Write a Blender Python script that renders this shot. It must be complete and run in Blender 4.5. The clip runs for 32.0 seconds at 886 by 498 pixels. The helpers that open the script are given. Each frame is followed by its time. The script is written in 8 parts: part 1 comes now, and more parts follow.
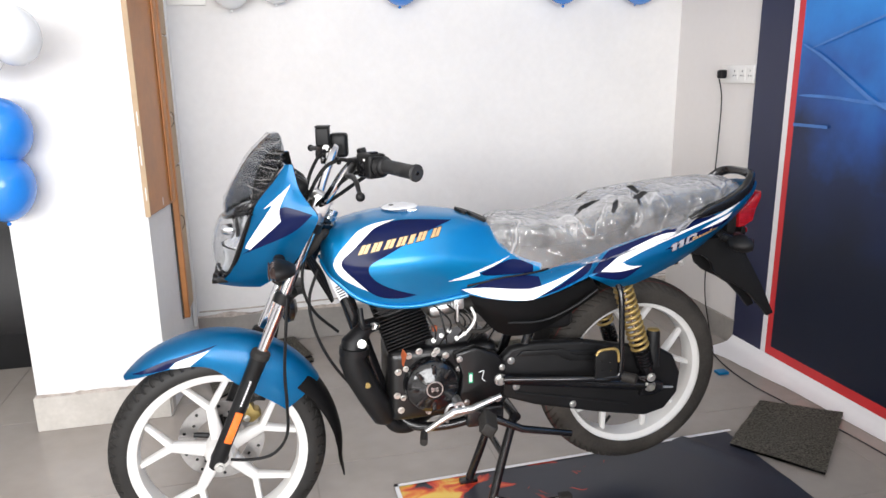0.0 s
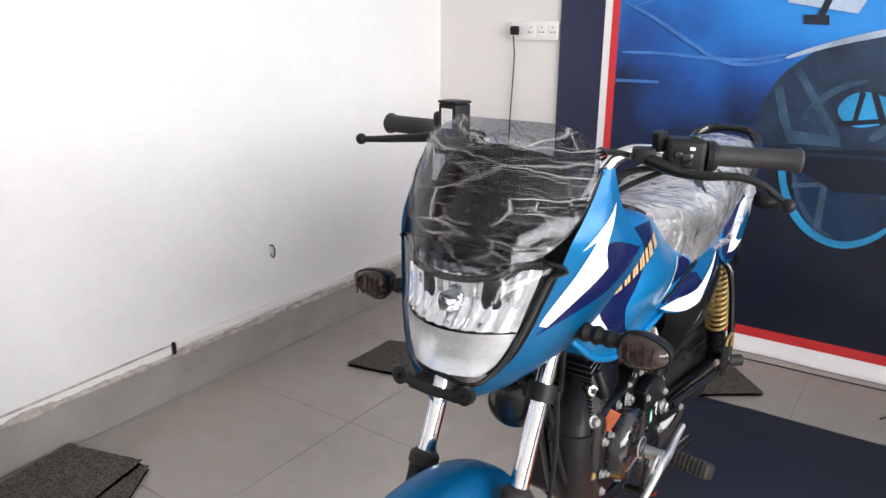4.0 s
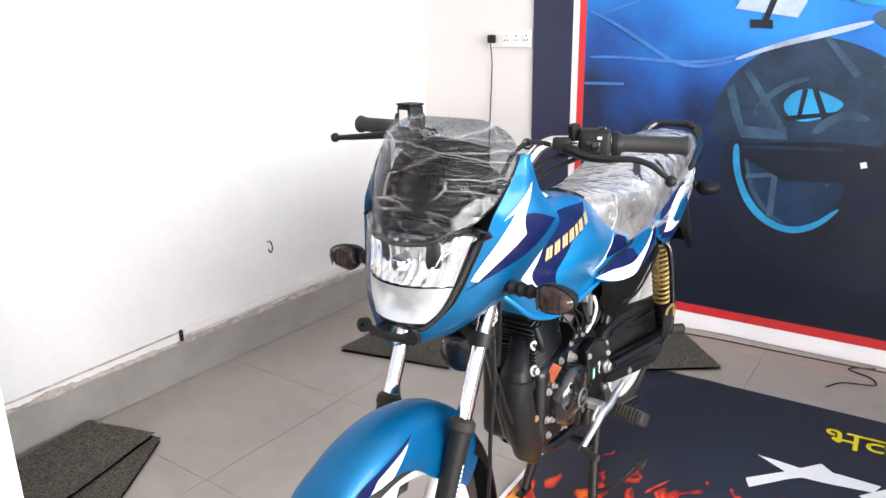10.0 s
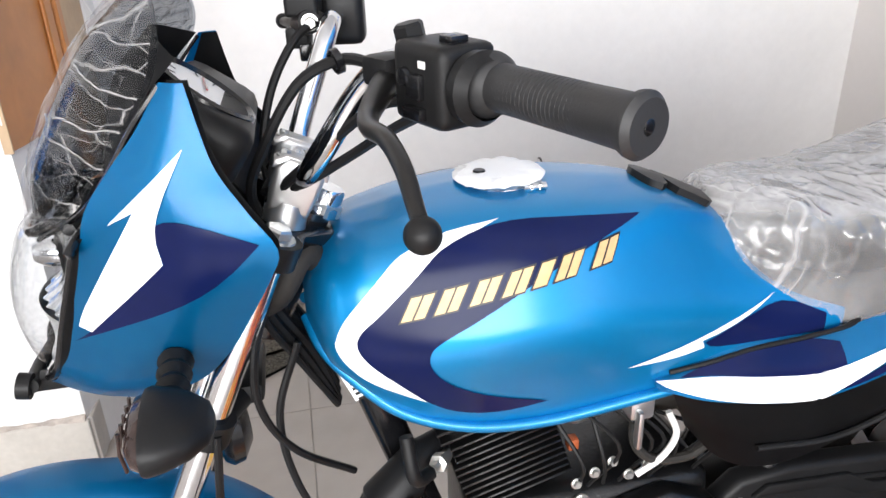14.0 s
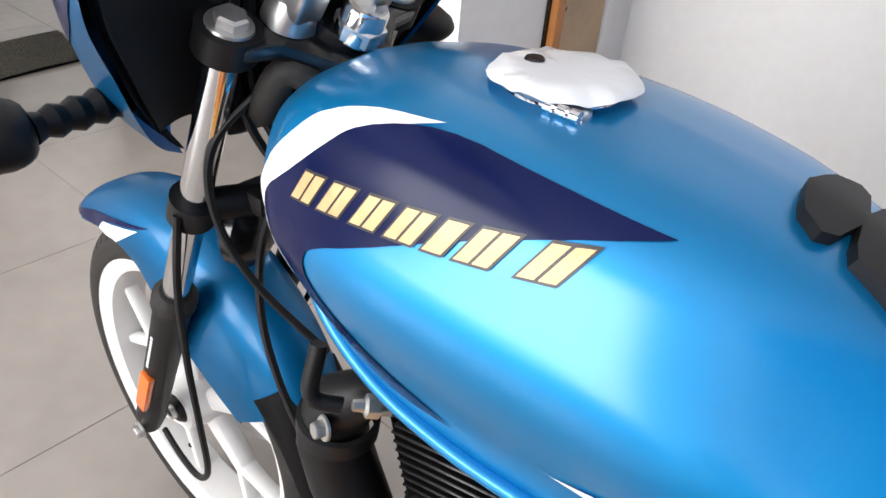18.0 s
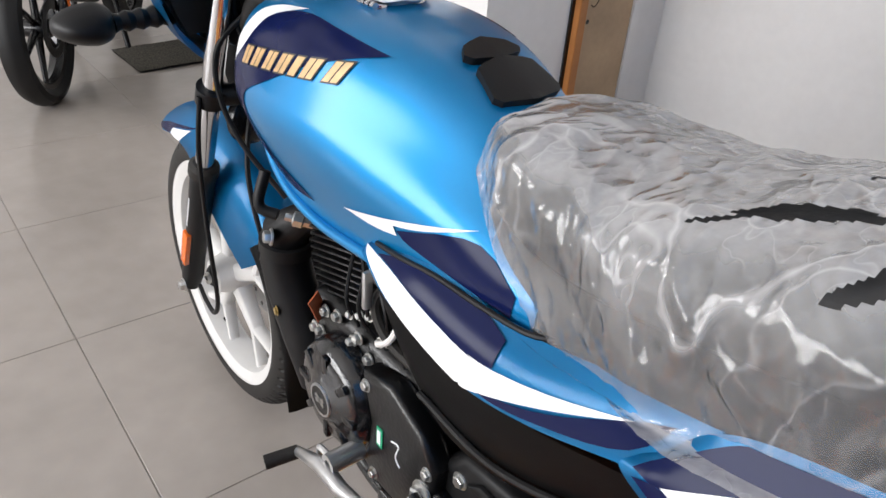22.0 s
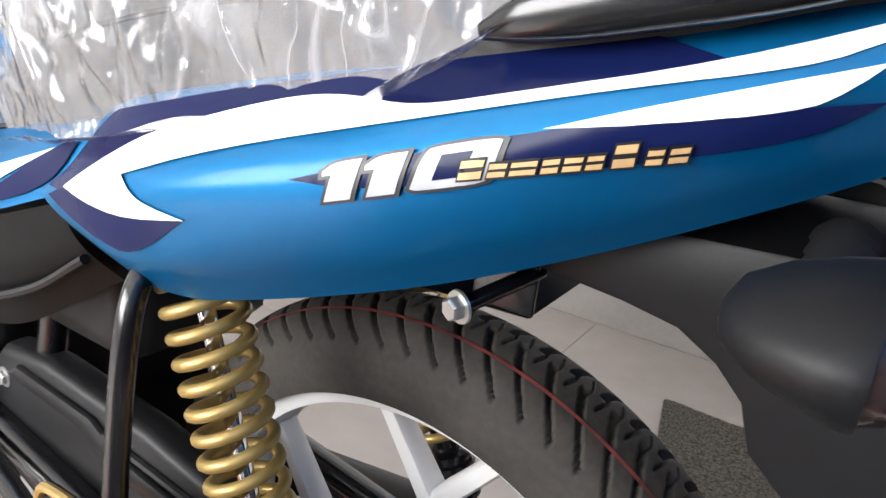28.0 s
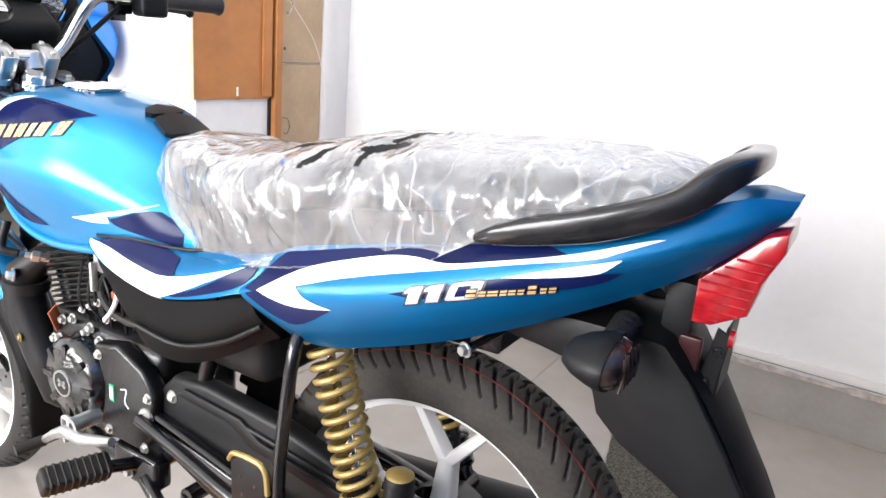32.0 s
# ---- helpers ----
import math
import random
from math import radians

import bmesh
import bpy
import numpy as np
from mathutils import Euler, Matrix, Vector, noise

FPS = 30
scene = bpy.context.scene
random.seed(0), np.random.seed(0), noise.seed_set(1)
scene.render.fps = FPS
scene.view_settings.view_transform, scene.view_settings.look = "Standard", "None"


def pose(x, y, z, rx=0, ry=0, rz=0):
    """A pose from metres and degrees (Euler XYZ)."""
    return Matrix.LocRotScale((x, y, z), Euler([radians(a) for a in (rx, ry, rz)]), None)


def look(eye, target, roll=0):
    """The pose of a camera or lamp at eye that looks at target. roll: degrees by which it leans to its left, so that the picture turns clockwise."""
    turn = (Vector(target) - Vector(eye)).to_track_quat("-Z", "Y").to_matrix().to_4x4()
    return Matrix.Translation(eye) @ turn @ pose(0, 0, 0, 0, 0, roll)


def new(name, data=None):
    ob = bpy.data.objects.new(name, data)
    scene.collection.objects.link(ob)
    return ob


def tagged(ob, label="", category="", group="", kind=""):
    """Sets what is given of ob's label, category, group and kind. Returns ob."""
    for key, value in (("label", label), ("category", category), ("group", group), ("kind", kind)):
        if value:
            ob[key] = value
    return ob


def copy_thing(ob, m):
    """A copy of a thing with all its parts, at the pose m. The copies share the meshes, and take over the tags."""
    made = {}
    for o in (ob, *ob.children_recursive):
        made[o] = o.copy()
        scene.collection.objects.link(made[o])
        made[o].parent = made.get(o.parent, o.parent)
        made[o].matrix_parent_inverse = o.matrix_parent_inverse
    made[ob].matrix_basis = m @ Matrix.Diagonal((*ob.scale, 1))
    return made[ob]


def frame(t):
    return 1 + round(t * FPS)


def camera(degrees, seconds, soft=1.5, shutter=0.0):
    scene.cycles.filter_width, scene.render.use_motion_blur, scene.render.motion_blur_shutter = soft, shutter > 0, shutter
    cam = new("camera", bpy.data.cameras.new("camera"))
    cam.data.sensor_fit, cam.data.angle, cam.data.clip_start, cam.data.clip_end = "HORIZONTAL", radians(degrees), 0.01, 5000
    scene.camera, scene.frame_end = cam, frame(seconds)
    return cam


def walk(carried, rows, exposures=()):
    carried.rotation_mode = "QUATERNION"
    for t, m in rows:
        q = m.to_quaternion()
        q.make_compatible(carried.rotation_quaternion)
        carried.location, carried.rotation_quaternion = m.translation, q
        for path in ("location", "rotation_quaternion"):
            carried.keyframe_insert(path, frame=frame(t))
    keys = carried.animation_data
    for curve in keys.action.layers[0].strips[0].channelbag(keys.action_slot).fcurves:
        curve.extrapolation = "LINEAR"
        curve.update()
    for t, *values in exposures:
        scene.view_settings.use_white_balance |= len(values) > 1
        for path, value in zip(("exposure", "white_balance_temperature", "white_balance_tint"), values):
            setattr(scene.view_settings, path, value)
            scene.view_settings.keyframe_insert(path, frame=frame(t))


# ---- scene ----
cam = camera(63.72, 32.0)

# seconds, place, heading, pitch, lean
PATH = [
    (0.0, 0.1991, -1.9155, 1.3036, -13.48, -14.00, -0.80),
    (0.5, 0.1516, -1.6890, 1.3069, -12.94, -14.66, -0.07),
    (1.0, 0.1001, -1.4372, 1.3071, -15.30, -15.42, 0.46),
    (1.5, 0.0257, -1.2263, 1.2864, -18.85, -17.24, 0.75),
    (2.0, -0.0676, -1.0187, 1.3001, -24.54, -17.59, 0.06),
    (2.5, -0.1928, -0.8468, 1.2905, -30.02, -18.74, 3.01),
    (3.0, -0.3945, -0.7022, 1.2918, -41.84, -19.10, 1.32),
    (3.5, -0.5469, -0.5399, 1.2652, -52.55, -18.20, 1.19),
    (5.5, -0.9815, -0.8424, 1.3349, -56.85, -15.55, -0.76),
    (6.0, -0.9775, -1.0493, 1.3227, -53.06, -15.37, 0.50),
    (6.5, -1.1022, -1.1647, 1.3221, -52.41, -15.34, -0.07),
    (7.0, -1.2413, -1.2397, 1.3038, -53.23, -15.97, -0.43),
    (7.5, -1.2783, -1.2668, 1.3084, -52.82, -14.54, -0.08),
    (8.0, -1.2657, -1.3000, 1.2865, -56.66, -15.38, 1.08),
    (8.5, -1.2133, -1.2557, 1.2553, -56.60, -18.74, 2.19),
    (9.0, -1.0517, -1.1349, 1.2647, -52.73, -18.34, 1.89),
    (9.5, -0.9461, -0.9794, 1.2600, -50.42, -19.04, 2.44),
    (10.0, -0.8474, -0.7701, 1.2914, -54.83, -16.64, -0.96),
    (10.5, -0.7310, -0.6467, 1.2799, -57.61, -20.43, -1.20),
    (11.0, -0.5383, -0.6141, 1.2705, -56.53, -20.15, -0.00),
    (11.5, -0.3639, -0.5863, 1.2370, -53.25, -22.14, -1.03),
    (12.0, -0.2119, -0.5673, 1.2224, -51.63, -22.61, 0.25),
    (12.5, -0.0347, -0.5287, 1.2123, -47.40, -24.25, -0.54),
    (13.0, 0.1314, -0.5532, 1.1945, -33.67, -25.49, -0.68),
    (13.5, 0.2357, -0.6080, 1.1969, -20.96, -24.73, -1.65),
    (14.0, 0.3239, -0.7298, 1.1867, -11.48, -24.03, -1.92),
    (14.5, 0.4176, -0.8106, 1.1873, -8.62, -22.37, -2.61),
    (16.5, 0.6975, -0.5560, 1.1502, 18.89, -26.36, 1.75),
    (17.0, 0.7210, -0.4757, 1.1479, 28.71, -30.59, 0.82),
    (17.5, 0.7594, -0.4278, 1.1290, 38.53, -31.88, 3.78),
    (18.0, 0.7520, -0.4151, 1.1027, 38.37, -33.70, 5.01),
    (18.5, 0.7133, -0.4065, 1.0921, 35.22, -35.08, 5.25),
    (19.0, 0.6814, -0.4093, 1.0922, 31.07, -34.81, 6.32),
    (19.5, 0.6619, -0.4281, 1.0969, 28.71, -34.49, 6.13),
    (20.0, 0.7097, -0.4190, 1.1080, 33.58, -34.11, 4.09),
    (20.5, 0.8371, -0.4037, 1.0884, 47.80, -34.14, 5.92),
    (21.0, 0.9536, -0.4035, 1.0733, 50.72, -32.99, 8.67),
    (21.5, 1.0631, -0.4383, 1.1001, 51.07, -33.38, 5.65),
    (22.0, 1.2068, -0.4950, 1.1170, 49.45, -31.16, 4.60),
    (22.5, 1.2841, -0.5155, 1.1286, 47.62, -29.86, 3.79),
    (23.0, 1.3910, -0.5436, 1.1327, 47.65, -28.43, 4.38),
    (23.5, 1.5154, -0.5641, 1.1514, 45.22, -27.23, 4.91),
    (24.0, 1.5658, -0.5870, 1.1476, 42.99, -27.75, 4.51),
    (24.5, 1.6290, -0.7041, 1.1534, 37.61, -27.13, 4.43),
    (26.5, 1.7476, -0.8390, 1.1653, 33.39, -22.83, 3.68),
    (27.0, 1.6633, -0.7054, 1.1187, 32.14, -23.44, 5.19),
    (27.5, 1.5678, -0.5261, 1.0063, 31.82, -22.15, 5.12),
    (28.0, 1.5062, -0.4215, 0.9009, 31.38, -19.55, 5.90),
    (28.5, 1.4871, -0.3710, 0.8781, 31.44, -16.74, 7.08),
    (29.0, 1.4795, -0.3597, 0.8752, 30.46, -16.04, 7.32),
    (29.5, 1.4773, -0.3559, 0.8749, 29.44, -15.70, 7.92),
    (30.0, 1.4947, -0.3863, 0.8809, 29.27, -15.80, 7.99),
    (30.5, 1.5299, -0.4802, 0.8926, 29.28, -15.13, 8.30),
    (31.0, 1.5770, -0.6195, 0.9212, 28.08, -16.27, 7.31),
    (31.5, 1.6280, -0.7110, 0.9936, 29.09, -16.72, 6.38),
    (32.0, 1.6772, -0.7796, 1.0885, 30.08, -16.91, 5.24),
]


def aim(x, y, z, yaw, pitch, lean):
    a, b = radians(yaw), radians(pitch)
    way = Vector((-math.sin(a) * math.cos(b), math.cos(a) * math.cos(b), math.sin(b)))
    return look((x, y, z), Vector((x, y, z)) + way, lean)


walk(cam, [(row[0], aim(*row[1:])) for row in PATH],
     exposures=[(0.0, -0.1), (2.0, -0.05), (3.0, 0.08), (6.0, 0.06), (7.0, 0.06), (8.0, 0.2), (9.0, 0.53), (11.0, 0.55), (12.5, 0.42), (13.2, 0.33), (14.2, 0.1), (17.0, 0.38), (18.0, -0.05), (19.0, -0.12), (20.0, -0.12), (21.0, -0.36), (22.0, -0.42), (23.0, -0.1), (24.0, -0.02), (24.5, 0.25), (26.5, 0.88), (28.0, 0.62), (29.0, 0.58), (30.0, 0.64), (32.0, 0.8)])

# ---- light ----
world = bpy.data.worlds.new("day")
scene.world = world
world.use_nodes = True
wn = world.node_tree
sky = wn.nodes.new("ShaderNodeTexSky")
sky.sky_type, sky.sun_disc = "NISHITA", False
sky.sun_elevation, sky.sun_rotation = radians(48), radians(200)
wn.links.new(sky.outputs[0], wn.nodes["Background"].inputs[0])
wn.nodes["Background"].inputs[1].default_value = 0.12


def area(name, eye, target, sx, sy, watts, colour):
    data = bpy.data.lights.new(name, "AREA")
    data.shape, data.size, data.size_y, data.energy, data.color = "RECTANGLE", sx, sy, watts, colour
    ob = new(name, data)
    ob.matrix_world = look(eye, target)
    return ob


# daylight through the open shop front behind the walk
area("shopfront_daylight", (-0.9, -4.15, 1.6), (-0.4, 0.0, 1.0), 5.0, 1.6, 345, (1.0, 0.985, 0.985))
scene.view_settings.exposure = 0.0

# ---- materials ----


def mat(name, colour, rough=0.5, metal=0.0, var=0.12, scale=9.0, bump=0.0, bump_scale=60.0, coat=0.0, spec=0.5, coat_rough=0.08):
    """Principled surface with a colour that wanders at two scales and a fine relief."""
    m = bpy.data.materials.new(name)
    m.use_nodes = True
    nt, p = m.node_tree, m.node_tree.nodes["Principled BSDF"]
    p.inputs["Roughness"].default_value, p.inputs["Metallic"].default_value = rough, metal
    p.inputs["Coat Weight"].default_value, p.inputs["Specular IOR Level"].default_value = coat, spec
    p.inputs["Coat Roughness"].default_value = coat_rough
    co = nt.nodes.new("ShaderNodeNewGeometry")
    big, fine = nt.nodes.new("ShaderNodeTexNoise"), nt.nodes.new("ShaderNodeTexNoise")
    big.inputs["Scale"].default_value, big.inputs["Detail"].default_value = scale, 5
    fine.inputs["Scale"].default_value, fine.inputs["Detail"].default_value = bump_scale, 3
    for n in (big, fine):
        nt.links.new(co.outputs["Position"], n.inputs["Vector"])
    add = nt.nodes.new("ShaderNodeMath")
    add.operation = "MULTIPLY_ADD"
    nt.links.new(fine.outputs["Fac"], add.inputs[0])
    add.inputs[1].default_value = 0.35
    nt.links.new(big.outputs["Fac"], add.inputs[2])
    ramp = nt.nodes.new("ShaderNodeMapRange")
    ramp.inputs["From Min"].default_value, ramp.inputs["From Max"].default_value = 0.4, 0.95
    ramp.inputs["To Min"].default_value, ramp.inputs["To Max"].default_value = 1 - var, 1 + var
    nt.links.new(add.outputs[0], ramp.inputs["Value"])
    mul = nt.nodes.new("ShaderNodeMix")
    mul.data_type, mul.blend_type = "RGBA", "MULTIPLY"
    mul.inputs["Factor"].default_value = 1.0
    mul.inputs["A"].default_value = (*colour, 1)
    nt.links.new(ramp.outputs["Result"], mul.inputs["B"])
    nt.links.new(mul.outputs["Result"], p.inputs["Base Color"])
    rr = nt.nodes.new("ShaderNodeMapRange")
    rr.inputs["To Min"].default_value, rr.inputs["To Max"].default_value = rough * 0.85, min(1, rough * 1.15)
    nt.links.new(big.outputs["Fac"], rr.inputs["Value"])
    nt.links.new(rr.outputs["Result"], p.inputs["Roughness"])
    if bump:
        b = nt.nodes.new("ShaderNodeBump")
        b.inputs["Strength"].default_value, b.inputs["Distance"].default_value = 1.0, bump
        nt.links.new(fine.outputs["Fac"], b.inputs["Height"])
        nt.links.new(b.outputs["Normal"], p.inputs["Normal"])
    return m


WALL = mat("white_plaster", (0.76, 0.75, 0.742), 0.72, var=0.06, scale=2.2, bump=0.0006, bump_scale=35)
WALL_GREY = mat("cream_plaster", (0.72, 0.69, 0.67), 0.75, var=0.03, scale=1.5, bump=0.0006, bump_scale=35)
CEIL = mat("ceiling_paint", (0.82, 0.82, 0.81), 0.8, var=0.02)
TILE = mat("vitrified_floor_tile", (0.352, 0.316, 0.286), 0.24, var=0.15, scale=1.7, bump=0.0002, bump_scale=14)
SKIRT_PALE = mat("painted_skirting", (0.50, 0.47, 0.43), 0.6, var=0.18, scale=6, bump=0.0008)
GROUT = mat("dirty_grout", (0.25, 0.222, 0.20), 0.8, var=0.2, scale=12)
SKIRT = mat("grey_skirting_stone", (0.30, 0.28, 0.26), 0.5, var=0.15, scale=7, bump=0.0005)
MORTAR = mat("dusty_mortar", (0.42, 0.37, 0.33), 0.9, var=0.45, scale=26, bump=0.003, bump_scale=90)
WOOD = mat("orange_varnished_wood", (0.42, 0.165, 0.045), 0.4, var=0.22, scale=5, bump=0.0004, bump_scale=30)
TAN = mat("bare_plywood", (0.45, 0.32, 0.20), 0.65, var=0.15, scale=6, bump=0.0005)
PAINT = mat("metallic_blue_paint", (0.0, 0.205, 0.475), 0.48, 0.60, var=0.05, scale=5, coat=0.75, spec=0.2, coat_rough=0.20)
NAVY = mat("navy_decal_film", (0.0045, 0.0085, 0.050), 0.22, var=0.15, scale=8, spec=0.14)
WHITE = mat("white_decal_film", (0.82, 0.83, 0.84), 0.28, var=0.03)
GOLD = mat("gold_lettering_film", (0.62, 0.40, 0.19), 0.42, 0.15, var=0.15, scale=60)
SILVER = mat("silver_lettering_film", (0.38, 0.39, 0.42), 0.42, 0.2, var=0.2, scale=60)
BLACK_EDGE = mat("black_outline_film", (0.008, 0.008, 0.01), 0.4, var=0.1)
PLASTIC = mat("matt_black_plastic", (0.009, 0.009, 0.0095), 0.44, var=0.2, scale=14, bump=0.00008, bump_scale=420, spec=0.22)
GRIP_RUBBER = mat("grey_black_rubber", (0.019, 0.019, 0.020), 0.55, var=0.15, scale=30, bump=0.0001, bump_scale=500)
LEVER = mat("black_coated_lever", (0.013, 0.0125, 0.0125), 0.34, 0.35, var=0.15, scale=30)
GLOSSB = mat("gloss_black_enamel", (0.006, 0.006, 0.007), 0.22, var=0.2, scale=12, coat=0.15)
ENGINE = mat("black_engine_casting", (0.005, 0.005, 0.0055), 0.30, 0.1, var=0.3, scale=18, bump=0.0005, bump_scale=180)
TYRE_NEW = mat("tyre_rubber", (0.017, 0.016, 0.015), 0.55, var=0.3, scale=20, bump=0.0002, bump_scale=200, spec=0.35)
TYRE_DUSTY = mat("dusty_tyre_rubber", (0.033, 0.029, 0.025), 0.8, var=0.6, scale=12, bump=0.0004, bump_scale=160, spec=0.3)
RUBBER = mat("tyre_rubber", (0.022, 0.020, 0.018), 0.66, var=0.5, scale=10, bump=0.0004, bump_scale=160, spec=0.3)
RIM = mat("white_enamelled_alloy", (0.66, 0.65, 0.63), 0.35, var=0.05, scale=9)
CHROME = mat("chrome", (0.72, 0.73, 0.75), 0.09, 1.0, var=0.05)
ALLOY = mat("cast_alloy", (0.55, 0.55, 0.55), 0.34, 0.9, var=0.15, scale=25)
REFLECT = mat("aluminised_reflector", (0.82, 0.83, 0.85), 0.16, 0.92, var=0.06, scale=50)
FROST = mat("frosted_reflector", (0.78, 0.79, 0.80), 0.34, 0.75, var=0.08, scale=40)
ZINC = mat("zinc_bolt", (0.62, 0.62, 0.60), 0.3, 0.9, var=0.15, scale=40)
SPRING = mat("gold_spring_enamel", (0.36, 0.25, 0.085), 0.36, 0.45, var=0.15, scale=20)
ORANGE = mat("orange_reflector", (0.85, 0.16, 0.015), 0.22, var=0.1, scale=80, coat=0.4)
MAROON = mat("dark_red_plastic", (0.035, 0.004, 0.005), 0.3, var=0.2, scale=60)
RED = mat("red_lamp_lens", (0.27, 0.004, 0.008), 0.2, var=0.3, scale=60, coat=0.5)
TYRE_DARK = mat("new_tyre_rubber", (0.008, 0.008, 0.008), 0.55, var=0.2, scale=14, spec=0.3)
COVER = mat("film_wrapped_black", (0.006, 0.006, 0.007), 0.16, var=0.3, scale=20, bump=0.003, bump_scale=45, coat=0.6)
RED_LINE = mat("faded_red_rubber", (0.10, 0.014, 0.012), 0.7, var=0.8, scale=45)
VINYL = mat("seat_vinyl", (0.020, 0.020, 0.021), 0.55, var=0.25, scale=16, bump=0.0005, bump_scale=200)
MAT_CARPET = mat("grey_brown_carpet", (0.175, 0.16, 0.13), 0.95, var=0.95, scale=150, bump=0.005, bump_scale=260)
FLEX = mat("printed_flex_dark", (0.014, 0.015, 0.028), 0.42, var=0.25, scale=4)
SOCKET = mat("socket_plastic", (0.78, 0.77, 0.75), 0.35, var=0.02)
LENS = mat("smoked_lens", (0.032, 0.020, 0.018), 0.10, var=0.8, scale=70, coat=0.15, spec=0.3)
COPPER = mat("orange_tag", (0.38, 0.09, 0.03), 0.5, var=0.2, scale=50)
GREEN = mat("green_sticker", (0.02, 0.35, 0.17), 0.4)
DISC = mat("brushed_disc_steel", (0.36, 0.35, 0.34), 0.32, 0.9, var=0.15, scale=30)
CALIPER = mat("gold_caliper", (0.30, 0.22, 0.075), 0.42, 0.6, var=0.2, scale=30)

# ---- building blocks ----


def thing(name, loc, label, category, group="", kind=""):
    ob = new(name)
    ob.empty_display_size = 0.05
    ob.location = loc
    return tagged(ob, label, category, group, kind)


def finish(name, bm, material, smooth=True, auto=40):
    bmesh.ops.recalc_face_normals(bm, faces=bm.faces)
    if smooth:
        lim = radians(auto)
        for f in bm.faces:
            f.smooth = True
        for e in bm.edges:
            e.smooth = len(e.link_faces) == 2 and e.calc_face_angle(0) < lim
    me = bpy.data.meshes.new(name)
    bm.to_mesh(me)
    bm.free()
    for m in (material if isinstance(material, (list, tuple)) else [material]):
        me.materials.append(m)
    return new(name, me)


def hang(ob, parent):
    if parent is not None:
        ob.parent = parent
        if parent.type == "EMPTY":
            ob.matrix_parent_inverse = Matrix.Translation(-parent.location)
    return ob


def part(name, bm, material, parent, label="", smooth=True, auto=40):
    ob = hang(finish(name, bm, material, smooth, auto), parent)
    return tagged(ob, label) if label else ob


def structure(name, bm, material, label, smooth=False):
    return tagged(finish(name, bm, material, smooth), label, name.split("_")[0], kind="structure")


def box(x0, x1, y0, y1, z0, z1, bevel=0.0, seg=2, m=None):
    bm = bmesh.new()
    bmesh.ops.create_cube(bm, size=1)
    bmesh.ops.scale(bm, vec=(x1 - x0, y1 - y0, z1 - z0), verts=bm.verts)
    bmesh.ops.translate(bm, vec=((x0 + x1) / 2, (y0 + y1) / 2, (z0 + z1) / 2), verts=bm.verts)
    if bevel:
        bmesh.ops.bevel(bm, geom=list(bm.edges), offset=bevel, segments=seg, profile=0.6, affect="EDGES")
    if m is not None:
        bm.transform(m)
    return bm


def join(*bms):
    """One bmesh out of several."""
    out = bms[0]
    for b in bms[1:]:
        me = bpy.data.meshes.new("tmp")
        b.to_mesh(me)
        b.free()
        out.from_mesh(me)
        bpy.data.meshes.remove(me)
    return out


def spline(pts, n):
    """n points evenly along a Catmull-Rom curve through pts (tuples of any length)."""
    p = np.array(pts, float)
    q = np.vstack([2 * p[0] - p[1], p, 2 * p[-1] - p[-2]])
    fine = []
    for i in range(1, len(q) - 2):
        for t in np.linspace(0, 1, 16, endpoint=False):
            a, b, c, d = q[i - 1:i + 3]
            fine.append(0.5 * (2 * b + (c - a) * t + (2 * a - 5 * b + 4 * c - d) * t * t + (3 * b - a - 3 * c + d) * t ** 3))
    fine = np.array(fine + [p[-1]])
    s = np.r_[0, np.cumsum(np.linalg.norm(np.diff(fine, axis=0), axis=1))]
    u = np.linspace(0, s[-1], n)
    return np.stack([np.interp(u, s, fine[:, k]) for k in range(p.shape[1])], 1)


def keyed(table, n):
    """Rows of a table (first column: position) drawn through smoothly, at n even positions."""
    tab = np.array(sorted(table), float)
    u = np.linspace(tab[0, 0], tab[-1, 0], n)
    x, out = tab[:, 0], [u]
    for k in range(1, tab.shape[1]):
        y = tab[:, k]
        d = np.gradient(y, x)
        i = np.clip(np.searchsorted(x, u) - 1, 0, len(x) - 2)
        h = x[i + 1] - x[i]
        t = (u - x[i]) / h
        out.append((1 + 2 * t) * (1 - t) ** 2 * y[i] + t * (1 - t) ** 2 * h * d[i] + t * t * (3 - 2 * t) * y[i + 1] + t * t * (t - 1) * h * d[i + 1])
    return np.stack(out, 1)


def loft(rings, closed=True, caps=True):
    bm = bmesh.new()
    rows = [[bm.verts.new(p) for p in r] for r in rings]
    n = len(rows[0])
    for a, b in zip(rows, rows[1:]):
        for i in range(n if closed else n - 1):
            j = (i + 1) % n
            bm.faces.new((a[i], a[j], b[j], b[i]))
    if closed and caps:
        bm.faces.new(rows[0][::-1])
        bm.faces.new(rows[-1])
    return bm


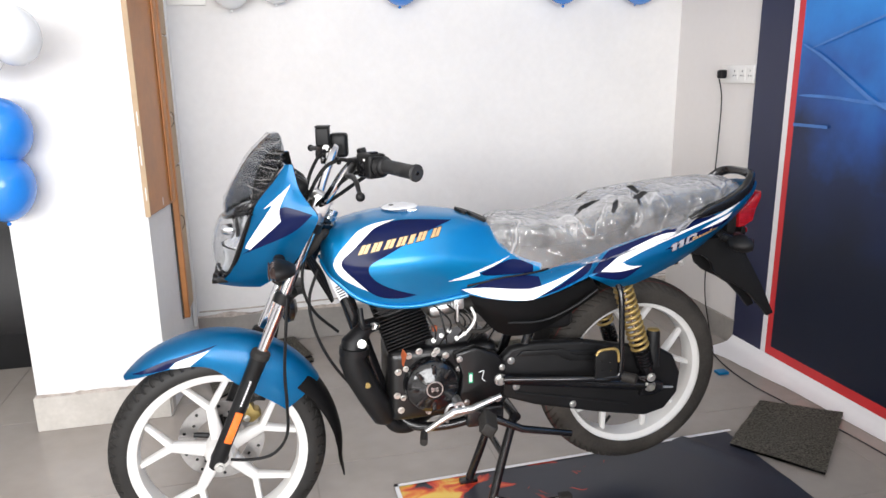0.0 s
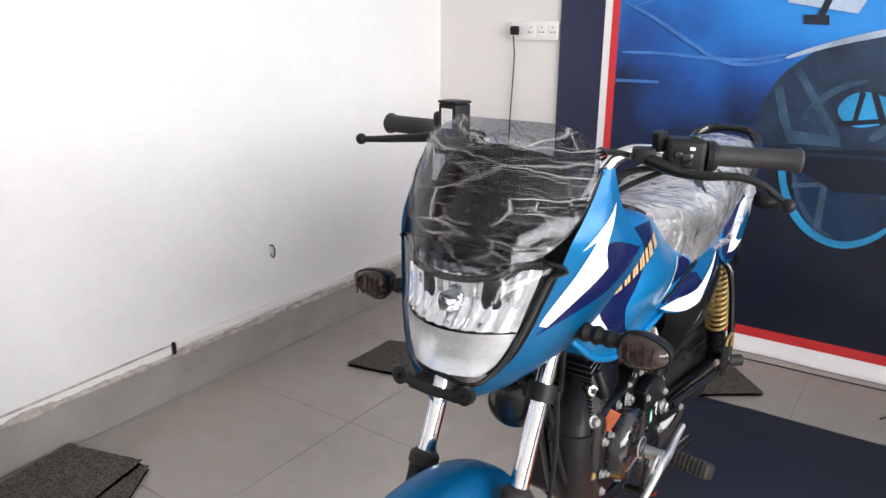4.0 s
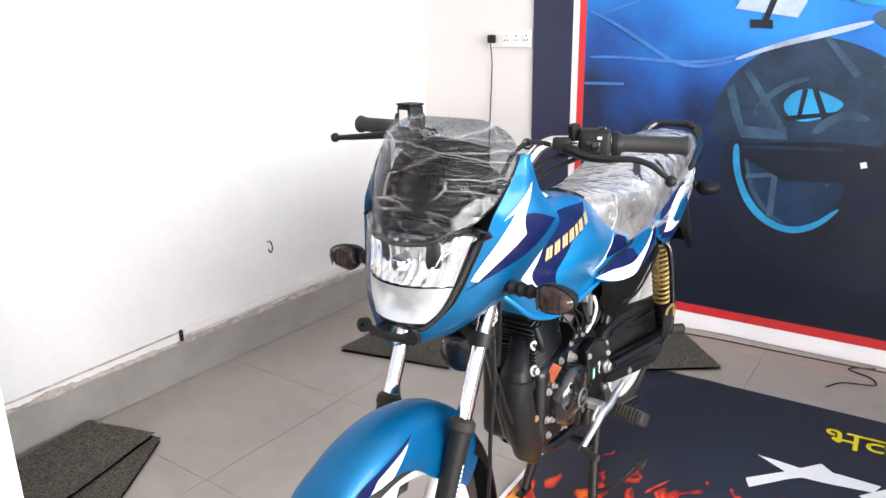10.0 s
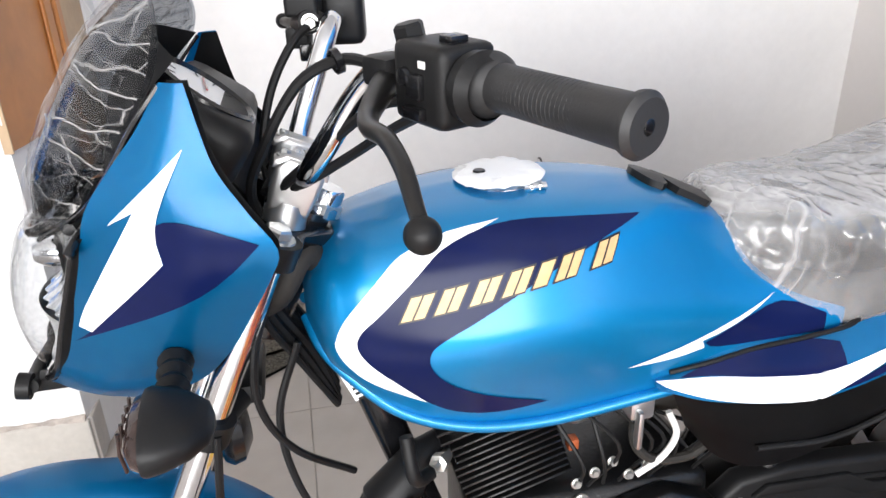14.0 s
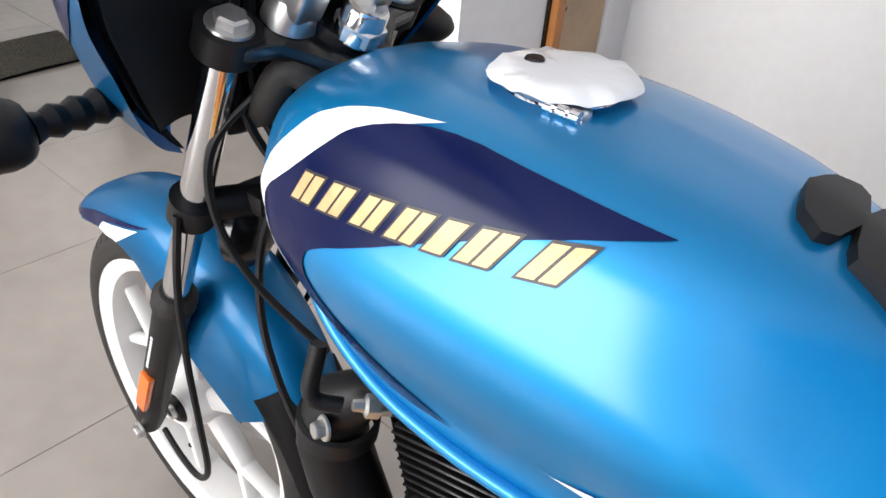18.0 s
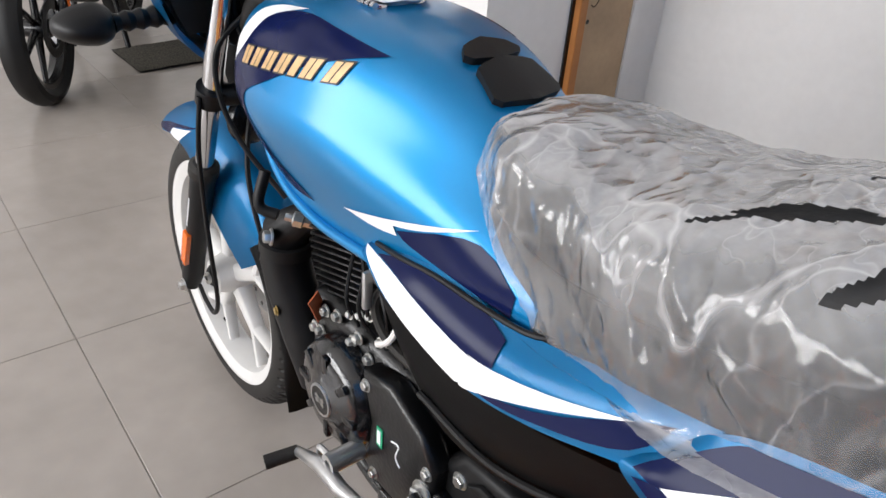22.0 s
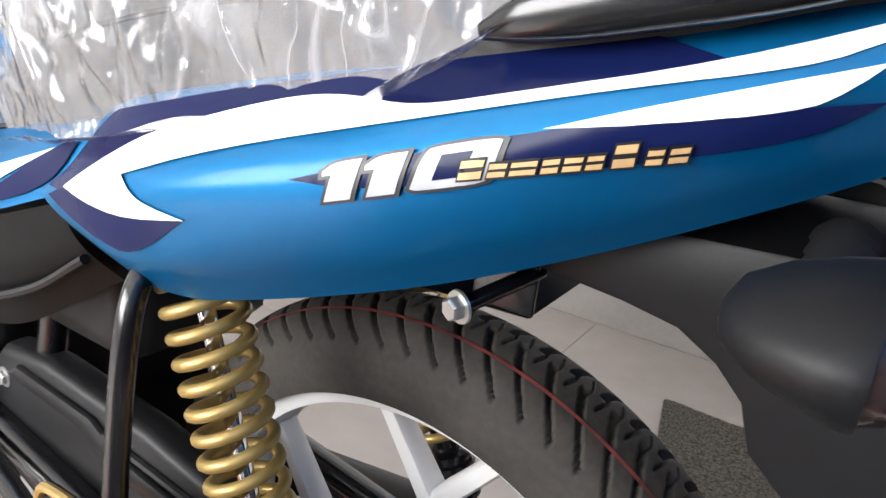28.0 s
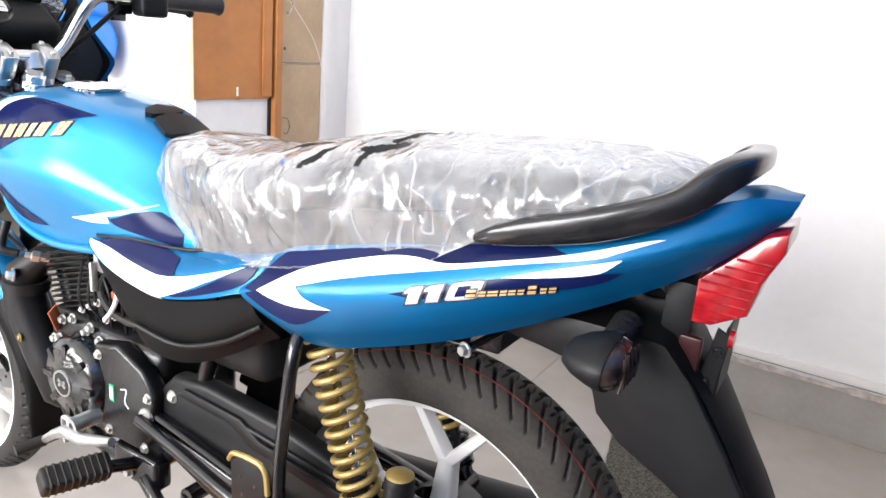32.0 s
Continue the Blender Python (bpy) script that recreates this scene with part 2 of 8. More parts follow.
def tube(pts, r, seg=10, smooth_n=0, closed=False):
    """A round bar along pts; r may be one radius or one per point."""
    if smooth_n:
        pts = spline(pts, smooth_n)
    pts = [Vector([float(q) for q in p]) for p in pts]
    rs = [float(q) for q in r] if isinstance(r, (list, tuple, np.ndarray)) else [float(r)] * len(pts)
    rings, ref = [], None
    for i, p in enumerate(pts):
        d = (pts[min(i + 1, len(pts) - 1)] - pts[max(i - 1, 0)]).normalized()
        if ref is None:
            ref = d.orthogonal().normalized()
        ref = (ref - d * ref.dot(d)).normalized()
        other = d.cross(ref)
        rings.append([p + rs[i] * (math.cos(a) * ref + math.sin(a) * other) for a in np.linspace(0, 2 * math.pi, seg, endpoint=False)])
    return loft(rings)


def lathe(profile, seg=48, m=None, closed=False):
    """profile: (radius, height) pairs, turned about the y axis."""
    bm = bmesh.new()
    prof = list(profile) + ([profile[0]] if closed else [])
    rows = []
    for r, h in prof[:len(profile)]:
        if r < 1e-6:
            rows.append([bm.verts.new((0, h, 0))])
        else:
            rows.append([bm.verts.new((r * math.cos(a), h, r * math.sin(a))) for a in np.linspace(0, 2 * math.pi, seg, endpoint=False)])
    if closed:
        rows.append(rows[0])
    for a, b in zip(rows, rows[1:]):
        for i in range(seg):
            j = (i + 1) % seg
            if len(a) == 1 and len(b) == 1:
                continue
            if len(a) == 1:
                bm.faces.new((a[0], b[j], b[i]))
            elif len(b) == 1:
                bm.faces.new((a[i], a[j], b[0]))
            else:
                bm.faces.new((a[i], a[j], b[j], b[i]))
    if m is not None:
        bm.transform(m)
    return bm


def slab(poly, y0, y1, bevel=0.0, seg=2, m=None):
    """A side-view outline (x, z) given thickness between y0 and y1, its rims rounded."""
    bm = bmesh.new()
    a = [bm.verts.new((x, y0, z)) for x, z in poly]
    f = bm.faces.new(a)
    ret = bmesh.ops.extrude_face_region(bm, geom=[f])
    bmesh.ops.translate(bm, vec=(0, y1 - y0, 0), verts=[g for g in ret["geom"] if isinstance(g, bmesh.types.BMVert)])
    if bevel:
        rim = [e for e in bm.edges if abs(e.verts[0].co.y - e.verts[1].co.y) < 1e-6]
        bmesh.ops.bevel(bm, geom=rim, offset=bevel, segments=seg, profile=0.5, affect="EDGES")
    if m is not None:
        bm.transform(m)
    return bm


def rot_y_to(d):
    """Turn that lays the y axis along d."""
    return Vector((0, 1, 0)).rotation_difference(Vector(d).normalized()).to_matrix().to_4x4()


def bolt(p, d, r=0.008, h=0.006):
    """A flanged hexagon head at p, looking along d."""
    m = Matrix.Translation(p) @ rot_y_to(d)
    head = lathe([(0, h), (r * 0.82, h), (r, h * 0.8), (r, 0)], 6, m)
    return join(head, lathe([(0, h * 0.25), (r * 1.35, h * 0.2), (r * 1.4, 0)], 16, m))


from mathutils.bvhtree import BVHTree


def eased(poly, sharp=48, rounds=2):
    """A closed outline with its blunt corners cut, its sharp ones kept."""
    if len(poly) < 5:
        return poly
    for _ in range(rounds):
        out = []
        for i, p in enumerate(poly):
            a, b = Vector(poly[i - 1]), Vector(poly[(i + 1) % len(poly)])
            p = Vector(p)
            d, e = p - a, b - p
            if d.length < 1e-6 or e.length < 1e-6 or math.degrees(d.angle(e)) > sharp:
                out.append((p.x, p.y))
            else:
                out += [tuple(p - d * 0.25), tuple(p + e * 0.25)]
        poly = out
    return poly


def decal(name, poly, surface, material, parent, side=-1, lift=0.0016, step=0.0055, axis="y", label=""):
    """A thin film cut to a side-view outline and laid on a surface."""
    me = surface.data
    tree = BVHTree.FromPolygons([v.co[:] for v in me.vertices], [p.vertices[:] for p in me.polygons])
    poly = eased(poly)
    bm = bmesh.new()
    bm.faces.new([bm.verts.new((x, 0, z)) for x, z in poly])
    xs, zs = [p[0] for p in poly], [p[1] for p in poly]
    for lo, hi, nrm in ((min(xs), max(xs), (1, 0, 0)), (min(zs), max(zs), (0, 0, 1))):
        for v in np.arange(math.floor(lo / step) * step, hi, step):
            bmesh.ops.bisect_plane(bm, geom=bm.verts[:] + bm.edges[:] + bm.faces[:], plane_co=Vector(nrm) * v, plane_no=nrm)
    bmesh.ops.triangulate(bm, faces=bm.faces)
    last = None
    for v in list(bm.verts):
        hit = tree.ray_cast(Vector((v.co.x, side * 1.0, v.co.z)), Vector((0, -side, 0)))
        if hit[0] is None:
            near = tree.find_nearest(Vector((v.co.x, side * 0.16, v.co.z)))
            hit = near
        n = hit[1] if hit[1].y * side > 0 else -hit[1]
        v.co = hit[0] + n * lift
    return part(name, bm, material, parent, label)


# ---- the showroom ----
BACK, SIDE, FRONT, LEFT = 1.56, 2.32, -4.2, -4.6   # wall planes
HIGH = 3.0

bm = box(SIDE, SIDE + 0.15, FRONT - 0.15, BACK + 0.15, 0, HIGH)
structure("wall_east", bm, WALL_GREY, "pale cream plastered showroom wall behind the printed banner")
bm = box(LEFT, SIDE, BACK, BACK + 0.15, 0, HIGH)
structure("wall_north", bm, WALL, "white painted plaster wall with faint scuffs")
bm = box(LEFT - 0.15, LEFT, FRONT - 0.15, BACK + 0.15, 0, HIGH)
structure("wall_west", bm, WALL, "white painted far wall of the showroom")
# open shop front: a lintel and two end walls round the opening
bm = join(box(LEFT, SIDE, FRONT - 0.15, FRONT, 2.75, HIGH), box(LEFT, -3.8, FRONT - 0.15, FRONT, 0, 2.75), box(2.0, SIDE, FRONT - 0.15, FRONT, 0, 2.75))
structure("wall_south", bm, WALL, "white wall round the open shop front")
bm = box(LEFT - 0.15, SIDE + 0.15, FRONT - 0.15, BACK + 0.15, HIGH, HIGH + 0.12)
structure("ceiling", bm, CEIL, "plain white painted ceiling")
bm = box(-40, 40, -40, 40, -0.3, -0.0016)
floor = structure("floor", bm, GROUT, "beige-grey vitrified tile floor with dirty joints")

# pier with a side face that leans a little into the bay
PX, PY, PW = -0.253, 0.842, -0.715


def pier_side(y):
    """Where the pier's side face stands at a depth."""
    return PX + 0.045 * min(1, (y - PY) / (1.14 - PY)) + 0.010 * max(0, (y - 1.14) / 0.42)


bm = bmesh.new()
foot = [(PW, PY), (PX, PY), (pier_side(1.14), 1.14), (pier_side(BACK), BACK), (PW, BACK)]
low = [bm.verts.new((x, y, 0)) for x, y in foot]
top = [bm.verts.new((x, y, HIGH)) for x, y in foot]
bm.faces.new(low), bm.faces.new(top)
for i in range(5):
    bm.faces.new((low[i], low[(i + 1) % 5], top[(i + 1) % 5], top[i]))
structure("pier", bm, WALL, "white painted pier jutting from the wall")


def side_slab(d, y0, y1, z0, z1, thick, bevel=0.0):
    """A board on the pier's side face, between depths y0 and y1."""
    bm = bmesh.new()
    pts = [(pier_side(y0) + d, y0), (pier_side(y1) + d, y1), (pier_side(y1) + d + thick, y1), (pier_side(y0) + d + thick, y0)]
    lo, hi = [bm.verts.new((x, y, z0)) for x, y in pts], [bm.verts.new((x, y, z1)) for x, y in pts]
    bm.faces.new(lo), bm.faces.new(hi)
    for i in range(4):
        bm.faces.new((lo[i], lo[(i + 1) % 4], hi[(i + 1) % 4], hi[i]))
    if bevel:
        bmesh.ops.bevel(bm, geom=list(bm.edges), offset=bevel, segments=1, affect="EDGES")
    return bm


def chipped(bm, z_low, amount, seed):
    """Frays the lower rim of a board."""
    bmesh.ops.subdivide_edges(bm, edges=[e for e in bm.edges if abs(e.verts[0].co.z - z_low) < 0.004 and abs(e.verts[1].co.z - z_low) < 0.004], cuts=8)
    for v in bm.verts:
        if abs(v.co.z - z_low) < 0.004:
            v.co.z += amount * noise.noise(Vector((v.co.y * 40, v.co.x * 40, seed)))
    return bm


panel = thing("wood_panel", (PX, 1.0, 0), "orange varnished plywood panel with chipped edges on the pier", "panel")
part("board", chipped(side_slab(0.002, PY - 0.014, 1.120, 0.805, 2.6, 0.012, 0.0), 0.805, 0.006, 1), WOOD, panel, smooth=False)
part("edge_strip", side_slab(0.014, 1.086, 1.124, 0.812, 2.6, 0.010, 0.003), WOOD, panel)
part("raw_edge", box(PX - 0.006, PX + 0.013, PY - 0.0185, PY - 0.0145, 0.80, 2.6, 0.001, 1), TAN, panel, "chipped bare plywood edge")
part("paint_smear", side_slab(0.0142, 0.985, 0.993, 0.815, 0.845, 0.0006), WALL, panel, "white paint smear")
for k, z in enumerate((0.86, 0.99, 1.13)):
    part("edge_chip", box(PX + 0.003 - 0.003 * (k % 2), PX + 0.006 - 0.003 * (k % 2), PY - 0.0190, PY - 0.0184, z, z + 0.05 + 0.02 * (k % 2)), SOCKET, panel)
jamb = thing("door_jamb", (PX, 1.15, 0), "narrow orange wooden door jamb beside the pier", "door frame")
part("post", side_slab(0.002, 1.136, 1.168, 0.30, 2.6, 0.026, 0.003), WOOD, jamb)
part("dark_gap", side_slab(0.001, 1.124, 1.1355, 0.30, 0.810, 0.006), GLOSSB, jamb, "dark gap beside the jamb")
leaf = thing("plywood_panel", (PX, 1.28, 0), "bare tan plywood boards screwed to the wall recess", "panel")
for a, b in ((0.30, 0.925), (0.931, 1.46), (1.466, 2.6)):
    part("board", side_slab(0.003, 1.1685, 1.385, a, b, 0.010, 0.002), TAN, leaf)
part("white_trim", side_slab(0.002, 1.387, 1.425, 0.17, 2.6, 0.016, 0.003), WALL, leaf, "white painted trim strip")
FX = pier_side(1.2)
for z in (0.63, 0.98, 1.24):
    part("screw_hole", lathe([(0, 0.001), (0.006, 0.001), (0.007, 0)], 10, Matrix.Translation((FX + 0.0132, 1.19, z)) @ rot_y_to((1, 0, 0))), GLOSSB, leaf)
for z in (0.735, 1.16):
    part("wire_loop", tube([(FX + 0.013, 1.186, z), (FX + 0.030, 1.195, z - 0.005), (FX + 0.035, 1.20, z - 0.035), (FX + 0.025, 1.195, z - 0.06), (FX + 0.018, 1.19, z - 0.055)], 0.0014, 6, 24), GLOSSB, leaf)
part("loose_wire", tube([(FX + 0.016, 1.18, 1.16), (FX + 0.04, 1.21, 1.12), (FX + 0.07, 1.29, 1.0), (FX + 0.08, 1.35, 0.82), (FX + 0.05, 1.37, 0.70)], 0.0008, 5, 30), SOCKET, leaf)


def skirting(name, x0, x1, y0, y1, h=0.165, material=SKIRT):
    return tagged(finish(name, box(x0, x1, y0, y1, 0, h, 0.002, 1), material, False), "grey stone skirting with a dusty plaster joint", "skirting", kind="structure")


skirting("baseboard", pier_side(BACK), SIDE, BACK - 0.012, BACK, 0.155)
skirting("baseboard_pier", PW - 0.012, PX + 0.006, PY - 0.012, PY, 0.135, SKIRT_PALE)
skirting("baseboard_pier_side", PX, PX + 0.012, PY, 1.02, 0.135, SKIRT_PALE)
skirting("baseboard_pier_west", PW - 0.012, PW, PY, BACK, 0.135, SKIRT_PALE)
skirting("baseboard_east", SIDE - 0.012, SIDE, FRONT, BACK - 0.012, 0.12)


def mortar(name, a, b, z, high, out, label):
    """A rough line of mortar along the top of a skirting, from a to b in plan."""
    a, b = Vector(a), Vector(b)
    n = int((b - a).length / 0.012)
    side = Vector((b.y - a.y, a.x - b.x)).normalized()
    rings = []
    for i in range(n + 1):
        p = a.lerp(b, i / n)
        k = noise.noise(Vector((p.x * 9, p.y * 9, 5))) + 0.6 * noise.noise(Vector((p.x * 38, p.y * 38, 2)))
        h, o = high * max(0.15, 1 + k), out * max(0.2, 1 + 0.8 * k)
        rings.append([Vector((p.x, p.y, z - 0.010 * max(0, k))), Vector((p.x + side.x * o, p.y + side.y * o, z - 0.006 * max(0, k))), Vector((p.x + side.x * o * 0.7, p.y + side.y * o * 0.7, z + h * 0.6)), Vector((p.x, p.y, z + h))])
    return tagged(finish(name, loft(rings), MORTAR, True, 60), label, "trim", kind="structure")


mortar("trim_mortar", (pier_side(BACK), BACK - 0.001), (SIDE, BACK - 0.001), 0.156, 0.012, 0.014, "rough grey mortar joint above the skirting")
mortar("trim_mortar_pier", (PW, PY - 0.001), (PX, PY - 0.001), 0.136, 0.008, 0.012, "rough grey mortar joint above the pier skirting")
conduit = thing("cable_conduit", (0.66, BACK, 0.19), "grimy white cable trunking running along the wall above the skirting", "conduit")
part("trunking", box(0.672, SIDE, BACK - 0.016, BACK, 0.184, 0.212, 0.003), WALL_GREY, conduit)
# shadow under the trunking, drawn as a grey strip
part("shadow_strip", box(0.672, SIDE, BACK - 0.0035, BACK - 0.0005, 0.177, 0.1835), SKIRT, conduit, "grey strip put in as the shadow below the trunking")
part("open_end", box(0.660, 0.672, BACK - 0.013, BACK - 0.001, 0.165, 0.210, 0.002, 1), PLASTIC, conduit, "dark open end of the trunking")
# ridge in darker mortar colour, which also stands in for the groove's shadow
part("plaster_ridge", tube([(pier_side(BACK) + 0.01, BACK + 0.001, 0.184), (0.10, BACK + 0.001, 0.186), (0.66, BACK + 0.001, 0.200)], 0.0045, 6, 30), MORTAR, conduit, "rough plaster ridge, coloured darker for the groove shadow")
hook = thing("wall_hook", (1.14, BACK, 0.44), "small bent black wire hook in the wall", "hook")
part("wire", tube([(1.14, BACK, 0.45), (1.14, BACK - 0.02, 0.455), (1.145, BACK - 0.025, 0.43), (1.14, BACK - 0.02, 0.405), (1.132, BACK - 0.012, 0.42)], 0.003, 6, 20), GLOSSB, hook)

# switchboard with a plug and its lead
sw = thing("switchboard", (SIDE, 1.03, 1.27), "white plastic socket board with a black plug on the wall", "socket")
plate = part("plate", box(SIDE - 0.016, SIDE, 0.915, 1.155, 1.232, 1.312, 0.004), SOCKET, sw)
for k in range(3):
    y = 1.05 - 0.055 * k
    part("socket_face", box(SIDE - 0.019, SIDE - 0.015, y - 0.022, y + 0.022, 1.245, 1.30, 0.0015), SOCKET, sw)
    for dy, dz in ((0, 0.014), (-0.008, -0.006), (0.008, -0.006)):
        part("pin_hole", lathe([(0, 0.0006), (0.0035, 0.0005), (0.0035, 0)], 8, Matrix.Translation((SIDE - 0.0188, y + dy, 1.272 + dz)) @ rot_y_to((-1, 0, 0))), GLOSSB, sw)
plug = thing("plug_lead", (SIDE, 1.125, 1.27), "black plug with a thin lead hanging down the wall", "cable")
part("plug", box(SIDE - 0.05, SIDE - 0.016, 1.108, 1.142, 1.253, 1.293, 0.008), PLASTIC, plug)
part("lead", tube([(SIDE - 0.045, 1.125, 1.25), (SIDE - 0.02, 1.13, 1.15), (SIDE - 0.012, 1.145, 0.9), (SIDE - 0.014, 1.16, 0.5), (SIDE - 0.016, 1.15, 0.2), (SIDE - 0.04, 1.05, 0.02), (SIDE - 0.16, 0.86, 0.005), (SIDE - 0.22, 0.5, 0.005), (SIDE - 0.15, 0.0, 0.005), (SIDE - 0.13, -0.5, 0.005), (SIDE - 0.10, -1.1, 0.005)], 0.003, 6, 90), GLOSSB, plug)
top_sw = thing("upper_switchboard", (-0.1, BACK, 1.65), "white plastic switch plate high on the wall", "socket")
part("plate", box(-0.19, -0.03, BACK - 0.014, BACK, 1.60, 1.75, 0.004), SOCKET, top_sw)

# dark board leaning in the recess beyond the pier
dark = thing("dark_board", (-1.2, BACK, 0), "dark printed board standing against the wall", "board")
part("sheet", box(-1.75, -0.80, BACK - 0.05, BACK - 0.035, 0.17, 0.92, 0.003), GLOSSB, dark)
part("backing", box(-1.76, -0.79, BACK - 0.034, BACK - 0.013, 0.0, 0.93, 0.003), PLASTIC, dark)

# ---- the motorcycle ----
C = -0.025                        # middle plane
FW, RW = Vector((0.008, C, 0.292)), Vector((1.258, C + 0.034, 0.376))
bike = thing("motorcycle", (0.62, C, 0), "metallic blue commuter motorcycle on its centre stand, seat wrapped in plastic", "motorcycle")


def tyre_mesh(name, R, half, grooves, slant, front):
    """A tyre with grooves cut into its tread; axis y, about the origin."""
    n, k = 1800, 60
    a = np.linspace(0, 2 * np.pi, n, endpoint=False)
    s = np.linspace(-1, 1, k)
    # cross-section: from one bead over the tread to the other
    ang = s * radians(106)
    cy = half * np.sin(ang) / 1.0
    cr = (R - half * 1.05) + half * 1.05 * np.sign(np.cos(ang)) * np.abs(np.cos(ang)) ** (1.0 if front else 0.78)
    A, S = np.meshgrid(a, s, indexing="ij")
    depth = np.zeros_like(A)
    t = np.abs(S)
    if front:
        ph = (A * grooves / (2 * np.pi) + np.where(S < 0, 0.5, 0) + slant * t * 2.2 - 0.35 * np.sin(t * 6)) % 1
        cut = (ph < 0.26) & (t > 0.09) & (t < 0.62)
        counter = (A * grooves / (2 * np.pi) - slant * t * 2.6) % 1
        cut |= (counter < 0.09) & (t > 0.16) & (t < 0.46)
        centre = (np.abs(S) < 0.035)
        depth = np.where(cut | centre, 0.0042, 0)
    else:
        ph = (A * grooves / (2 * np.pi) + np.where(S < 0, 0.5, 0) + slant * (t * 1.2 + 2.6 * t * t)) % 1
        cut = (ph < 0.26 - 0.22 * t) & (t > 0.05) & (t < 0.62)
        ph2 = (A * grooves * 2 / (2 * np.pi) + 0.3 - slant * t * 3.0) % 1
        cut2 = (ph2 < 0.12) & (t < 0.13)
        depth = np.where(cut | cut2, 0.007, 0)
    r = np.broadcast_to(cr, A.shape) - depth * np.cos(np.broadcast_to(ang, A.shape))
    y = np.broadcast_to(cy, A.shape) - depth * np.sin(np.broadcast_to(ang, A.shape))
    v = np.stack([r * np.cos(A), y, r * np.sin(A)], -1).reshape(-1, 3)
    i = np.arange(n)[:, None] * k + np.arange(k - 1)
    j = ((np.arange(n) + 1) % n)[:, None] * k + np.arange(k - 1)
    f = np.stack([i, i + 1, j + 1, j], -1).reshape(-1, 4)
    me = bpy.data.meshes.new(name)
    me.from_pydata(v.tolist(), [], f.tolist())
    me.update()
    for p in me.polygons:
        p.use_smooth = True
    me.materials.append(TYRE_NEW if front else TYRE_DUSTY)
    return me


def rim_bm(R, half):
    """White rim ring about the y axis."""
    return lathe([(R - 0.004, -half), (R, -half), (R - 0.002, -half + 0.006), (R - 0.014, -half + 0.012), (R - 0.020, 0), (R - 0.014, half - 0.012), (R - 0.002, half - 0.006), (R, half), (R - 0.004, half), (R - 0.012, half - 0.002), (R - 0.026, half - 0.009), (R - 0.031, 0), (R - 0.026, -half + 0.009), (R - 0.012, -half + 0.002)], 96, closed=True)


def spoke(angle, r0, rs, r1, w0, w1, half, spread):
    """One Y spoke: a stem that splits into two arms."""
    def arm(p, q, wa, wb, ta, tb):
        d = Vector((q[0] - p[0], 0, q[1] - p[1])).normalized()
        n = Vector((-d.z, 0, d.x))
        rings = []
        for t in np.linspace(0, 1, 6):
            c = Vector((p[0] + (q[0] - p[0]) * t, 0, p[1] + (q[1] - p[1]) * t))
            w, h = wa + (wb - wa) * t, ta + (tb - ta) * t
            rings.append([c + n * (w * math.copysign(abs(math.cos(u)) ** 0.6, math.cos(u))) + Vector((0, h * math.copysign(abs(math.sin(u)) ** 0.6, math.sin(u)), 0)) for u in np.linspace(0, 2 * math.pi, 12, endpoint=False)])
        return loft(rings)
    pol = lambda r, a: (r * math.cos(a), r * math.sin(a))
    bm = arm(pol(r0, angle), pol(rs, angle), w0, w1, half, half * 0.72)
    for sgn in (-1, 1):
        bm = join(bm, arm(pol(rs * 0.93, angle), pol(r1, angle + sgn * spread), w1 * 0.8, w1 * 0.62, half * 0.70, half * 0.55))
    return bm


def wheel(name, at, front, parent):
    m = Matrix.Translation(at)
    w = part(name, lathe([(0.006, -0.062), (0.012, -0.062), (0.012, 0.062), (0.006, 0.062)], 20, m, closed=True), ZINC, parent, "white-spoked alloy wheel with a treaded black tyre")
    tyre = new("tyre", tyre_mesh("tyre", 0.290 if front else 0.3015, 0.040 if front else 0.0495, 60 if front else 72, -0.9 if front else 0.75, front))
    tyre.data.transform(m)
    hang(tyre, w)
    bm = rim_bm(0.2395 if front else 0.2415, 0.0375 if front else 0.0405)
    bm.transform(m)
    part("rim", bm, RIM, w)
    first = 97 if front else 88
    for k in range(5):
        bm = spoke(radians(first + 72 * k), 0.030, 0.135, 0.218, 0.020, 0.013, 0.020, radians(17))
        bm.transform(m)
        part("spoke", bm, RIM, w)
    part("hub", lathe([(0.012, -0.05), (0.034, -0.046), (0.040, -0.03), (0.046, 0), (0.040, 0.03), (0.034, 0.046), (0.012, 0.05)], 40, m), RIM, w)
    for sgn in (-1, 1):
        part("bearing_cap", lathe([(0, 0.056), (0.018, 0.055), (0.024, 0.048), (0.026, 0.040)], 24, m @ Matrix.Rotation(0 if sgn > 0 else math.pi, 4, "X")), PLASTIC, w)
    a = radians(250)
    part("valve", tube([(at.x + 0.195 * math.cos(a), at.y, at.z + 0.195 * math.sin(a)), (at.x + 0.165 * math.cos(a), at.y - 0.012, at.z + 0.165 * math.sin(a))], 0.0045, 8), PLASTIC, w)
    return w


front_wheel = wheel("front_wheel", FW, True, bike)
rear_wheel = wheel("rear_wheel", RW, False, bike)
ring = [(0.3015 - 0.0520 * (1 - math.cos(a) ** 0.78) + 0.0007, -0.0498 * math.sin(a)) for a in (radians(34.2), radians(32.6), radians(31.0))]
bm = lathe(ring, 160, Matrix.Translation(RW))
part("red_line", bm, RED_LINE, rear_wheel, "thin red factory line round the tread")

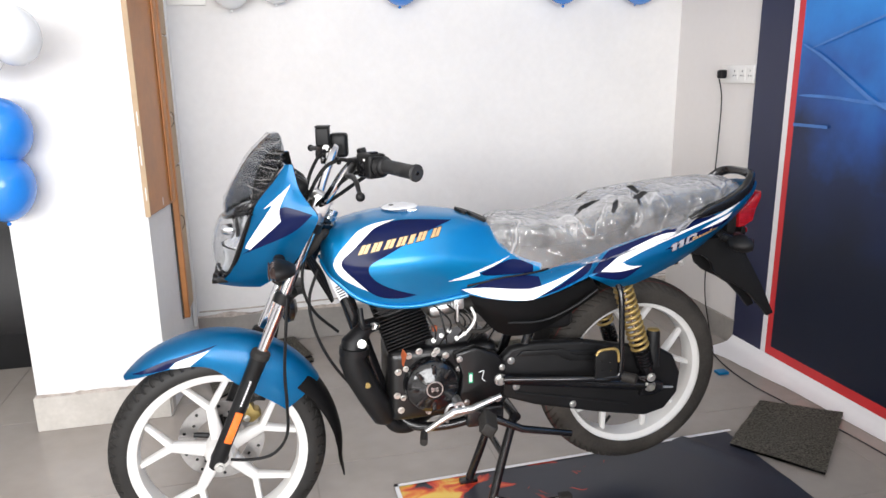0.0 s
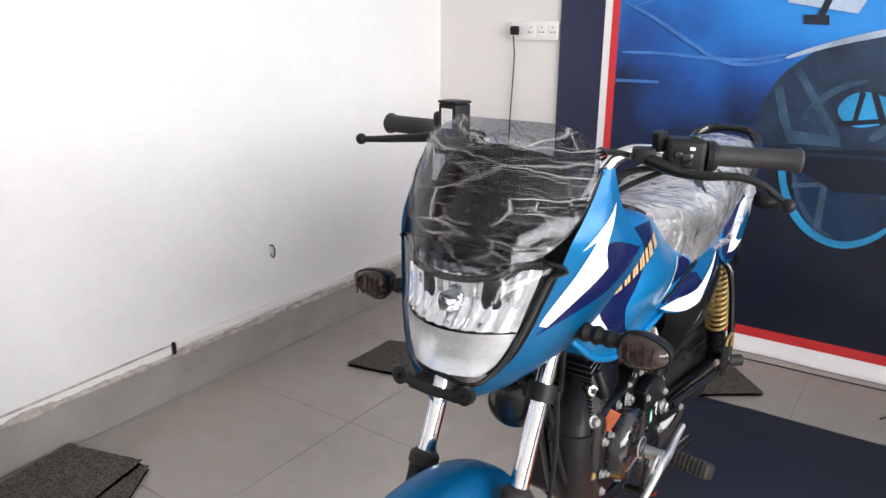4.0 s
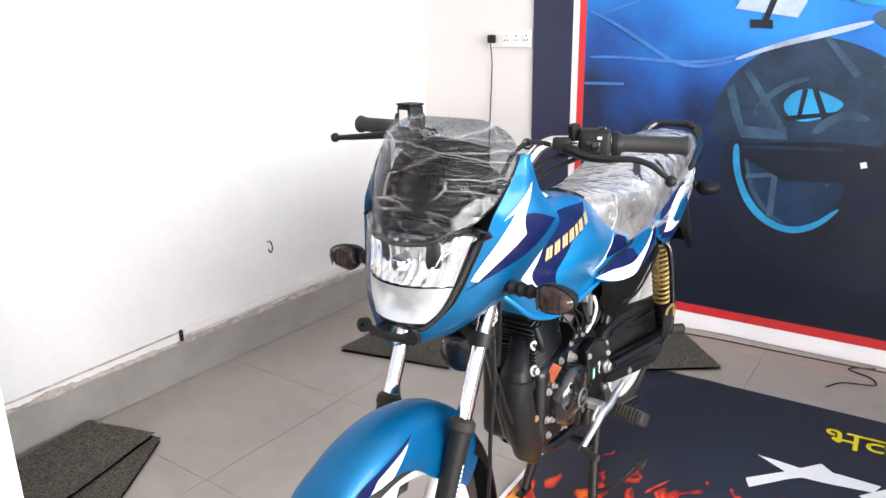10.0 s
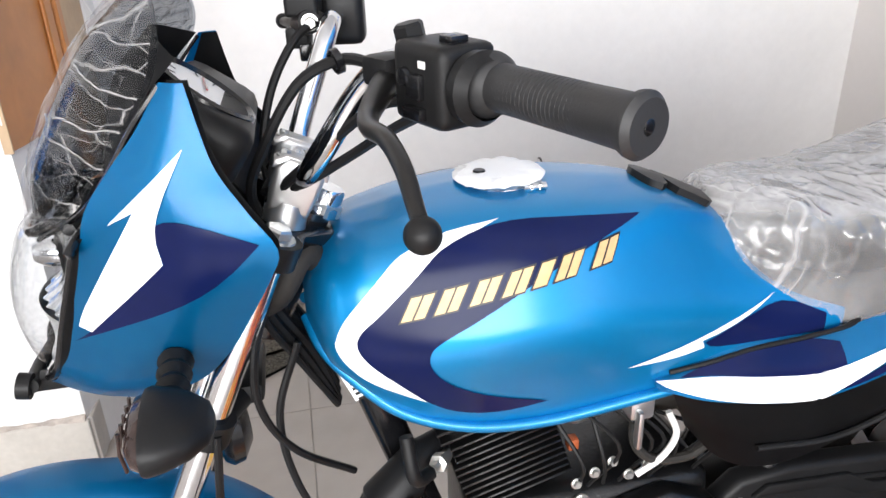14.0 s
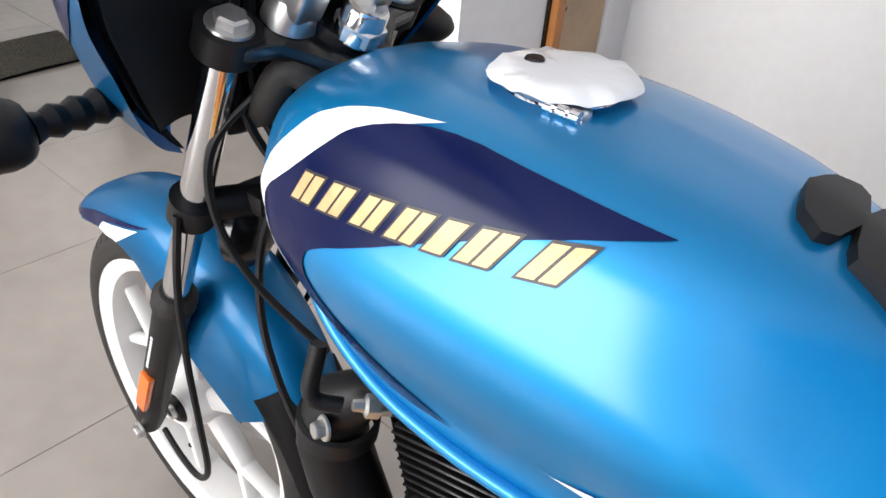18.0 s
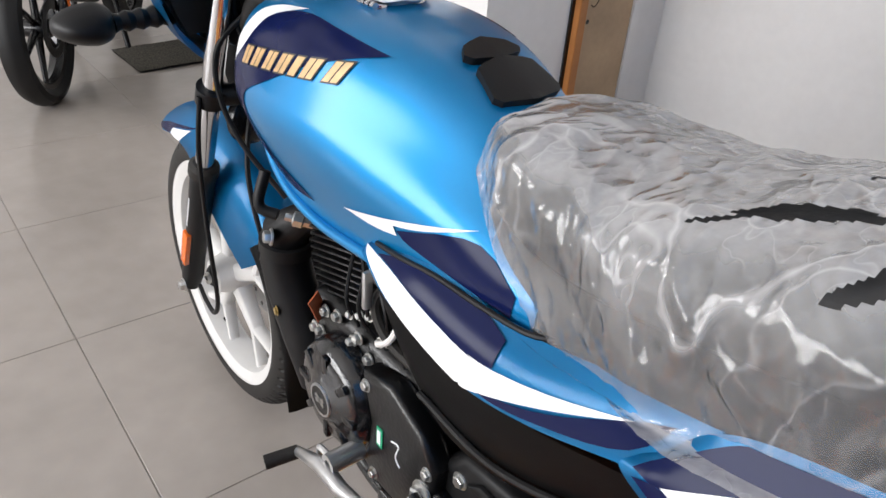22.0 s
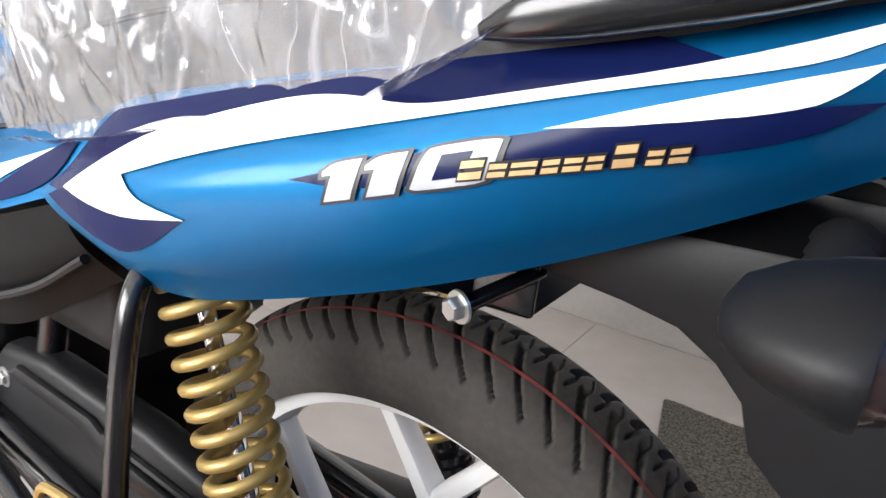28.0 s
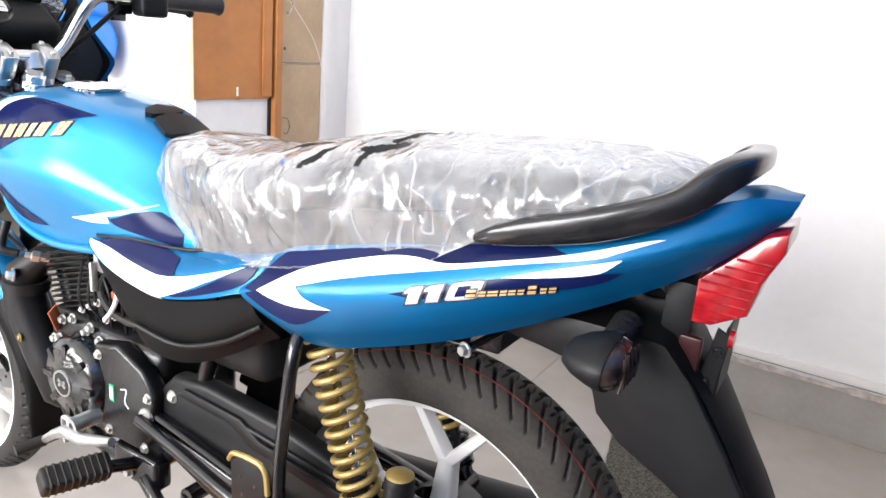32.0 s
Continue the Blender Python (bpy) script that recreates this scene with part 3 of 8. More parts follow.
# brake disc with drilled holes, on the far side of the front wheel
bm = lathe([(0.072, 0.052), (0.118, 0.052), (0.118, 0.056), (0.072, 0.056)], 60, Matrix.Translation(FW), closed=True)
disc = part("brake_disc", bm, DISC, front_wheel)
for k in range(20):
    a = 2 * math.pi * k / 20
    r = 0.088 + 0.016 * (k % 2)
    part("vent_hole", lathe([(0, 0.0508), (0.0045, 0.0508), (0.0045, 0.0518)], 8, Matrix.Translation((FW.x + r * math.cos(a), FW.y, FW.z + r * math.sin(a)))), GLOSSB, disc)
for k in range(5):
    a = 2 * math.pi * k / 5
    part("disc_arm", tube([(FW.x + 0.03 * math.cos(a), FW.y + 0.05, FW.z + 0.03 * math.sin(a)), (FW.x + 0.078 * math.cos(a + 0.3), FW.y + 0.054, FW.z + 0.078 * math.sin(a + 0.3))], 0.008, 8), PLASTIC, disc)
cal = part("brake_caliper", slab([(0.060, 0.345), (0.098, 0.338), (0.122, 0.356), (0.116, 0.372), (0.104, 0.376), (0.096, 0.398), (0.070, 0.402), (0.058, 0.384)], C + 0.042, C + 0.084, 0.005), CALIPER, bike, "gold brake caliper under a black bracket")
part("caliper_bracket", slab([(0.066, 0.400), (0.098, 0.396), (0.112, 0.402), (0.136, 0.398), (0.142, 0.416), (0.118, 0.428), (0.104, 0.452), (0.078, 0.452)], C + 0.046, C + 0.072, 0.004), GLOSSB, cal, "black caliper bracket")
for dz in (0.353, 0.392):
    part("caliper_bolt", bolt((0.082, C + 0.042, dz), (0, -1, 0), 0.007, 0.005), ZINC, cal)

# front fork
FD = Vector((0.282, 0, 0.618)).normalized()
AX = Vector((0.004, 0, 0.300))


def along(d, y):
    return AX + FD * d + Vector((0, y, 0))


fork = part("fork", join(tube([along(0.486, C - 0.086), along(0.486, C - 0.03) + Vector((0.03, 0, 0)), along(0.486, C + 0.03) + Vector((0.03, 0, 0)), along(0.486, C + 0.086)], 0.017, 12), box(-0.022, 0.022, -0.05, 0.05, -0.012, 0.012, 0.008, 2, Matrix.Translation(along(0.490, C) + Vector((0.03, 0, 0))))), PLASTIC, bike, "black fork with bright stanchions")
for y in (C - 0.088, C + 0.088):
    part("stanchion", tube([along(0.28, y), along(0.70, y)], 0.0152, 20), CHROME, fork, "polished steel fork stanchion")
    low = part("fork_slider", tube([along(-0.015, y), along(0.02, y), along(0.06, y), along(0.29, y), along(0.312, y), along(0.314, y), along(0.330, y)], [0.017, 0.021, 0.020, 0.0215, 0.0225, 0.0245, 0.0245], 20), PLASTIC, fork)
    part("dust_seal", tube([along(0.314, y), along(0.330, y), along(0.337, y)], [0.0255, 0.0250, 0.018], 20), RUBBER, low)
    part("clamp_collar", tube([along(0.472, y), along(0.500, y)], 0.0235, 20), PLASTIC, fork)
    part("clamp_collar", tube([along(0.676, y), along(0.700, y)], 0.0255, 24), PLASTIC, fork)
    part("fork_cap", bolt(along(0.700, y), FD, 0.0135, 0.011), ZINC, fork)
    s = -1 if y < C else 1
    bm = box(-0.005, 0.005, -0.010, 0.010, -0.045, 0.045, 0.003, 2, Matrix.Translation(along(0.115, y + s * 0.021) + Vector((0.004, 0, 0))) @ Matrix.Rotation(math.atan2(FD.x, FD.z), 4, "Y") @ Matrix.Rotation(radians(90), 4, "Z"))
    part("reflector", bm, ORANGE, low, "orange side reflector")
part("axle_nut", bolt((FW.x + 0.004, C - 0.108, FW.z + 0.004), (0, -1, 0), 0.010, 0.010), ZINC, fork)
for k in range(9):
    p = along(0.182 + 0.0085 * k, C - 0.088 - 0.0212)
    part("slider_mark", box(-0.0022, 0.0022, -0.0004, 0.0004, -0.0028, 0.0028, 0, 1, Matrix.Translation(p) @ Matrix.Rotation(math.atan2(FD.x, FD.z), 4, "Y")), WHITE, fork)
YM = Matrix.Translation(along(0.690, C)) @ Matrix.Rotation(math.atan2(FD.x, FD.z), 4, "Y") @ Matrix.Rotation(radians(90), 4, "X")
outline = [(-0.018, 0.088), (-0.012, 0.068), (-0.008, 0.045), (-0.010, 0.0), (-0.008, -0.045), (-0.012, -0.068), (-0.018, -0.088), (0.010, -0.106), (0.026, -0.090), (0.030, -0.062), (0.050, -0.040), (0.066, -0.022), (0.068, 0.022), (0.050, 0.040), (0.030, 0.062), (0.026, 0.090), (0.010, 0.106)]
yoke = part("top_yoke", slab(outline, -0.007, 0.009, 0.004, 2, YM), GLOSSB, fork, "black pressed top yoke")
NUT = along(0.697, C) + Vector((0.044, 0, -0.010))
part("steering_nut", lathe([(0, 0.030), (0.016, 0.030), (0.0185, 0.027), (0.0185, 0.012), (0.0195, 0.010), (0.0195, 0)], 28, Matrix.Translation(NUT) @ rot_y_to(FD)), CHROME, yoke, "polished steering stem nut")
part("nut_hexagon", lathe([(0.0192, 0.016), (0.0215, 0.014), (0.0215, 0.002), (0.0192, 0)], 6, Matrix.Translation(NUT) @ rot_y_to(FD)), ZINC, yoke)

# front mudguard
def arch(a0, a1, n, prof, label, name, material, parent, thick=0.003):
    rings = []
    for a, R, w, d in keyed(prof, n):
        c, s = math.cos(radians(a)), math.sin(radians(a))
        ring = []
        for u in np.linspace(-1, 1, 21):
            k = abs(u)
            yy = math.copysign(w * math.sin(k * math.pi / 2) ** 0.9, u) if k < 1 else math.copysign(w, u)
            rr = R - d * (1 - math.cos(k * math.pi / 2)) ** 1.15
            ring.append(Vector((FW.x + rr * c, C + yy, FW.z + rr * s)))
        rings.append(ring)
    bm = loft(rings, closed=False)
    bmesh.ops.solidify(bm, geom=bm.faces[:], thickness=-thick)
    return part(name, bm, material, parent, label)


guard = arch(0, 0, 50, [(132, 0.334, 0.020, 0.010), (127, 0.337, 0.044, 0.022), (110, 0.346, 0.060, 0.055), (90, 0.353, 0.066, 0.085), (75, 0.354, 0.070, 0.125), (58, 0.350, 0.070, 0.135), (42, 0.343, 0.066, 0.125), (34, 0.338, 0.062, 0.115)], "metallic blue front mudguard with a small white flash", "front_mudguard", PAINT, bike)
flap = arch(0, 0, 30, [(40, 0.334, 0.058, 0.05), (20, 0.333, 0.056, 0.035), (0, 0.336, 0.055, 0.02), (-10, 0.338, 0.057, 0.012), (-17, 0.352, 0.058, 0.006)], "", "mudflap", PLASTIC, guard)
decal("flash", [(-0.093, 0.568), (-0.075, 0.585), (0.012, 0.608), (-0.045, 0.568)], guard, WHITE, guard)
decal("flash", [(-0.19, 0.555), (-0.10, 0.590), (0.03, 0.618), (0.012, 0.610), (-0.077, 0.587), (-0.095, 0.566), (-0.13, 0.562)], guard, NAVY, guard)
for y in (C - 0.074, C + 0.074):
    part("mudguard_stay", box(-0.012, 0.012, -0.004, 0.004, -0.05, 0.05, 0.003, 2, Matrix.Translation(along(0.245, y)) @ Matrix.Rotation(math.atan2(FD.x, FD.z), 4, "Y")), PLASTIC, guard)

# fuel tank: stations along x with half-section control points (half width, height) from the crown down
TANK = [
    # x, crown z, shoulder w, z, upper side w, z, crease w, z, bulge w, z, low w, z, hem w, z
    (0.312, 0.862, 0.012, 0.861, 0.026, 0.857, 0.034, 0.848, 0.036, 0.835, 0.030, 0.822, 0.018, 0.815),
    (0.326, 0.892, 0.036, 0.888, 0.066, 0.874, 0.080, 0.846, 0.082, 0.820, 0.070, 0.798, 0.050, 0.790),
    (0.352, 0.914, 0.050, 0.908, 0.086, 0.888, 0.104, 0.846, 0.107, 0.808, 0.090, 0.775, 0.070, 0.763),
    (0.400, 0.930, 0.062, 0.923, 0.098, 0.902, 0.118, 0.850, 0.125, 0.800, 0.098, 0.740, 0.086, 0.722),
    (0.470, 0.942, 0.066, 0.934, 0.103, 0.913, 0.125, 0.860, 0.138, 0.806, 0.106, 0.722, 0.096, 0.698),
    (0.550, 0.944, 0.064, 0.937, 0.102, 0.919, 0.126, 0.868, 0.141, 0.810, 0.109, 0.722, 0.100, 0.692),
    (0.630, 0.938, 0.060, 0.932, 0.094, 0.915, 0.118, 0.869, 0.136, 0.810, 0.112, 0.732, 0.104, 0.702),
    (0.700, 0.926, 0.052, 0.920, 0.080, 0.903, 0.103, 0.861, 0.125, 0.808, 0.115, 0.745, 0.108, 0.714),
    (0.760, 0.902, 0.044, 0.896, 0.066, 0.880, 0.088, 0.847, 0.112, 0.806, 0.114, 0.758, 0.110, 0.724),
    (0.820, 0.866, 0.036, 0.861, 0.056, 0.849, 0.078, 0.830, 0.102, 0.803, 0.112, 0.768, 0.110, 0.736),
    (0.905, 0.815, 0.036, 0.814, 0.056, 0.811, 0.078, 0.806, 0.098, 0.797, 0.108, 0.782, 0.109, 0.752),
]
rings = []
for row in keyed(TANK, 90):
    x, top = row[0], row[1]
    half = [(0.0, top)] + [(row[k], row[k + 1]) for k in range(2, 14, 2)]
    half = spline(half, 30)
    right = [Vector((x, C + w, z)) for w, z in half]
    left = [Vector((x, C - w, z)) for w, z in half[1:]]
    rings.append(right[::-1] + left)
bm = loft(rings, closed=True)
tank = part("fuel_tank", bm, PAINT, bike, "metallic blue fuel tank with white and navy graphics", auto=60)
# rolled hem along the lower edge
for s in (-1, 1):
    hem = [(r[0], C + s * (r[12] + 0.004), r[13] + 0.002) for r in TANK]
    part("tank_hem", tube(hem, 0.0068, 10, 70), PAINT, tank)
W1 = [(0.506, 0.930), (0.445, 0.923), (0.405, 0.908), (0.385, 0.890), (0.358, 0.862), (0.341, 0.838), (0.336, 0.818), (0.353, 0.790), (0.385, 0.768), (0.424, 0.748), (0.394, 0.780), (0.366, 0.808), (0.357, 0.822), (0.360, 0.838), (0.384, 0.858), (0.420, 0.891), (0.446, 0.914)]
N1 = [(0.446, 0.914), (0.505, 0.930), (0.590, 0.926), (0.656, 0.9185), (0.608, 0.907), (0.550, 0.885), (0.480, 0.849), (0.430, 0.826), (0.423, 0.812), (0.427, 0.797), (0.445, 0.775), (0.483, 0.752), (0.553, 0.727), (0.508, 0.719), (0.457, 0.725), (0.424, 0.746), (0.394, 0.778), (0.366, 0.806), (0.355, 0.822), (0.359, 0.840), (0.384, 0.860), (0.420, 0.893)]
W2 = [(0.636, 0.761), (0.717, 0.784), (0.818, 0.812), (0.755, 0.787), (0.722, 0.779), (0.726, 0.769), (0.69, 0.762)]
N2 = [(0.726, 0.775), (0.820, 0.810), (0.881, 0.783), (0.880, 0.763), (0.740, 0.763)]
for s in (-1, 1):
    decal("white_stripe", W1, tank, WHITE, tank, s)
    decal("navy_panel", N1, tank, NAVY, tank, s, 0.0012)
    decal("white_stripe", W2, tank, WHITE, tank, s)
    decal("navy_panel", N2, tank, NAVY, tank, s, 0.0012)

# name on the tank, as slanted plain bars in its gold with black outlines
def slanted(u0, u1, v0, v1, lean=0.012):
    """A bar in the lettering's own axes, u along the word and v up, from 0 to 1."""
    o = lambda u, v: (0.400 + u * 0.226 + v * lean, 0.849 + u * 0.038 + v * (0.0225 - 0.001 * u))
    return [o(u0, v0), o(u1, v0), o(u1, v1), o(u0, v1)]


for u in (0.0, 0.14, 0.29, 0.43, 0.565, 0.665, 0.84):
    wide = 0.075 if u != 0.565 else 0.025
    for a in (u, u + wide * 0.72):
        decal("gold_bar_edge", slanted(a - 0.008, a + 0.052, -0.09, 1.09), tank, BLACK_EDGE, tank, -1, 0.0018, 0.01)
    for a in (u, u + wide * 0.72):
        decal("gold_bar", slanted(a, a + 0.044, 0, 1), tank, GOLD, tank, -1, 0.0023, 0.01)
# filler cap under white tape
capm = Matrix.Translation((0.530, C, 0.9375)) @ Matrix.Rotation(radians(-1), 4, "Y")
cap = part("filler_cap", lathe([(0, 0.010), (0.036, 0.010), (0.040, 0.007), (0.043, -0.004)], 40, capm @ Matrix.Rotation(radians(90), 4, "X")), CHROME, tank, "chrome filler cap under torn white tape")
bm = lathe([(0, 0.0155), (0.030, 0.0155), (0.046, 0.0135), (0.050, 0.010), (0.049, 0.0092), (0.030, 0.012), (0, 0.012)], 44, capm @ Matrix.Rotation(radians(90), 4, "X"))
for v in bm.verts:
    d = Vector((v.co.x - 0.530, v.co.y - C))
    if d.length > 0.03:
        k = 1 + 0.055 * noise.noise(Vector((d.normalized().x * 2.2, d.normalized().y * 2.2, 3)))
        v.co.x, v.co.y = 0.530 + d.x * k, C + d.y * k
        v.co.z += 0.003 * noise.noise(Vector((d.x * 90, d.y * 90, 1)))
part("white_tape", bm, WHITE, cap, "torn white masking tape")
part("key_cover", lathe([(0, 0.002), (0.006, 0.0018), (0.007, 0)], 14, Matrix.Translation((0.508, C - 0.004, 0.953)) @ rot_y_to((0, 0, 1))), ENGINE, cap)
part("cap_hinge", box(0.545, 0.570, C - 0.042, C - 0.028, 0.932, 0.945, 0.003), CHROME, cap)
for k in range(3):
    part("hinge_knuckle", tube([(0.545 + 0.009 * k, C - 0.043, 0.9435), (0.551 + 0.009 * k, C - 0.043, 0.9435)], 0.0042, 10), CHROME, cap)

# rubber knee pads at the tank's rear
def patch(rows, thick, name, material, parent, label="", n=24, mcols=24):
    """A sheet through a grid of points, given thickness."""
    cols = [spline(r, mcols) for r in rows]
    grid = [spline([c[i] for c in cols], n) for i in range(mcols)]
    bm = loft([[Vector(p) for p in g] for g in grid], closed=False)
    if thick:
        bmesh.ops.solidify(bm, geom=bm.faces[:], thickness=thick)
    return part(name, bm, material, parent, label)


tt = BVHTree.FromPolygons([v.co[:] for v in tank.data.vertices], [p.vertices[:] for p in tank.data.polygons])


def pad(poly, h):
    """A raised rubber pad cut to a top-view outline (x, half width) on the tank's crown."""
    bm = bmesh.new()
    bm.faces.new([bm.verts.new((x, y, 0)) for x, y in poly])
    for lo, hi, nrm in ((0.6, 0.9, (1, 0, 0)), (-0.15, 0.15, (0, 1, 0))):
        for v in np.arange(lo, hi, 0.01):
            bmesh.ops.bisect_plane(bm, geom=bm.verts[:] + bm.edges[:] + bm.faces[:], plane_co=Vector(nrm) * v, plane_no=nrm)
    bmesh.ops.triangulate(bm, faces=bm.faces)
    ret = bmesh.ops.extrude_face_region(bm, geom=bm.faces[:])
    upper = {g for g in ret["geom"] if isinstance(g, bmesh.types.BMVert)}
    for v in bm.verts:
        hit = tt.ray_cast(Vector((v.co.x, v.co.y, 2)), Vector((0, 0, -1)))
        n = hit[1] if hit[1].z > 0 else -hit[1]
        v.co = hit[0] + n * (h if v in upper else -0.002)
    return bm


def pad_outline(a, b, w0, w1):
    """One pad beside the middle line: front a, rear b, half widths w0 and w1."""
    return [(a + 0.004, C - w0), (a, C - w0 + 0.010), (a - 0.004, C), (a, C + w0 - 0.010), (a + 0.004, C + w0), (b - 0.010, C + w1), (b - 0.003, C + w1 - 0.006), (b + 0.004, C), (b - 0.003, C - w1 + 0.006), (b - 0.010, C - w1)]


for a, b, w0, w1 in ((0.689, 0.715, 0.027, 0.035), (0.720, 0.767, 0.034, 0.041)):
    part("tank_pad", pad(pad_outline(a, b, w0, w1), 0.008), PLASTIC, tank, "black rubber tank pad")

# seat: stations x, crown z, half width, edge z, bottom z
SEAT = [(0.762, 0.880, 0.040, 0.868, 0.850), (0.785, 0.900, 0.066, 0.880, 0.815), (0.830, 0.907, 0.090, 0.884, 0.775), (0.90, 0.905, 0.108, 0.878, 0.768), (0.98, 0.912, 0.120, 0.882, 0.782), (1.06, 0.932, 0.126, 0.898, 0.802), (1.14, 0.953, 0.126, 0.914, 0.824), (1.25, 0.967, 0.122, 0.928, 0.850), (1.36, 0.977, 0.114, 0.942, 0.878), (1.46, 0.983, 0.100, 0.952, 0.904), (1.53, 0.978, 0.078, 0.956, 0.922), (1.56, 0.962, 0.050, 0.952, 0.934)]


def seat_rings(grow, wrinkle=0.0, n=90, m=33, drop=0.0):
    out = []
    for x, top, w, ez, bz in keyed(SEAT, n):
        drape = max(0, min(1, (x - 1.0) / 0.06)) * max(0, min(1, (1.38 - x) / 0.06))
        half = spline([(0, top), (w * 0.45, top - 0.004), (w * 0.82, ez + (top - ez) * 0.55), (w, ez - 0.008), (w * 1.0, (ez + bz) / 2), (w * 0.97, bz - drop + (0.024 * max(0, min(1, (x - 1.29) / 0.07)) if wrinkle else 0))] + ([(w + 0.008 + 0.015 * drape, bz - 0.006 + 0.020 * max(0, min(1, (x - 1.29) / 0.07)) - 0.006 * drape * (1 + 1.4 * noise.noise(Vector((x * 13, 0, 0)))))] if wrinkle else []), m)
        ring = []
        for sgn, pts in ((1, half[::-1]), (-1, half[1:])):
            for y, z in pts:
                p = Vector((x, C + sgn * y, z))
                d = Vector((0, sgn * y, max(0.0, z - bz) * 1.2)).normalized() if y else Vector((0, 0, 1))
                g = grow
                if wrinkle:
                    low = 1 - min(1, max(0, (z - bz) / (top - bz)))
                    q = Vector((x * 6.5 + z * 7, sgn * 3 + z * 3.5, y * 6))
                    ridge = 1 - abs(noise.noise(q + Vector((1.7, noise.noise(q * 1.7) * 1.4, 0)))) * 2
                    ridge2 = 1 - abs(noise.noise(Vector((x * 26 + z * 14, y * 20, z * 18)))) * 2
                    g += wrinkle * (0.25 + 0.9 * low * (1 - low ** 3)) * (max(0, ridge) ** 2.2 + 0.40 * max(0, ridge2) ** 3)
                ring.append(p + d * g)
        out.append(ring)
    return out


seat = part("seat", loft(seat_rings(0), closed=True), VINYL, bike, "long black vinyl dual seat under clear plastic wrap", auto=70)
part("seat_base", loft([[Vector((x, C + sy * w * 0.93, bz + dz)) for sy, dz in ((-1, 0.004), (-1, -0.012), (1, -0.012), (1, 0.004))] for x, top, w, ez, bz in keyed(SEAT[1:-1], 30)]), GLOSSB, seat)
for s in (-1, 1):
    part("seam", tube([(x, C + s * (w + 0.0015), (ez + bz) / 2 + 0.008) for x, t, w, ez, bz in keyed(SEAT[2:-1], 40)], 0.0016, 6), VINYL, seat)


def film_material(name, haze, line, tint, stretch, scales, width, rough, relief, shine, turn, gains, bend, grit, folds=False, top_sheen=0.0):
    """Thin clear film, crumpled into facets: mostly see-through, with pale creases between them and a wet gloss."""
    m = bpy.data.materials.new(name)
    m.use_nodes = True
    nt = m.node_tree
    nt.nodes.remove(nt.nodes["Principled BSDF"])
    out = nt.nodes["Material Output"]

    def op(kind, a, b=None, c=None):
        n = nt.nodes.new("ShaderNodeMath")
        n.operation = kind
        for i, v in enumerate((a, b, c)):
            if v is not None:
                if isinstance(v, (int, float)):
                    n.inputs[i].default_value = v
                else:
                    nt.links.new(v, n.inputs[i])
        return n.outputs[0]

    def noise_of(vec, scale, detail=2.0):
        n = nt.nodes.new("ShaderNodeTexNoise")
        n.inputs["Scale"].default_value, n.inputs["Detail"].default_value = scale, detail
        nt.links.new(vec, n.inputs["Vector"])
        return n

    def cells(vec, scale, feature):
        n = nt.nodes.new("ShaderNodeTexVoronoi")
        n.feature = feature
        n.inputs["Scale"].default_value = scale
        nt.links.new(vec, n.inputs["Vector"])
        return n.outputs["Distance"]
    geo = nt.nodes.new("ShaderNodeNewGeometry")
    warp = noise_of(geo.outputs["Position"], 9, 3)
    mixv = nt.nodes.new("ShaderNodeMix")
    mixv.data_type = "VECTOR"
    mixv.inputs["Factor"].default_value = bend
    nt.links.new(geo.outputs["Position"], mixv.inputs["A"])
    nt.links.new(warp.outputs["Color"], mixv.inputs["B"])
    keep = noise_of(geo.outputs["Position"], 7, 2)
    mask = op("MINIMUM", op("MAXIMUM", op("MULTIPLY_ADD", keep.outputs["Fac"], 5.0, -1.6), 0.0), 1.0)
    height, lines = None, None
    for k, (sc, gain) in enumerate(zip(scales, gains)):
        mp = nt.nodes.new("ShaderNodeMapping")
        mp.inputs["Scale"].default_value, mp.inputs["Location"].default_value = stretch, (3.1 * k, 1.7 * k, 0.3)
        mp.inputs["Rotation"].default_value = (0.35 * k * turn, (0.7 * k - 0.45) * turn, 0.4 * k * turn)
        nt.links.new(mixv.outputs["Result"], mp.inputs["Vector"])
        if folds:
            off = op("ABSOLUTE", op("SUBTRACT", noise_of(mp.outputs[0], sc, 1.0).outputs["Fac"], 0.5))
            h, off = op("MULTIPLY", off, -2.2 * gain), op("MULTIPLY", off, 4.0)
        else:
            h, off = op("MULTIPLY", cells(mp.outputs[0], sc, "F1"), gain), cells(mp.outputs[0], sc, "DISTANCE_TO_EDGE")
        height = h if height is None else op("ADD", height, h)
        edge = op("MAXIMUM", op("SUBTRACT", 1.0, op("DIVIDE", off, width)), 0.0)
        edge = op("MULTIPLY", op("MULTIPLY", edge, mask), (1.0, 0.7, 0.35)[k])
        lines = edge if lines is None else op("MAXIMUM", lines, edge)
    grain = noise_of(geo.outputs["Position"], 130, 3)
    height = op("ADD", height, op("MULTIPLY", grain.outputs["Fac"], grit))
    bump = nt.nodes.new("ShaderNodeBump")
    bump.inputs["Strength"].default_value, bump.inputs["Distance"].default_value = 1.0, relief
    nt.links.new(height, bump.inputs["Height"])
    clear, gloss, white = nt.nodes.new("ShaderNodeBsdfTransparent"), nt.nodes.new("ShaderNodeBsdfGlossy"), nt.nodes.new("ShaderNodeBsdfDiffuse")
    clear.inputs["Color"].default_value = (*tint, 1)
    gloss.inputs["Roughness"].default_value = rough
    white.inputs["Color"].default_value = (0.8, 0.79, 0.79, 1)
    nt.links.new(bump.outputs["Normal"], gloss.inputs["Normal"])
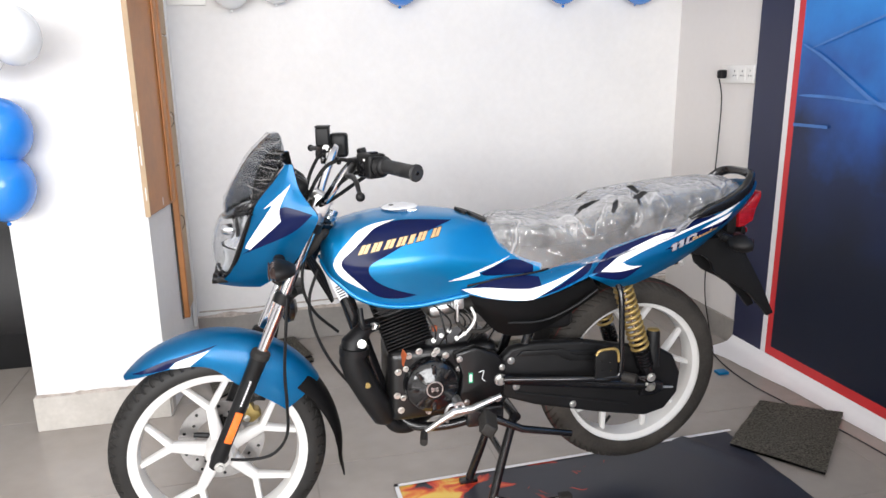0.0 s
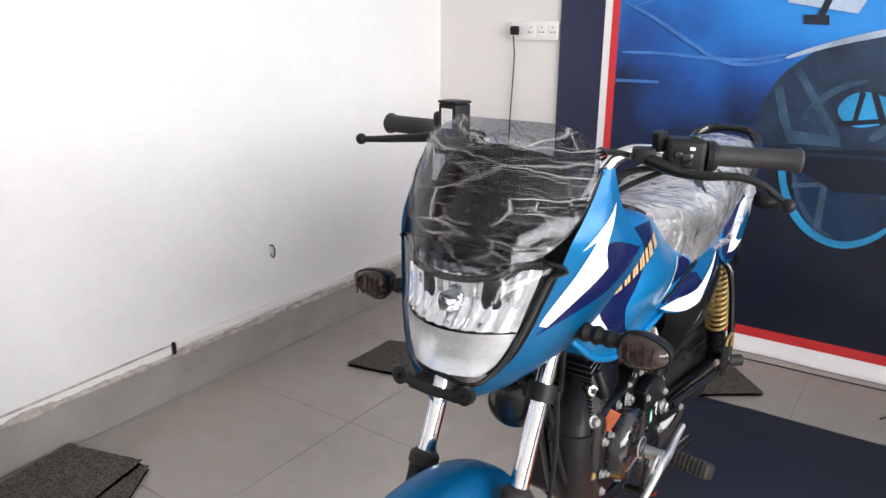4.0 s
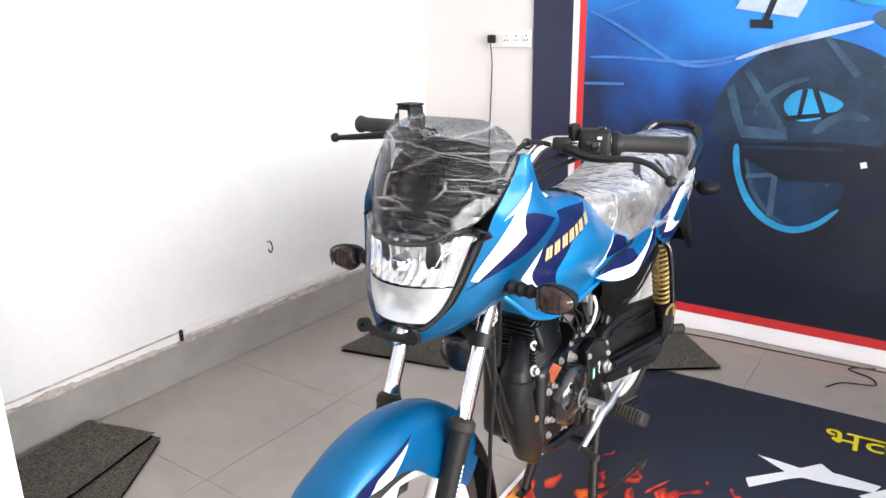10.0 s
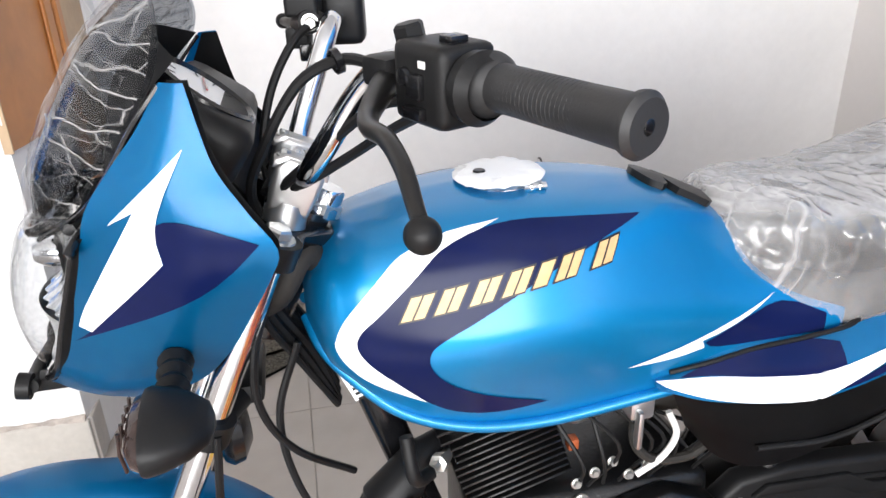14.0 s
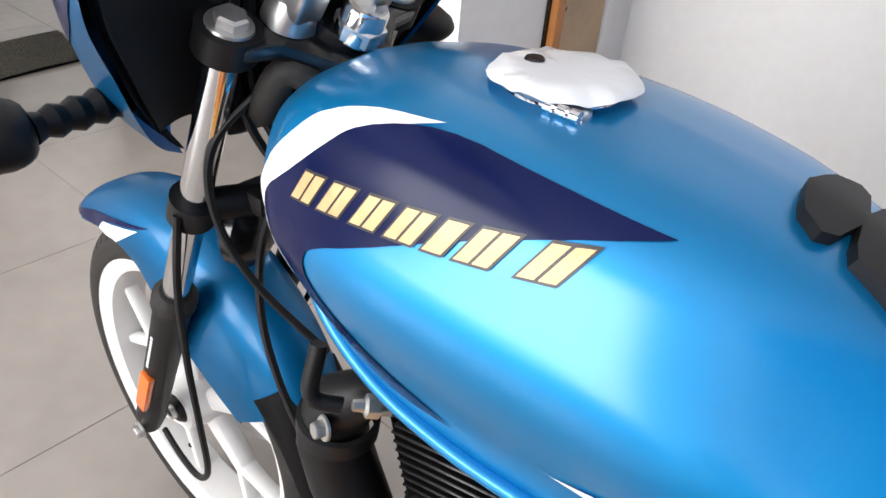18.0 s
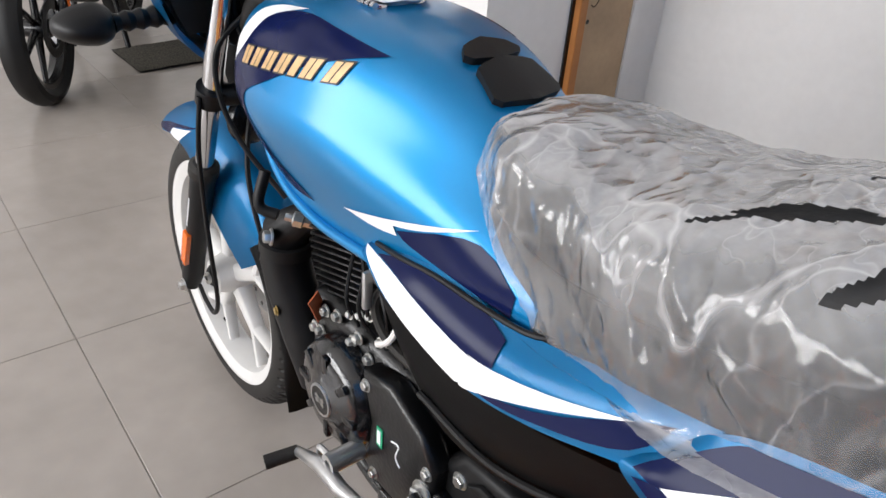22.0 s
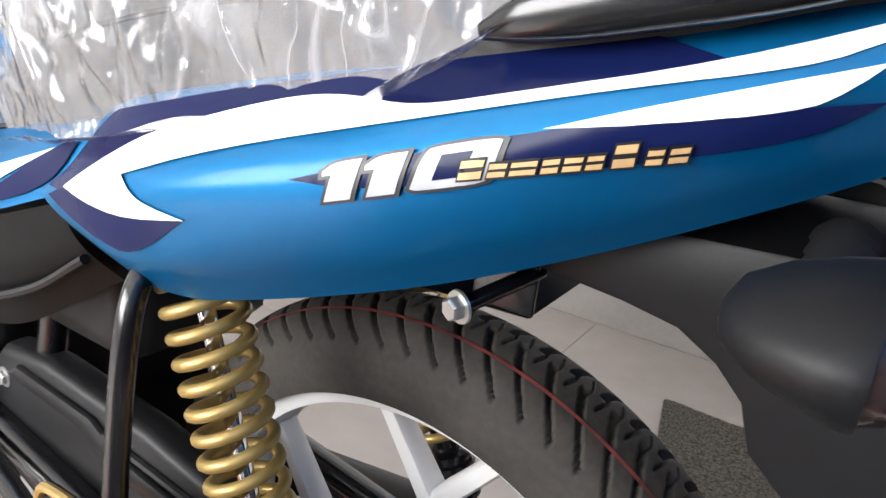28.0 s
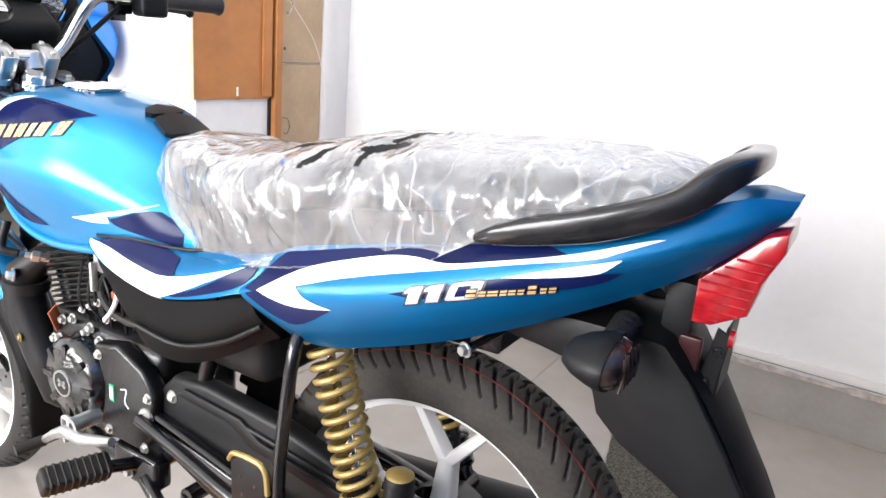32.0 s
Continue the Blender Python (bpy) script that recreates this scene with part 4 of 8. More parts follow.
    cloud = op("MULTIPLY", op("MULTIPLY_ADD", warp.outputs["Fac"], 2.4, -0.4), haze)
    # pale sheen on upward faces, painted in as extra white haze
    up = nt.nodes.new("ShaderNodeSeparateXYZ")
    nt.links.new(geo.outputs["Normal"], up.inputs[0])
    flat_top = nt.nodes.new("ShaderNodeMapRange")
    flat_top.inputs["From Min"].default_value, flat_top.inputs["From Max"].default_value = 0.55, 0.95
    flat_top.inputs["To Min"].default_value, flat_top.inputs["To Max"].default_value = 0.0, top_sheen
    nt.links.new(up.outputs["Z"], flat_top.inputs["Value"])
    painted_sheen = op("MULTIPLY", flat_top.outputs["Result"], op("MULTIPLY_ADD", grain.outputs["Fac"], 0.6, 0.7))
    fac = op("MINIMUM", op("ADD", painted_sheen, op("ADD", op("MULTIPLY", lines, line), op("MAXIMUM", cloud, 0.0))), 0.9)
    a = nt.nodes.new("ShaderNodeMixShader")
    nt.links.new(fac, a.inputs["Fac"])
    nt.links.new(clear.outputs[0], a.inputs[1])
    nt.links.new(white.outputs[0], a.inputs[2])
    fres = nt.nodes.new("ShaderNodeFresnel")
    fres.inputs["IOR"].default_value = 1.5
    nt.links.new(bump.outputs["Normal"], fres.inputs["Normal"])
    b = nt.nodes.new("ShaderNodeMixShader")
    nt.links.new(op("MINIMUM", op("MULTIPLY", fres.outputs[0], shine), 0.85), b.inputs["Fac"])
    nt.links.new(a.outputs[0], b.inputs[1])
    nt.links.new(gloss.outputs[0], b.inputs[2])
    nt.links.new(b.outputs[0], out.inputs["Surface"])
    return m


# the last value whitens the seat top in place of reflected light
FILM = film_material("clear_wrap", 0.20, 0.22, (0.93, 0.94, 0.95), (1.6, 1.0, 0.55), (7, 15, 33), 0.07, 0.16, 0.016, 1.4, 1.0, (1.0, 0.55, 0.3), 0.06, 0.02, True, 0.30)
FILM_THIN = film_material("clear_screen_wrap", 0.0, 0.40, (0.97, 0.97, 0.98), (0.9, 0.26, 2.9), (8, 15, 40), 0.021, 0.08, 0.003, 0.3, 0.25, (1.0, 0.3, 0.0), 0.045, 0.0)
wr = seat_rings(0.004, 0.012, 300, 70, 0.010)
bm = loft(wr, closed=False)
# torn holes on top
holes = [(1.062, -0.085, 0.045, 0.015, 0.35), (1.020, -0.112, 0.026, 0.005, 0.6), (1.119, -0.133, 0.040, 0.008, 0.93), (1.206, -0.112, 0.034, 0.014, 0.5), (1.213, -0.055, 0.060, 0.012, 1.35), (1.185, -0.148, 0.028, 0.006, 1.2), (1.09, 0.02, 0.05, 0.012, 0.7), (1.17, 0.03, 0.04, 0.009, 0.9)]
gone = []
for f in bm.faces:
    c = f.calc_center_median()
    if c.z < float(np.interp(c.x, [r[0] for r in SEAT], [r[1] for r in SEAT])) - 0.024:
        continue
    for x, y, a, b, t in holes:
        u, v = (c.x - x) * math.cos(t) + (c.y - y) * math.sin(t), -(c.x - x) * math.sin(t) + (c.y - y) * math.cos(t)
        if (u / a) ** 2 + (v / b) ** 2 < 0.62 + 0.9 * noise.noise(Vector((c.x * 45, c.y * 45, 0))):
            gone.append(f)
            break
bmesh.ops.delete(bm, geom=gone, context="FACES")
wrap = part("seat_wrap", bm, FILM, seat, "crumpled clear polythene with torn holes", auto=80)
wrap.visible_shadow = False

# front cowl, one shell a side
LEVELS = [  # height, front edge x and half width, middle, rear edge
    (1.093, (0.230, 0.152), (0.240, 0.159), (0.248, 0.162)),
    (1.060, (0.208, 0.152), (0.232, 0.164), (0.254, 0.168)),
    (1.030, (0.182, 0.149), (0.222, 0.170), (0.262, 0.175)),
    (0.998, (0.157, 0.143), (0.225, 0.177), (0.282, 0.188)),
    (0.970, (0.146, 0.137), (0.225, 0.180), (0.300, 0.196)),
    (0.945, (0.138, 0.131), (0.215, 0.176), (0.292, 0.190)),
    (0.905, (0.122, 0.118), (0.200, 0.163), (0.272, 0.170)),
    (0.865, (0.104, 0.103), (0.175, 0.143), (0.250, 0.150)),
    (0.830, (0.088, 0.086), (0.150, 0.120), (0.225, 0.128)),
    (0.805, (0.072, 0.062), (0.130, 0.096), (0.200, 0.105)),
    (0.785, (0.052, 0.030), (0.105, 0.066), (0.172, 0.082)),
    (0.768, (0.042, 0.0), (0.095, 0.040), (0.150, 0.060)),
]
FASCIA = mat("dark_grey_fascia", (0.036, 0.036, 0.038), 0.55, var=0.15, bump=0.0001, bump_scale=400)


def half_sheet(rows, s, material, parent):
    return patch([[(x, C + s * w, z) for x, w, z in r] for r in rows], 0.003, "cowl_fascia", material, parent, "", 20, 16)


cowl = None
for s in (-1, 1):
    rows = [[(x, C + s * w, z) for x, w in pts] for z, *pts in LEVELS]
    shell = patch(rows, 0.0035, "cowl_side", PAINT, bike if cowl is None else cowl, "metallic blue headlamp cowl with white lightning graphics" if cowl is None else "", 60, 30)
    cowl = cowl or shell
    FWP = [(0.124, 0.888), (0.135, 0.884), (0.213, 0.960), (0.209, 0.990), (0.241, 1.047), (0.174, 0.988), (0.197, 1.000), (0.132, 0.905)]
    FNP = [(0.115, 0.870), (0.135, 0.884), (0.213, 0.960), (0.209, 0.990), (0.227, 0.997), (0.287, 0.975), (0.245, 0.934), (0.18, 0.903)]
    decal("white_flash", FWP, shell, WHITE, shell, s)
    decal("navy_flash", FNP, shell, NAVY, shell, s, 0.0010)
    liner = [[(pts[0][0] * 0.55 + pts[1][0] * 0.45, C + s * max(0.0, pts[0][1] * 0.55 + pts[1][1] * 0.45 - 0.012), z)] + [(x + 0.002, C + s * max(0.0, w - 0.012), z) for x, w in pts[1:]] for z, *pts in LEVELS[:-1]]
    patch(liner, 0.002, "cowl_liner", PLASTIC, shell, "", 30, 16)
# black fascia that closes the back of the cowl
for s in (-1, 1):
    fascia = half_sheet([[(0.258, 0.166, 1.035), (0.246, 0.135, 1.04), (0.236, 0.10, 1.045)], [(0.284, 0.184, 0.968), (0.256, 0.13, 0.972), (0.236, 0.06, 0.975)], [(0.260, 0.156, 0.890), (0.238, 0.115, 0.89), (0.226, 0.05, 0.89)], [(0.232, 0.124, 0.838), (0.212, 0.09, 0.836), (0.205, 0.04, 0.834)]], s, FASCIA, cowl)
    part("fascia_hole", lathe([(0, 0.001), (0.010, 0.001), (0.011, 0)], 18, Matrix.Translation((0.2585, C + s * 0.128, 0.985)) @ rot_y_to((0.8, -s * 0.5, 0.2))), GLOSSB, fascia)
# chin plate holder
chin = part("plate_bracket", tube([(0.044, C + 0.055, 0.796), (0.040, C + 0.03, 0.791), (0.038, C, 0.790), (0.040, C - 0.03, 0.791), (0.044, C - 0.055, 0.796)], 0.0075, 10, 24), PLASTIC, cowl, "black number plate bracket")
for y in (-0.055, 0.055):
    part("bracket_eye", lathe([(0.0045, -0.006), (0.013, -0.006), (0.013, 0.006), (0.0045, 0.006)], 18, Matrix.Translation((0.040, C + y, 0.798)) @ rot_y_to((-1, 0, 0.2)), closed=True), PLASTIC, chin)
    part("bracket_foot", box(0.038, 0.075, C + y * 0.6 - 0.010, C + y * 0.6 + 0.010, 0.781, 0.796, 0.004), PLASTIC, chin)

# headlamp: black frame, reflector, lens
LAMP = [(0.972, 0.128, 0.142, 0.100), (0.955, 0.122, 0.134, 0.066), (0.920, 0.112, 0.120, 0.046), (0.880, 0.100, 0.104, 0.036), (0.845, 0.086, 0.090, 0.036), (0.818, 0.068, 0.076, 0.042), (0.802, 0.040, 0.060, 0.048)]


def lamp_rows(push, squeeze):
    rows = []
    for z, w, xe, xc in LAMP:
        w = w * squeeze
        rows.append([(xc + push + (xe - xc) * abs(u) ** 2.2, C + u * w, z - (0.018 if z > 0.96 else 0.0) * (1 - abs(u)) ** 1.0) for u in np.linspace(-1, 1, 9)])
    return rows


def glass_material(name, colour, rough=0.03, ior=1.45):
    m = bpy.data.materials.new(name)
    m.use_nodes = True
    nt = m.node_tree
    nt.nodes.remove(nt.nodes["Principled BSDF"])
    clear, gloss, mix, fres = (nt.nodes.new("ShaderNode" + k) for k in ("BsdfTransparent", "BsdfGlossy", "MixShader", "LayerWeight"))
    clear.inputs["Color"].default_value, gloss.inputs["Roughness"].default_value = (*colour, 1), rough
    power, lift = nt.nodes.new("ShaderNodeMath"), nt.nodes.new("ShaderNodeMath")
    power.operation, lift.operation = "POWER", "MULTIPLY_ADD"
    nt.links.new(fres.outputs["Facing"], power.inputs[0])
    power.inputs[1].default_value = 4.0
    nt.links.new(power.outputs[0], lift.inputs[0])
    lift.inputs[1].default_value, lift.inputs[2].default_value = 0.7, ((ior - 1) / (ior + 1)) ** 2
    nt.links.new(lift.outputs[0], mix.inputs["Fac"])
    nt.links.new(clear.outputs[0], mix.inputs[1])
    nt.links.new(gloss.outputs[0], mix.inputs[2])
    nt.links.new(mix.outputs[0], nt.nodes["Material Output"].inputs["Surface"])
    return m


CLEAR = glass_material("clear_lens", (0.92, 0.93, 0.94))
SMOKE = glass_material("smoked_screen", (0.43, 0.455, 0.485), 0.07)
head = part("headlamp", box(0.10, 0.245, C - 0.068, C + 0.068, 0.815, 0.965, 0.02, 3), PLASTIC, bike, "large clear headlamp with a silver reflector")
lens = patch(lamp_rows(0, 1), 0.002, "lens", CLEAR, head, "clear headlamp lens", 40, 40)
lens.visible_shadow = False
up_rows, low_rows = [], []
for z, w, d, rows_ in ((0.962, 0.112, 0.010, up_rows), (0.940, 0.108, 0.030, up_rows), (0.915, 0.102, 0.044, up_rows), (0.893, 0.097, 0.040, up_rows), (0.878, 0.094, 0.024, up_rows), (0.876, 0.094, 0.020, low_rows), (0.855, 0.086, 0.026, low_rows), (0.832, 0.074, 0.022, low_rows), (0.812, 0.056, 0.008, low_rows)):
    xe, xc = np.interp(z, [r[0] for r in LAMP[::-1]], [r[2] for r in LAMP[::-1]]), np.interp(z, [r[0] for r in LAMP[::-1]], [r[3] for r in LAMP[::-1]])
    flute = 0.0045 if rows_ is up_rows else 0.0
    rows_.append([(float(xc + 0.004 + (xe - xc) * abs(u) ** 2.2 + d * (1 - abs(u) ** 2.5) + flute * (k % 2)), C + float(u) * w, z) for k, u in enumerate(np.linspace(-1, 1, 19))])
bowl = patch(up_rows, 0, "reflector_bowl", REFLECT, head, "fluted bright reflector", 40, 60)
patch(low_rows, 0, "lower_reflector", FROST, head, "frosted silver lower reflector", 30, 30)
part("bulb_shield", lathe([(0, 0.030), (0.010, 0.028), (0.015, 0.018), (0.017, 0)], 20, Matrix.Translation((0.090, C, 0.912)) @ rot_y_to((-1, 0, 0.05))), CHROME, head)
part("bulb_stem", tube([(0.10, C, 0.90), (0.085, C, 0.888), (0.075, C, 0.882)], 0.004, 8), ALLOY, head)
rim = [(xe + (0.001 if s < 0 else 0.014), C + s * (w + (0.004 if s < 0 else -0.002)), z) for s, seq in ((1, LAMP[::-1]), (-1, LAMP)) for z, w, xe, xc in seq]
part("lamp_frame", tube(rim + [rim[0]], 0.0040, 8, 90), GLOSSB, head, "black lamp surround")
for s in (-1, 1):
    g = 0 if s < 0 else 0.014
    band = [[(xe + 0.001 + g, C + s * (w + 0.001 - g * 0.4), z), (xe + 0.004 + g, C + s * (w + 0.010 - g * 0.5), z + 0.002), (xe + 0.020 + g, C + s * (w + 0.013 - g * 0.5), z + 0.003)] for z, w, xe, xc in LAMP[:-1]]
    patch(band, 0.002, "lamp_surround", PLASTIC, head, "", 40, 8)
brow = [(0.134, C - 0.116, 0.974), (0.128, C - 0.10, 0.972), (0.110, C - 0.082, 0.968), (0.085, C - 0.06, 0.956), (0.072, C, 0.950), (0.085, C + 0.06, 0.956), (0.110, C + 0.082, 0.968), (0.128, C + 0.10, 0.972), (0.136, C + 0.112, 0.974)]
part("brow", tube(brow, 0.0052, 8, 60), GLOSSB, head)

# windscreen and its wrap
SCREEN = [(0.954, 0.078, 0.075, 0.096), (0.985, 0.112, 0.078, 0.142), (1.02, 0.138, 0.094, 0.174), (1.06, 0.149, 0.118, 0.203), (1.10, 0.148, 0.146, 0.228), (1.13, 0.124, 0.176, 0.232), (1.15, 0.080, 0.199, 0.224)]


def screen_rows(push, grow):
    return [[(xc - push + (xe - xc) * abs(u) ** 1.8, C + u * w * grow, z + 0.004 * (1 - u * u)) for u in np.linspace(-1, 1, 9)] for z, w, xc, xe in SCREEN]


screen = patch(screen_rows(0, 1), -0.003, "windscreen", SMOKE, cowl, "dark smoked windscreen under wrinkled film", 40, 40)
screen.visible_shadow = False
film = patch(screen_rows(0, 1), 0, "screen_wrap", FILM_THIN, screen, "wrinkled clear polythene", 90, 90)
film.data.update()
normals = [n.vector.copy() for n in film.data.vertex_normals]
for v, nv in zip(film.data.vertices, normals):
    q = v.co * 13
    r = max(0, 1 - abs(noise.noise(q + Vector((0, noise.noise(q * 1.5), 0)))) * 2.6) ** 3
    out_ = nv if nv.x < 0 else -nv
    v.co = v.co + out_ * (0.0045 + 0.003 * r)
film.visible_shadow = False
for s in (-1, 1):
    part("screen_trim", tube([(0.096, C + s * 0.078, 0.954), (0.143, C + s * 0.112, 0.985), (0.175, C + s * 0.139, 1.02), (0.204, C + s * 0.150, 1.06), (0.229, C + s * 0.151, 1.09)], 0.0022, 6, 30), GLOSSB, screen)

# dials behind the screen
pod = part("instrument_pod", box(-0.035, 0.05, -0.10, 0.10, -0.035, 0.03, 0.02, 3, Matrix.Translation((0.235, C, 1.035)) @ Matrix.Rotation(radians(35), 4, "Y")), PLASTIC, bike, "black instrument pod with a round dial")
HOOD = mat("smooth_black_hood", (0.018, 0.018, 0.020), 0.55, var=0.1)
hood = patch([[(0.16, C - 0.10, 0.975), (0.14, C, 0.98), (0.16, C + 0.10, 0.975)], [(0.20, C - 0.105, 1.06), (0.165, C, 1.07), (0.20, C + 0.105, 1.06)], [(0.235, C - 0.09, 1.10), (0.205, C, 1.118), (0.235, C + 0.09, 1.10)]], 0.004, "dial_hood", HOOD, pod, "", 20, 24)
dm = Matrix.Translation((0.247, C - 0.03, 1.062)) @ rot_y_to((0.62, 0, 0.78))
part("dial_rim", lathe([(0.040, 0), (0.046, 0.006), (0.050, 0.004), (0.052, -0.01)], 40, dm), GLOSSB, pod)
part("dial_face", lathe([(0, 0.002), (0.042, 0.002)], 40, dm), SOCKET, pod)
for k in range(11):
    a = radians(-60 + 30 * k)
    part("dial_tick", box(-0.0006, 0.0006, 0.0022, 0.0028, 0.030, 0.038, 0, 1, dm @ Matrix.Rotation(a, 4, "Y")), GLOSSB, pod)
part("needle", box(-0.001, 0.001, 0.003, 0.004, -0.006, 0.032, 0, 1, dm @ Matrix.Rotation(radians(-130), 4, "Y")), RED, pod)

# ---- handlebar and controls ----
LB = [(0.322, C - 0.024, 0.980), (0.326, C - 0.055, 0.982), (0.344, C - 0.078, 1.010), (0.378, C - 0.095, 1.062), (0.402, C - 0.116, 1.088), (0.424, C - 0.165, 1.093), (0.510, C - 0.350, 1.086)]
RB = [(0.320, C + 0.024, 0.980), (0.322, C + 0.055, 0.982), (0.334, C + 0.076, 1.012), (0.358, C + 0.097, 1.066), (0.372, C + 0.118, 1.094), (0.382, C + 0.165, 1.100), (0.415, C + 0.360, 1.098)]
bars = part("handlebar", tube(LB[::-1] + RB, 0.0112, 16, 140), CHROME, bike, "chromed tubular handlebar")
for s in (-1, 1):
    cl = Matrix.Translation((0.318, C + s * 0.038, 0.972)) @ Matrix.Rotation(radians(24), 4, "Y")
    part("bar_clamp", join(slab([(-0.020, -0.030), (0.020, -0.030), (0.023, -0.010), (0.024, 0.014), (0.014, 0.024), (-0.014, 0.024), (-0.024, 0.014), (-0.023, -0.010)], -0.015, 0.015, 0.005, 3, cl), slab([(-0.027, 0.010), (0.027, 0.010), (0.027, 0.017), (0.017, 0.025), (-0.017, 0.025), (-0.027, 0.017)], -0.013, 0.013, 0.003, 2, cl), lathe([(0, 0.010), (0.017, 0.010), (0.021, 0.0), (0.023, -0.012)], 24, cl @ Matrix.Translation((0, 0, -0.030)) @ rot_y_to((0, 0, 1)))), ALLOY, bars, "cast alloy bar clamp")
    for dx in (-0.018, 0.018):
        part("clamp_bolt", bolt(cl @ Vector((dx, 0, 0.020)), cl.to_3x3() @ Vector((0, 0, 1)), 0.0055, 0.007), ZINC, bars)
part("ignition_lock", lathe([(0, 0.03), (0.016, 0.03), (0.021, 0.026), (0.022, 0)], 24, Matrix.Translation((0.318, C + 0.015, 0.955)) @ rot_y_to((-0.2, 0, 1))), ALLOY, bars)


def grip(a, b, name):
    a, b = Vector(a), Vector(b)
    d = b - a
    ts = [0, 0.02, 0.06, 0.10, 0.5, 0.90, 0.94, 0.97, 1.0]
    rs = [0.021, 0.023, 0.0215, 0.0165, 0.0160, 0.0168, 0.0195, 0.0200, 0.0165]
    g = part(name, tube([a + d * t for t in ts], rs, 28), GRIP_RUBBER, bars, "ribbed black rubber grip")
    for k in range(26):
        t = 0.16 + 0.70 * k / 25
        part("grip_rib", tube([a + d * (t - 0.004), a + d * (t - 0.002), a + d * (t + 0.002), a + d * (t + 0.004)], [0.0160, 0.01645, 0.01645, 0.0160], 20), GRIP_RUBBER, g)
    part("bar_end", lathe([(0, 0.0006), (0.004, 0.0006), (0.005, 0)], 12, Matrix.Translation(b) @ rot_y_to(d)), GLOSSB, g)


grip((0.455, -0.258, 1.0905), (0.511, -0.382, 1.086), "grip")
grip((0.394, 0.205, 1.100), (0.415, 0.350, 1.098), "grip")
bd = Vector((0.086, -0.185, -0.007)).normalized()
sm = Matrix.Translation((0.432, -0.226, 1.090)) @ Vector((0, -1, 0)).rotation_difference(bd).to_matrix().to_4x4()
sw_l = part("switch_housing", box(-0.026, 0.024, -0.030, 0.030, -0.030, 0.028, 0.009, 3, sm), PLASTIC, bars, "black plastic switch housing")
part("housing_collar", lathe([(0.012, -0.004), (0.025, -0.003), (0.026, 0.006), (0.020, 0.014)], 28, sm @ Matrix.Translation((0, -0.036, 0)) @ Matrix.Rotation(math.pi, 4, "X")), PLASTIC, sw_l)
part("dip_switch", box(-0.031, -0.024, -0.010, 0.006, -0.010, 0.008, 0.002, 2, sm), GLOSSB, sw_l)
part("horn_button", lathe([(0, 0.005), (0.006, 0.004), (0.007, 0)], 14, sm @ Matrix.Translation((-0.026, 0.012, 0.004)) @ rot_y_to((-1, 0, 0))), GLOSSB, sw_l)
part("turn_switch", box(-0.032, -0.024, -0.012, 0.010, -0.024, -0.015, 0.002, 2, sm), GLOSSB, sw_l)
part("pass_switch", box(-0.010, 0.006, -0.020, -0.006, 0.027, 0.033, 0.002, 2, sm), GLOSSB, sw_l)
part("switch_symbol", box(-0.0266, -0.0258, -0.012, -0.004, 0.012, 0.017, 0, 1, sm), SOCKET, sw_l)
part("mirror_boss", lathe([(0, 0.03), (0.010, 0.03), (0.012, 0.028), (0.012, 0)], 6, Matrix.Translation((0.418, -0.192, 1.097)) @ rot_y_to((-0.2, 0, 1))), PLASTIC, bars)
lev = part("clutch_lever", tube(spline([(0.404, -0.168, 1.088), (0.390, -0.198, 1.081), (0.375, -0.238, 1.073), (0.370, -0.280, 1.073), (0.375, -0.322, 1.076), (0.379, -0.355, 1.068), (0.381, -0.376, 1.054), (0.382, -0.388, 1.046)], 40), list(np.interp(np.linspace(0, 1, 40), [0, 0.15, 0.35, 0.6, 0.85, 1], [0.011, 0.0105, 0.0078, 0.0064, 0.0055, 0.0048])), 14), LEVER, bars, "black ball-ended lever")
bm = bmesh.new()
bmesh.ops.create_uvsphere(bm, u_segments=20, v_segments=14, radius=0.0105, matrix=Matrix.Translation((0.382, -0.392, 1.042)))
part("lever_ball", bm, PLASTIC, lev)
part("lever_perch", box(-0.020, 0.016, -0.024, 0.024, -0.012, 0.012, 0.006, 2, Matrix.Translation((0.408, -0.172, 1.090)) @ Matrix.Rotation(radians(-65), 4, "Z")), PLASTIC, lev)
rl = part("brake_lever", tube([(0.362, 0.135, 1.096), (0.350, 0.175, 1.094), (0.338, 0.230, 1.088), (0.328, 0.290, 1.082), (0.323, 0.338, 1.078)], [0.012, 0.011, 0.008, 0.0068, 0.0056], 14), PLASTIC, bars, "black ball-ended lever")
bm = bmesh.new()
bmesh.ops.create_uvsphere(bm, u_segments=18, v_segments=12, radius=0.0105, matrix=Matrix.Translation((0.323, 0.344, 1.078)))
part("lever_ball", bm, PLASTIC, rl)
rm = Matrix.Translation((0.348, 0.150, 1.128)) @ Matrix.Rotation(radians(-12), 4, "Z")
res = part("fluid_reservoir", box(-0.019, 0.019, -0.022, 0.022, -0.026, 0.026, 0.005, 3, rm), PLASTIC, bars, "black brake fluid reservoir with a sight glass")
part("reservoir_lid", box(-0.020, 0.020, -0.023, 0.023, 0.026, 0.031, 0.003, 2, rm), PLASTIC, res)
part("sight_glass", box(-0.0205, -0.019, -0.014, 0.012, -0.016, 0.018, 0.001, 1, rm), SOCKET, res)
part("throttle_housing", box(-0.026, 0.026, -0.028, 0.028, -0.036, 0.034, 0.012, 3, Matrix.Translation((0.396, 0.188, 1.100)) @ Matrix.Rotation(radians(-10), 4, "Z")), PLASTIC, bars)
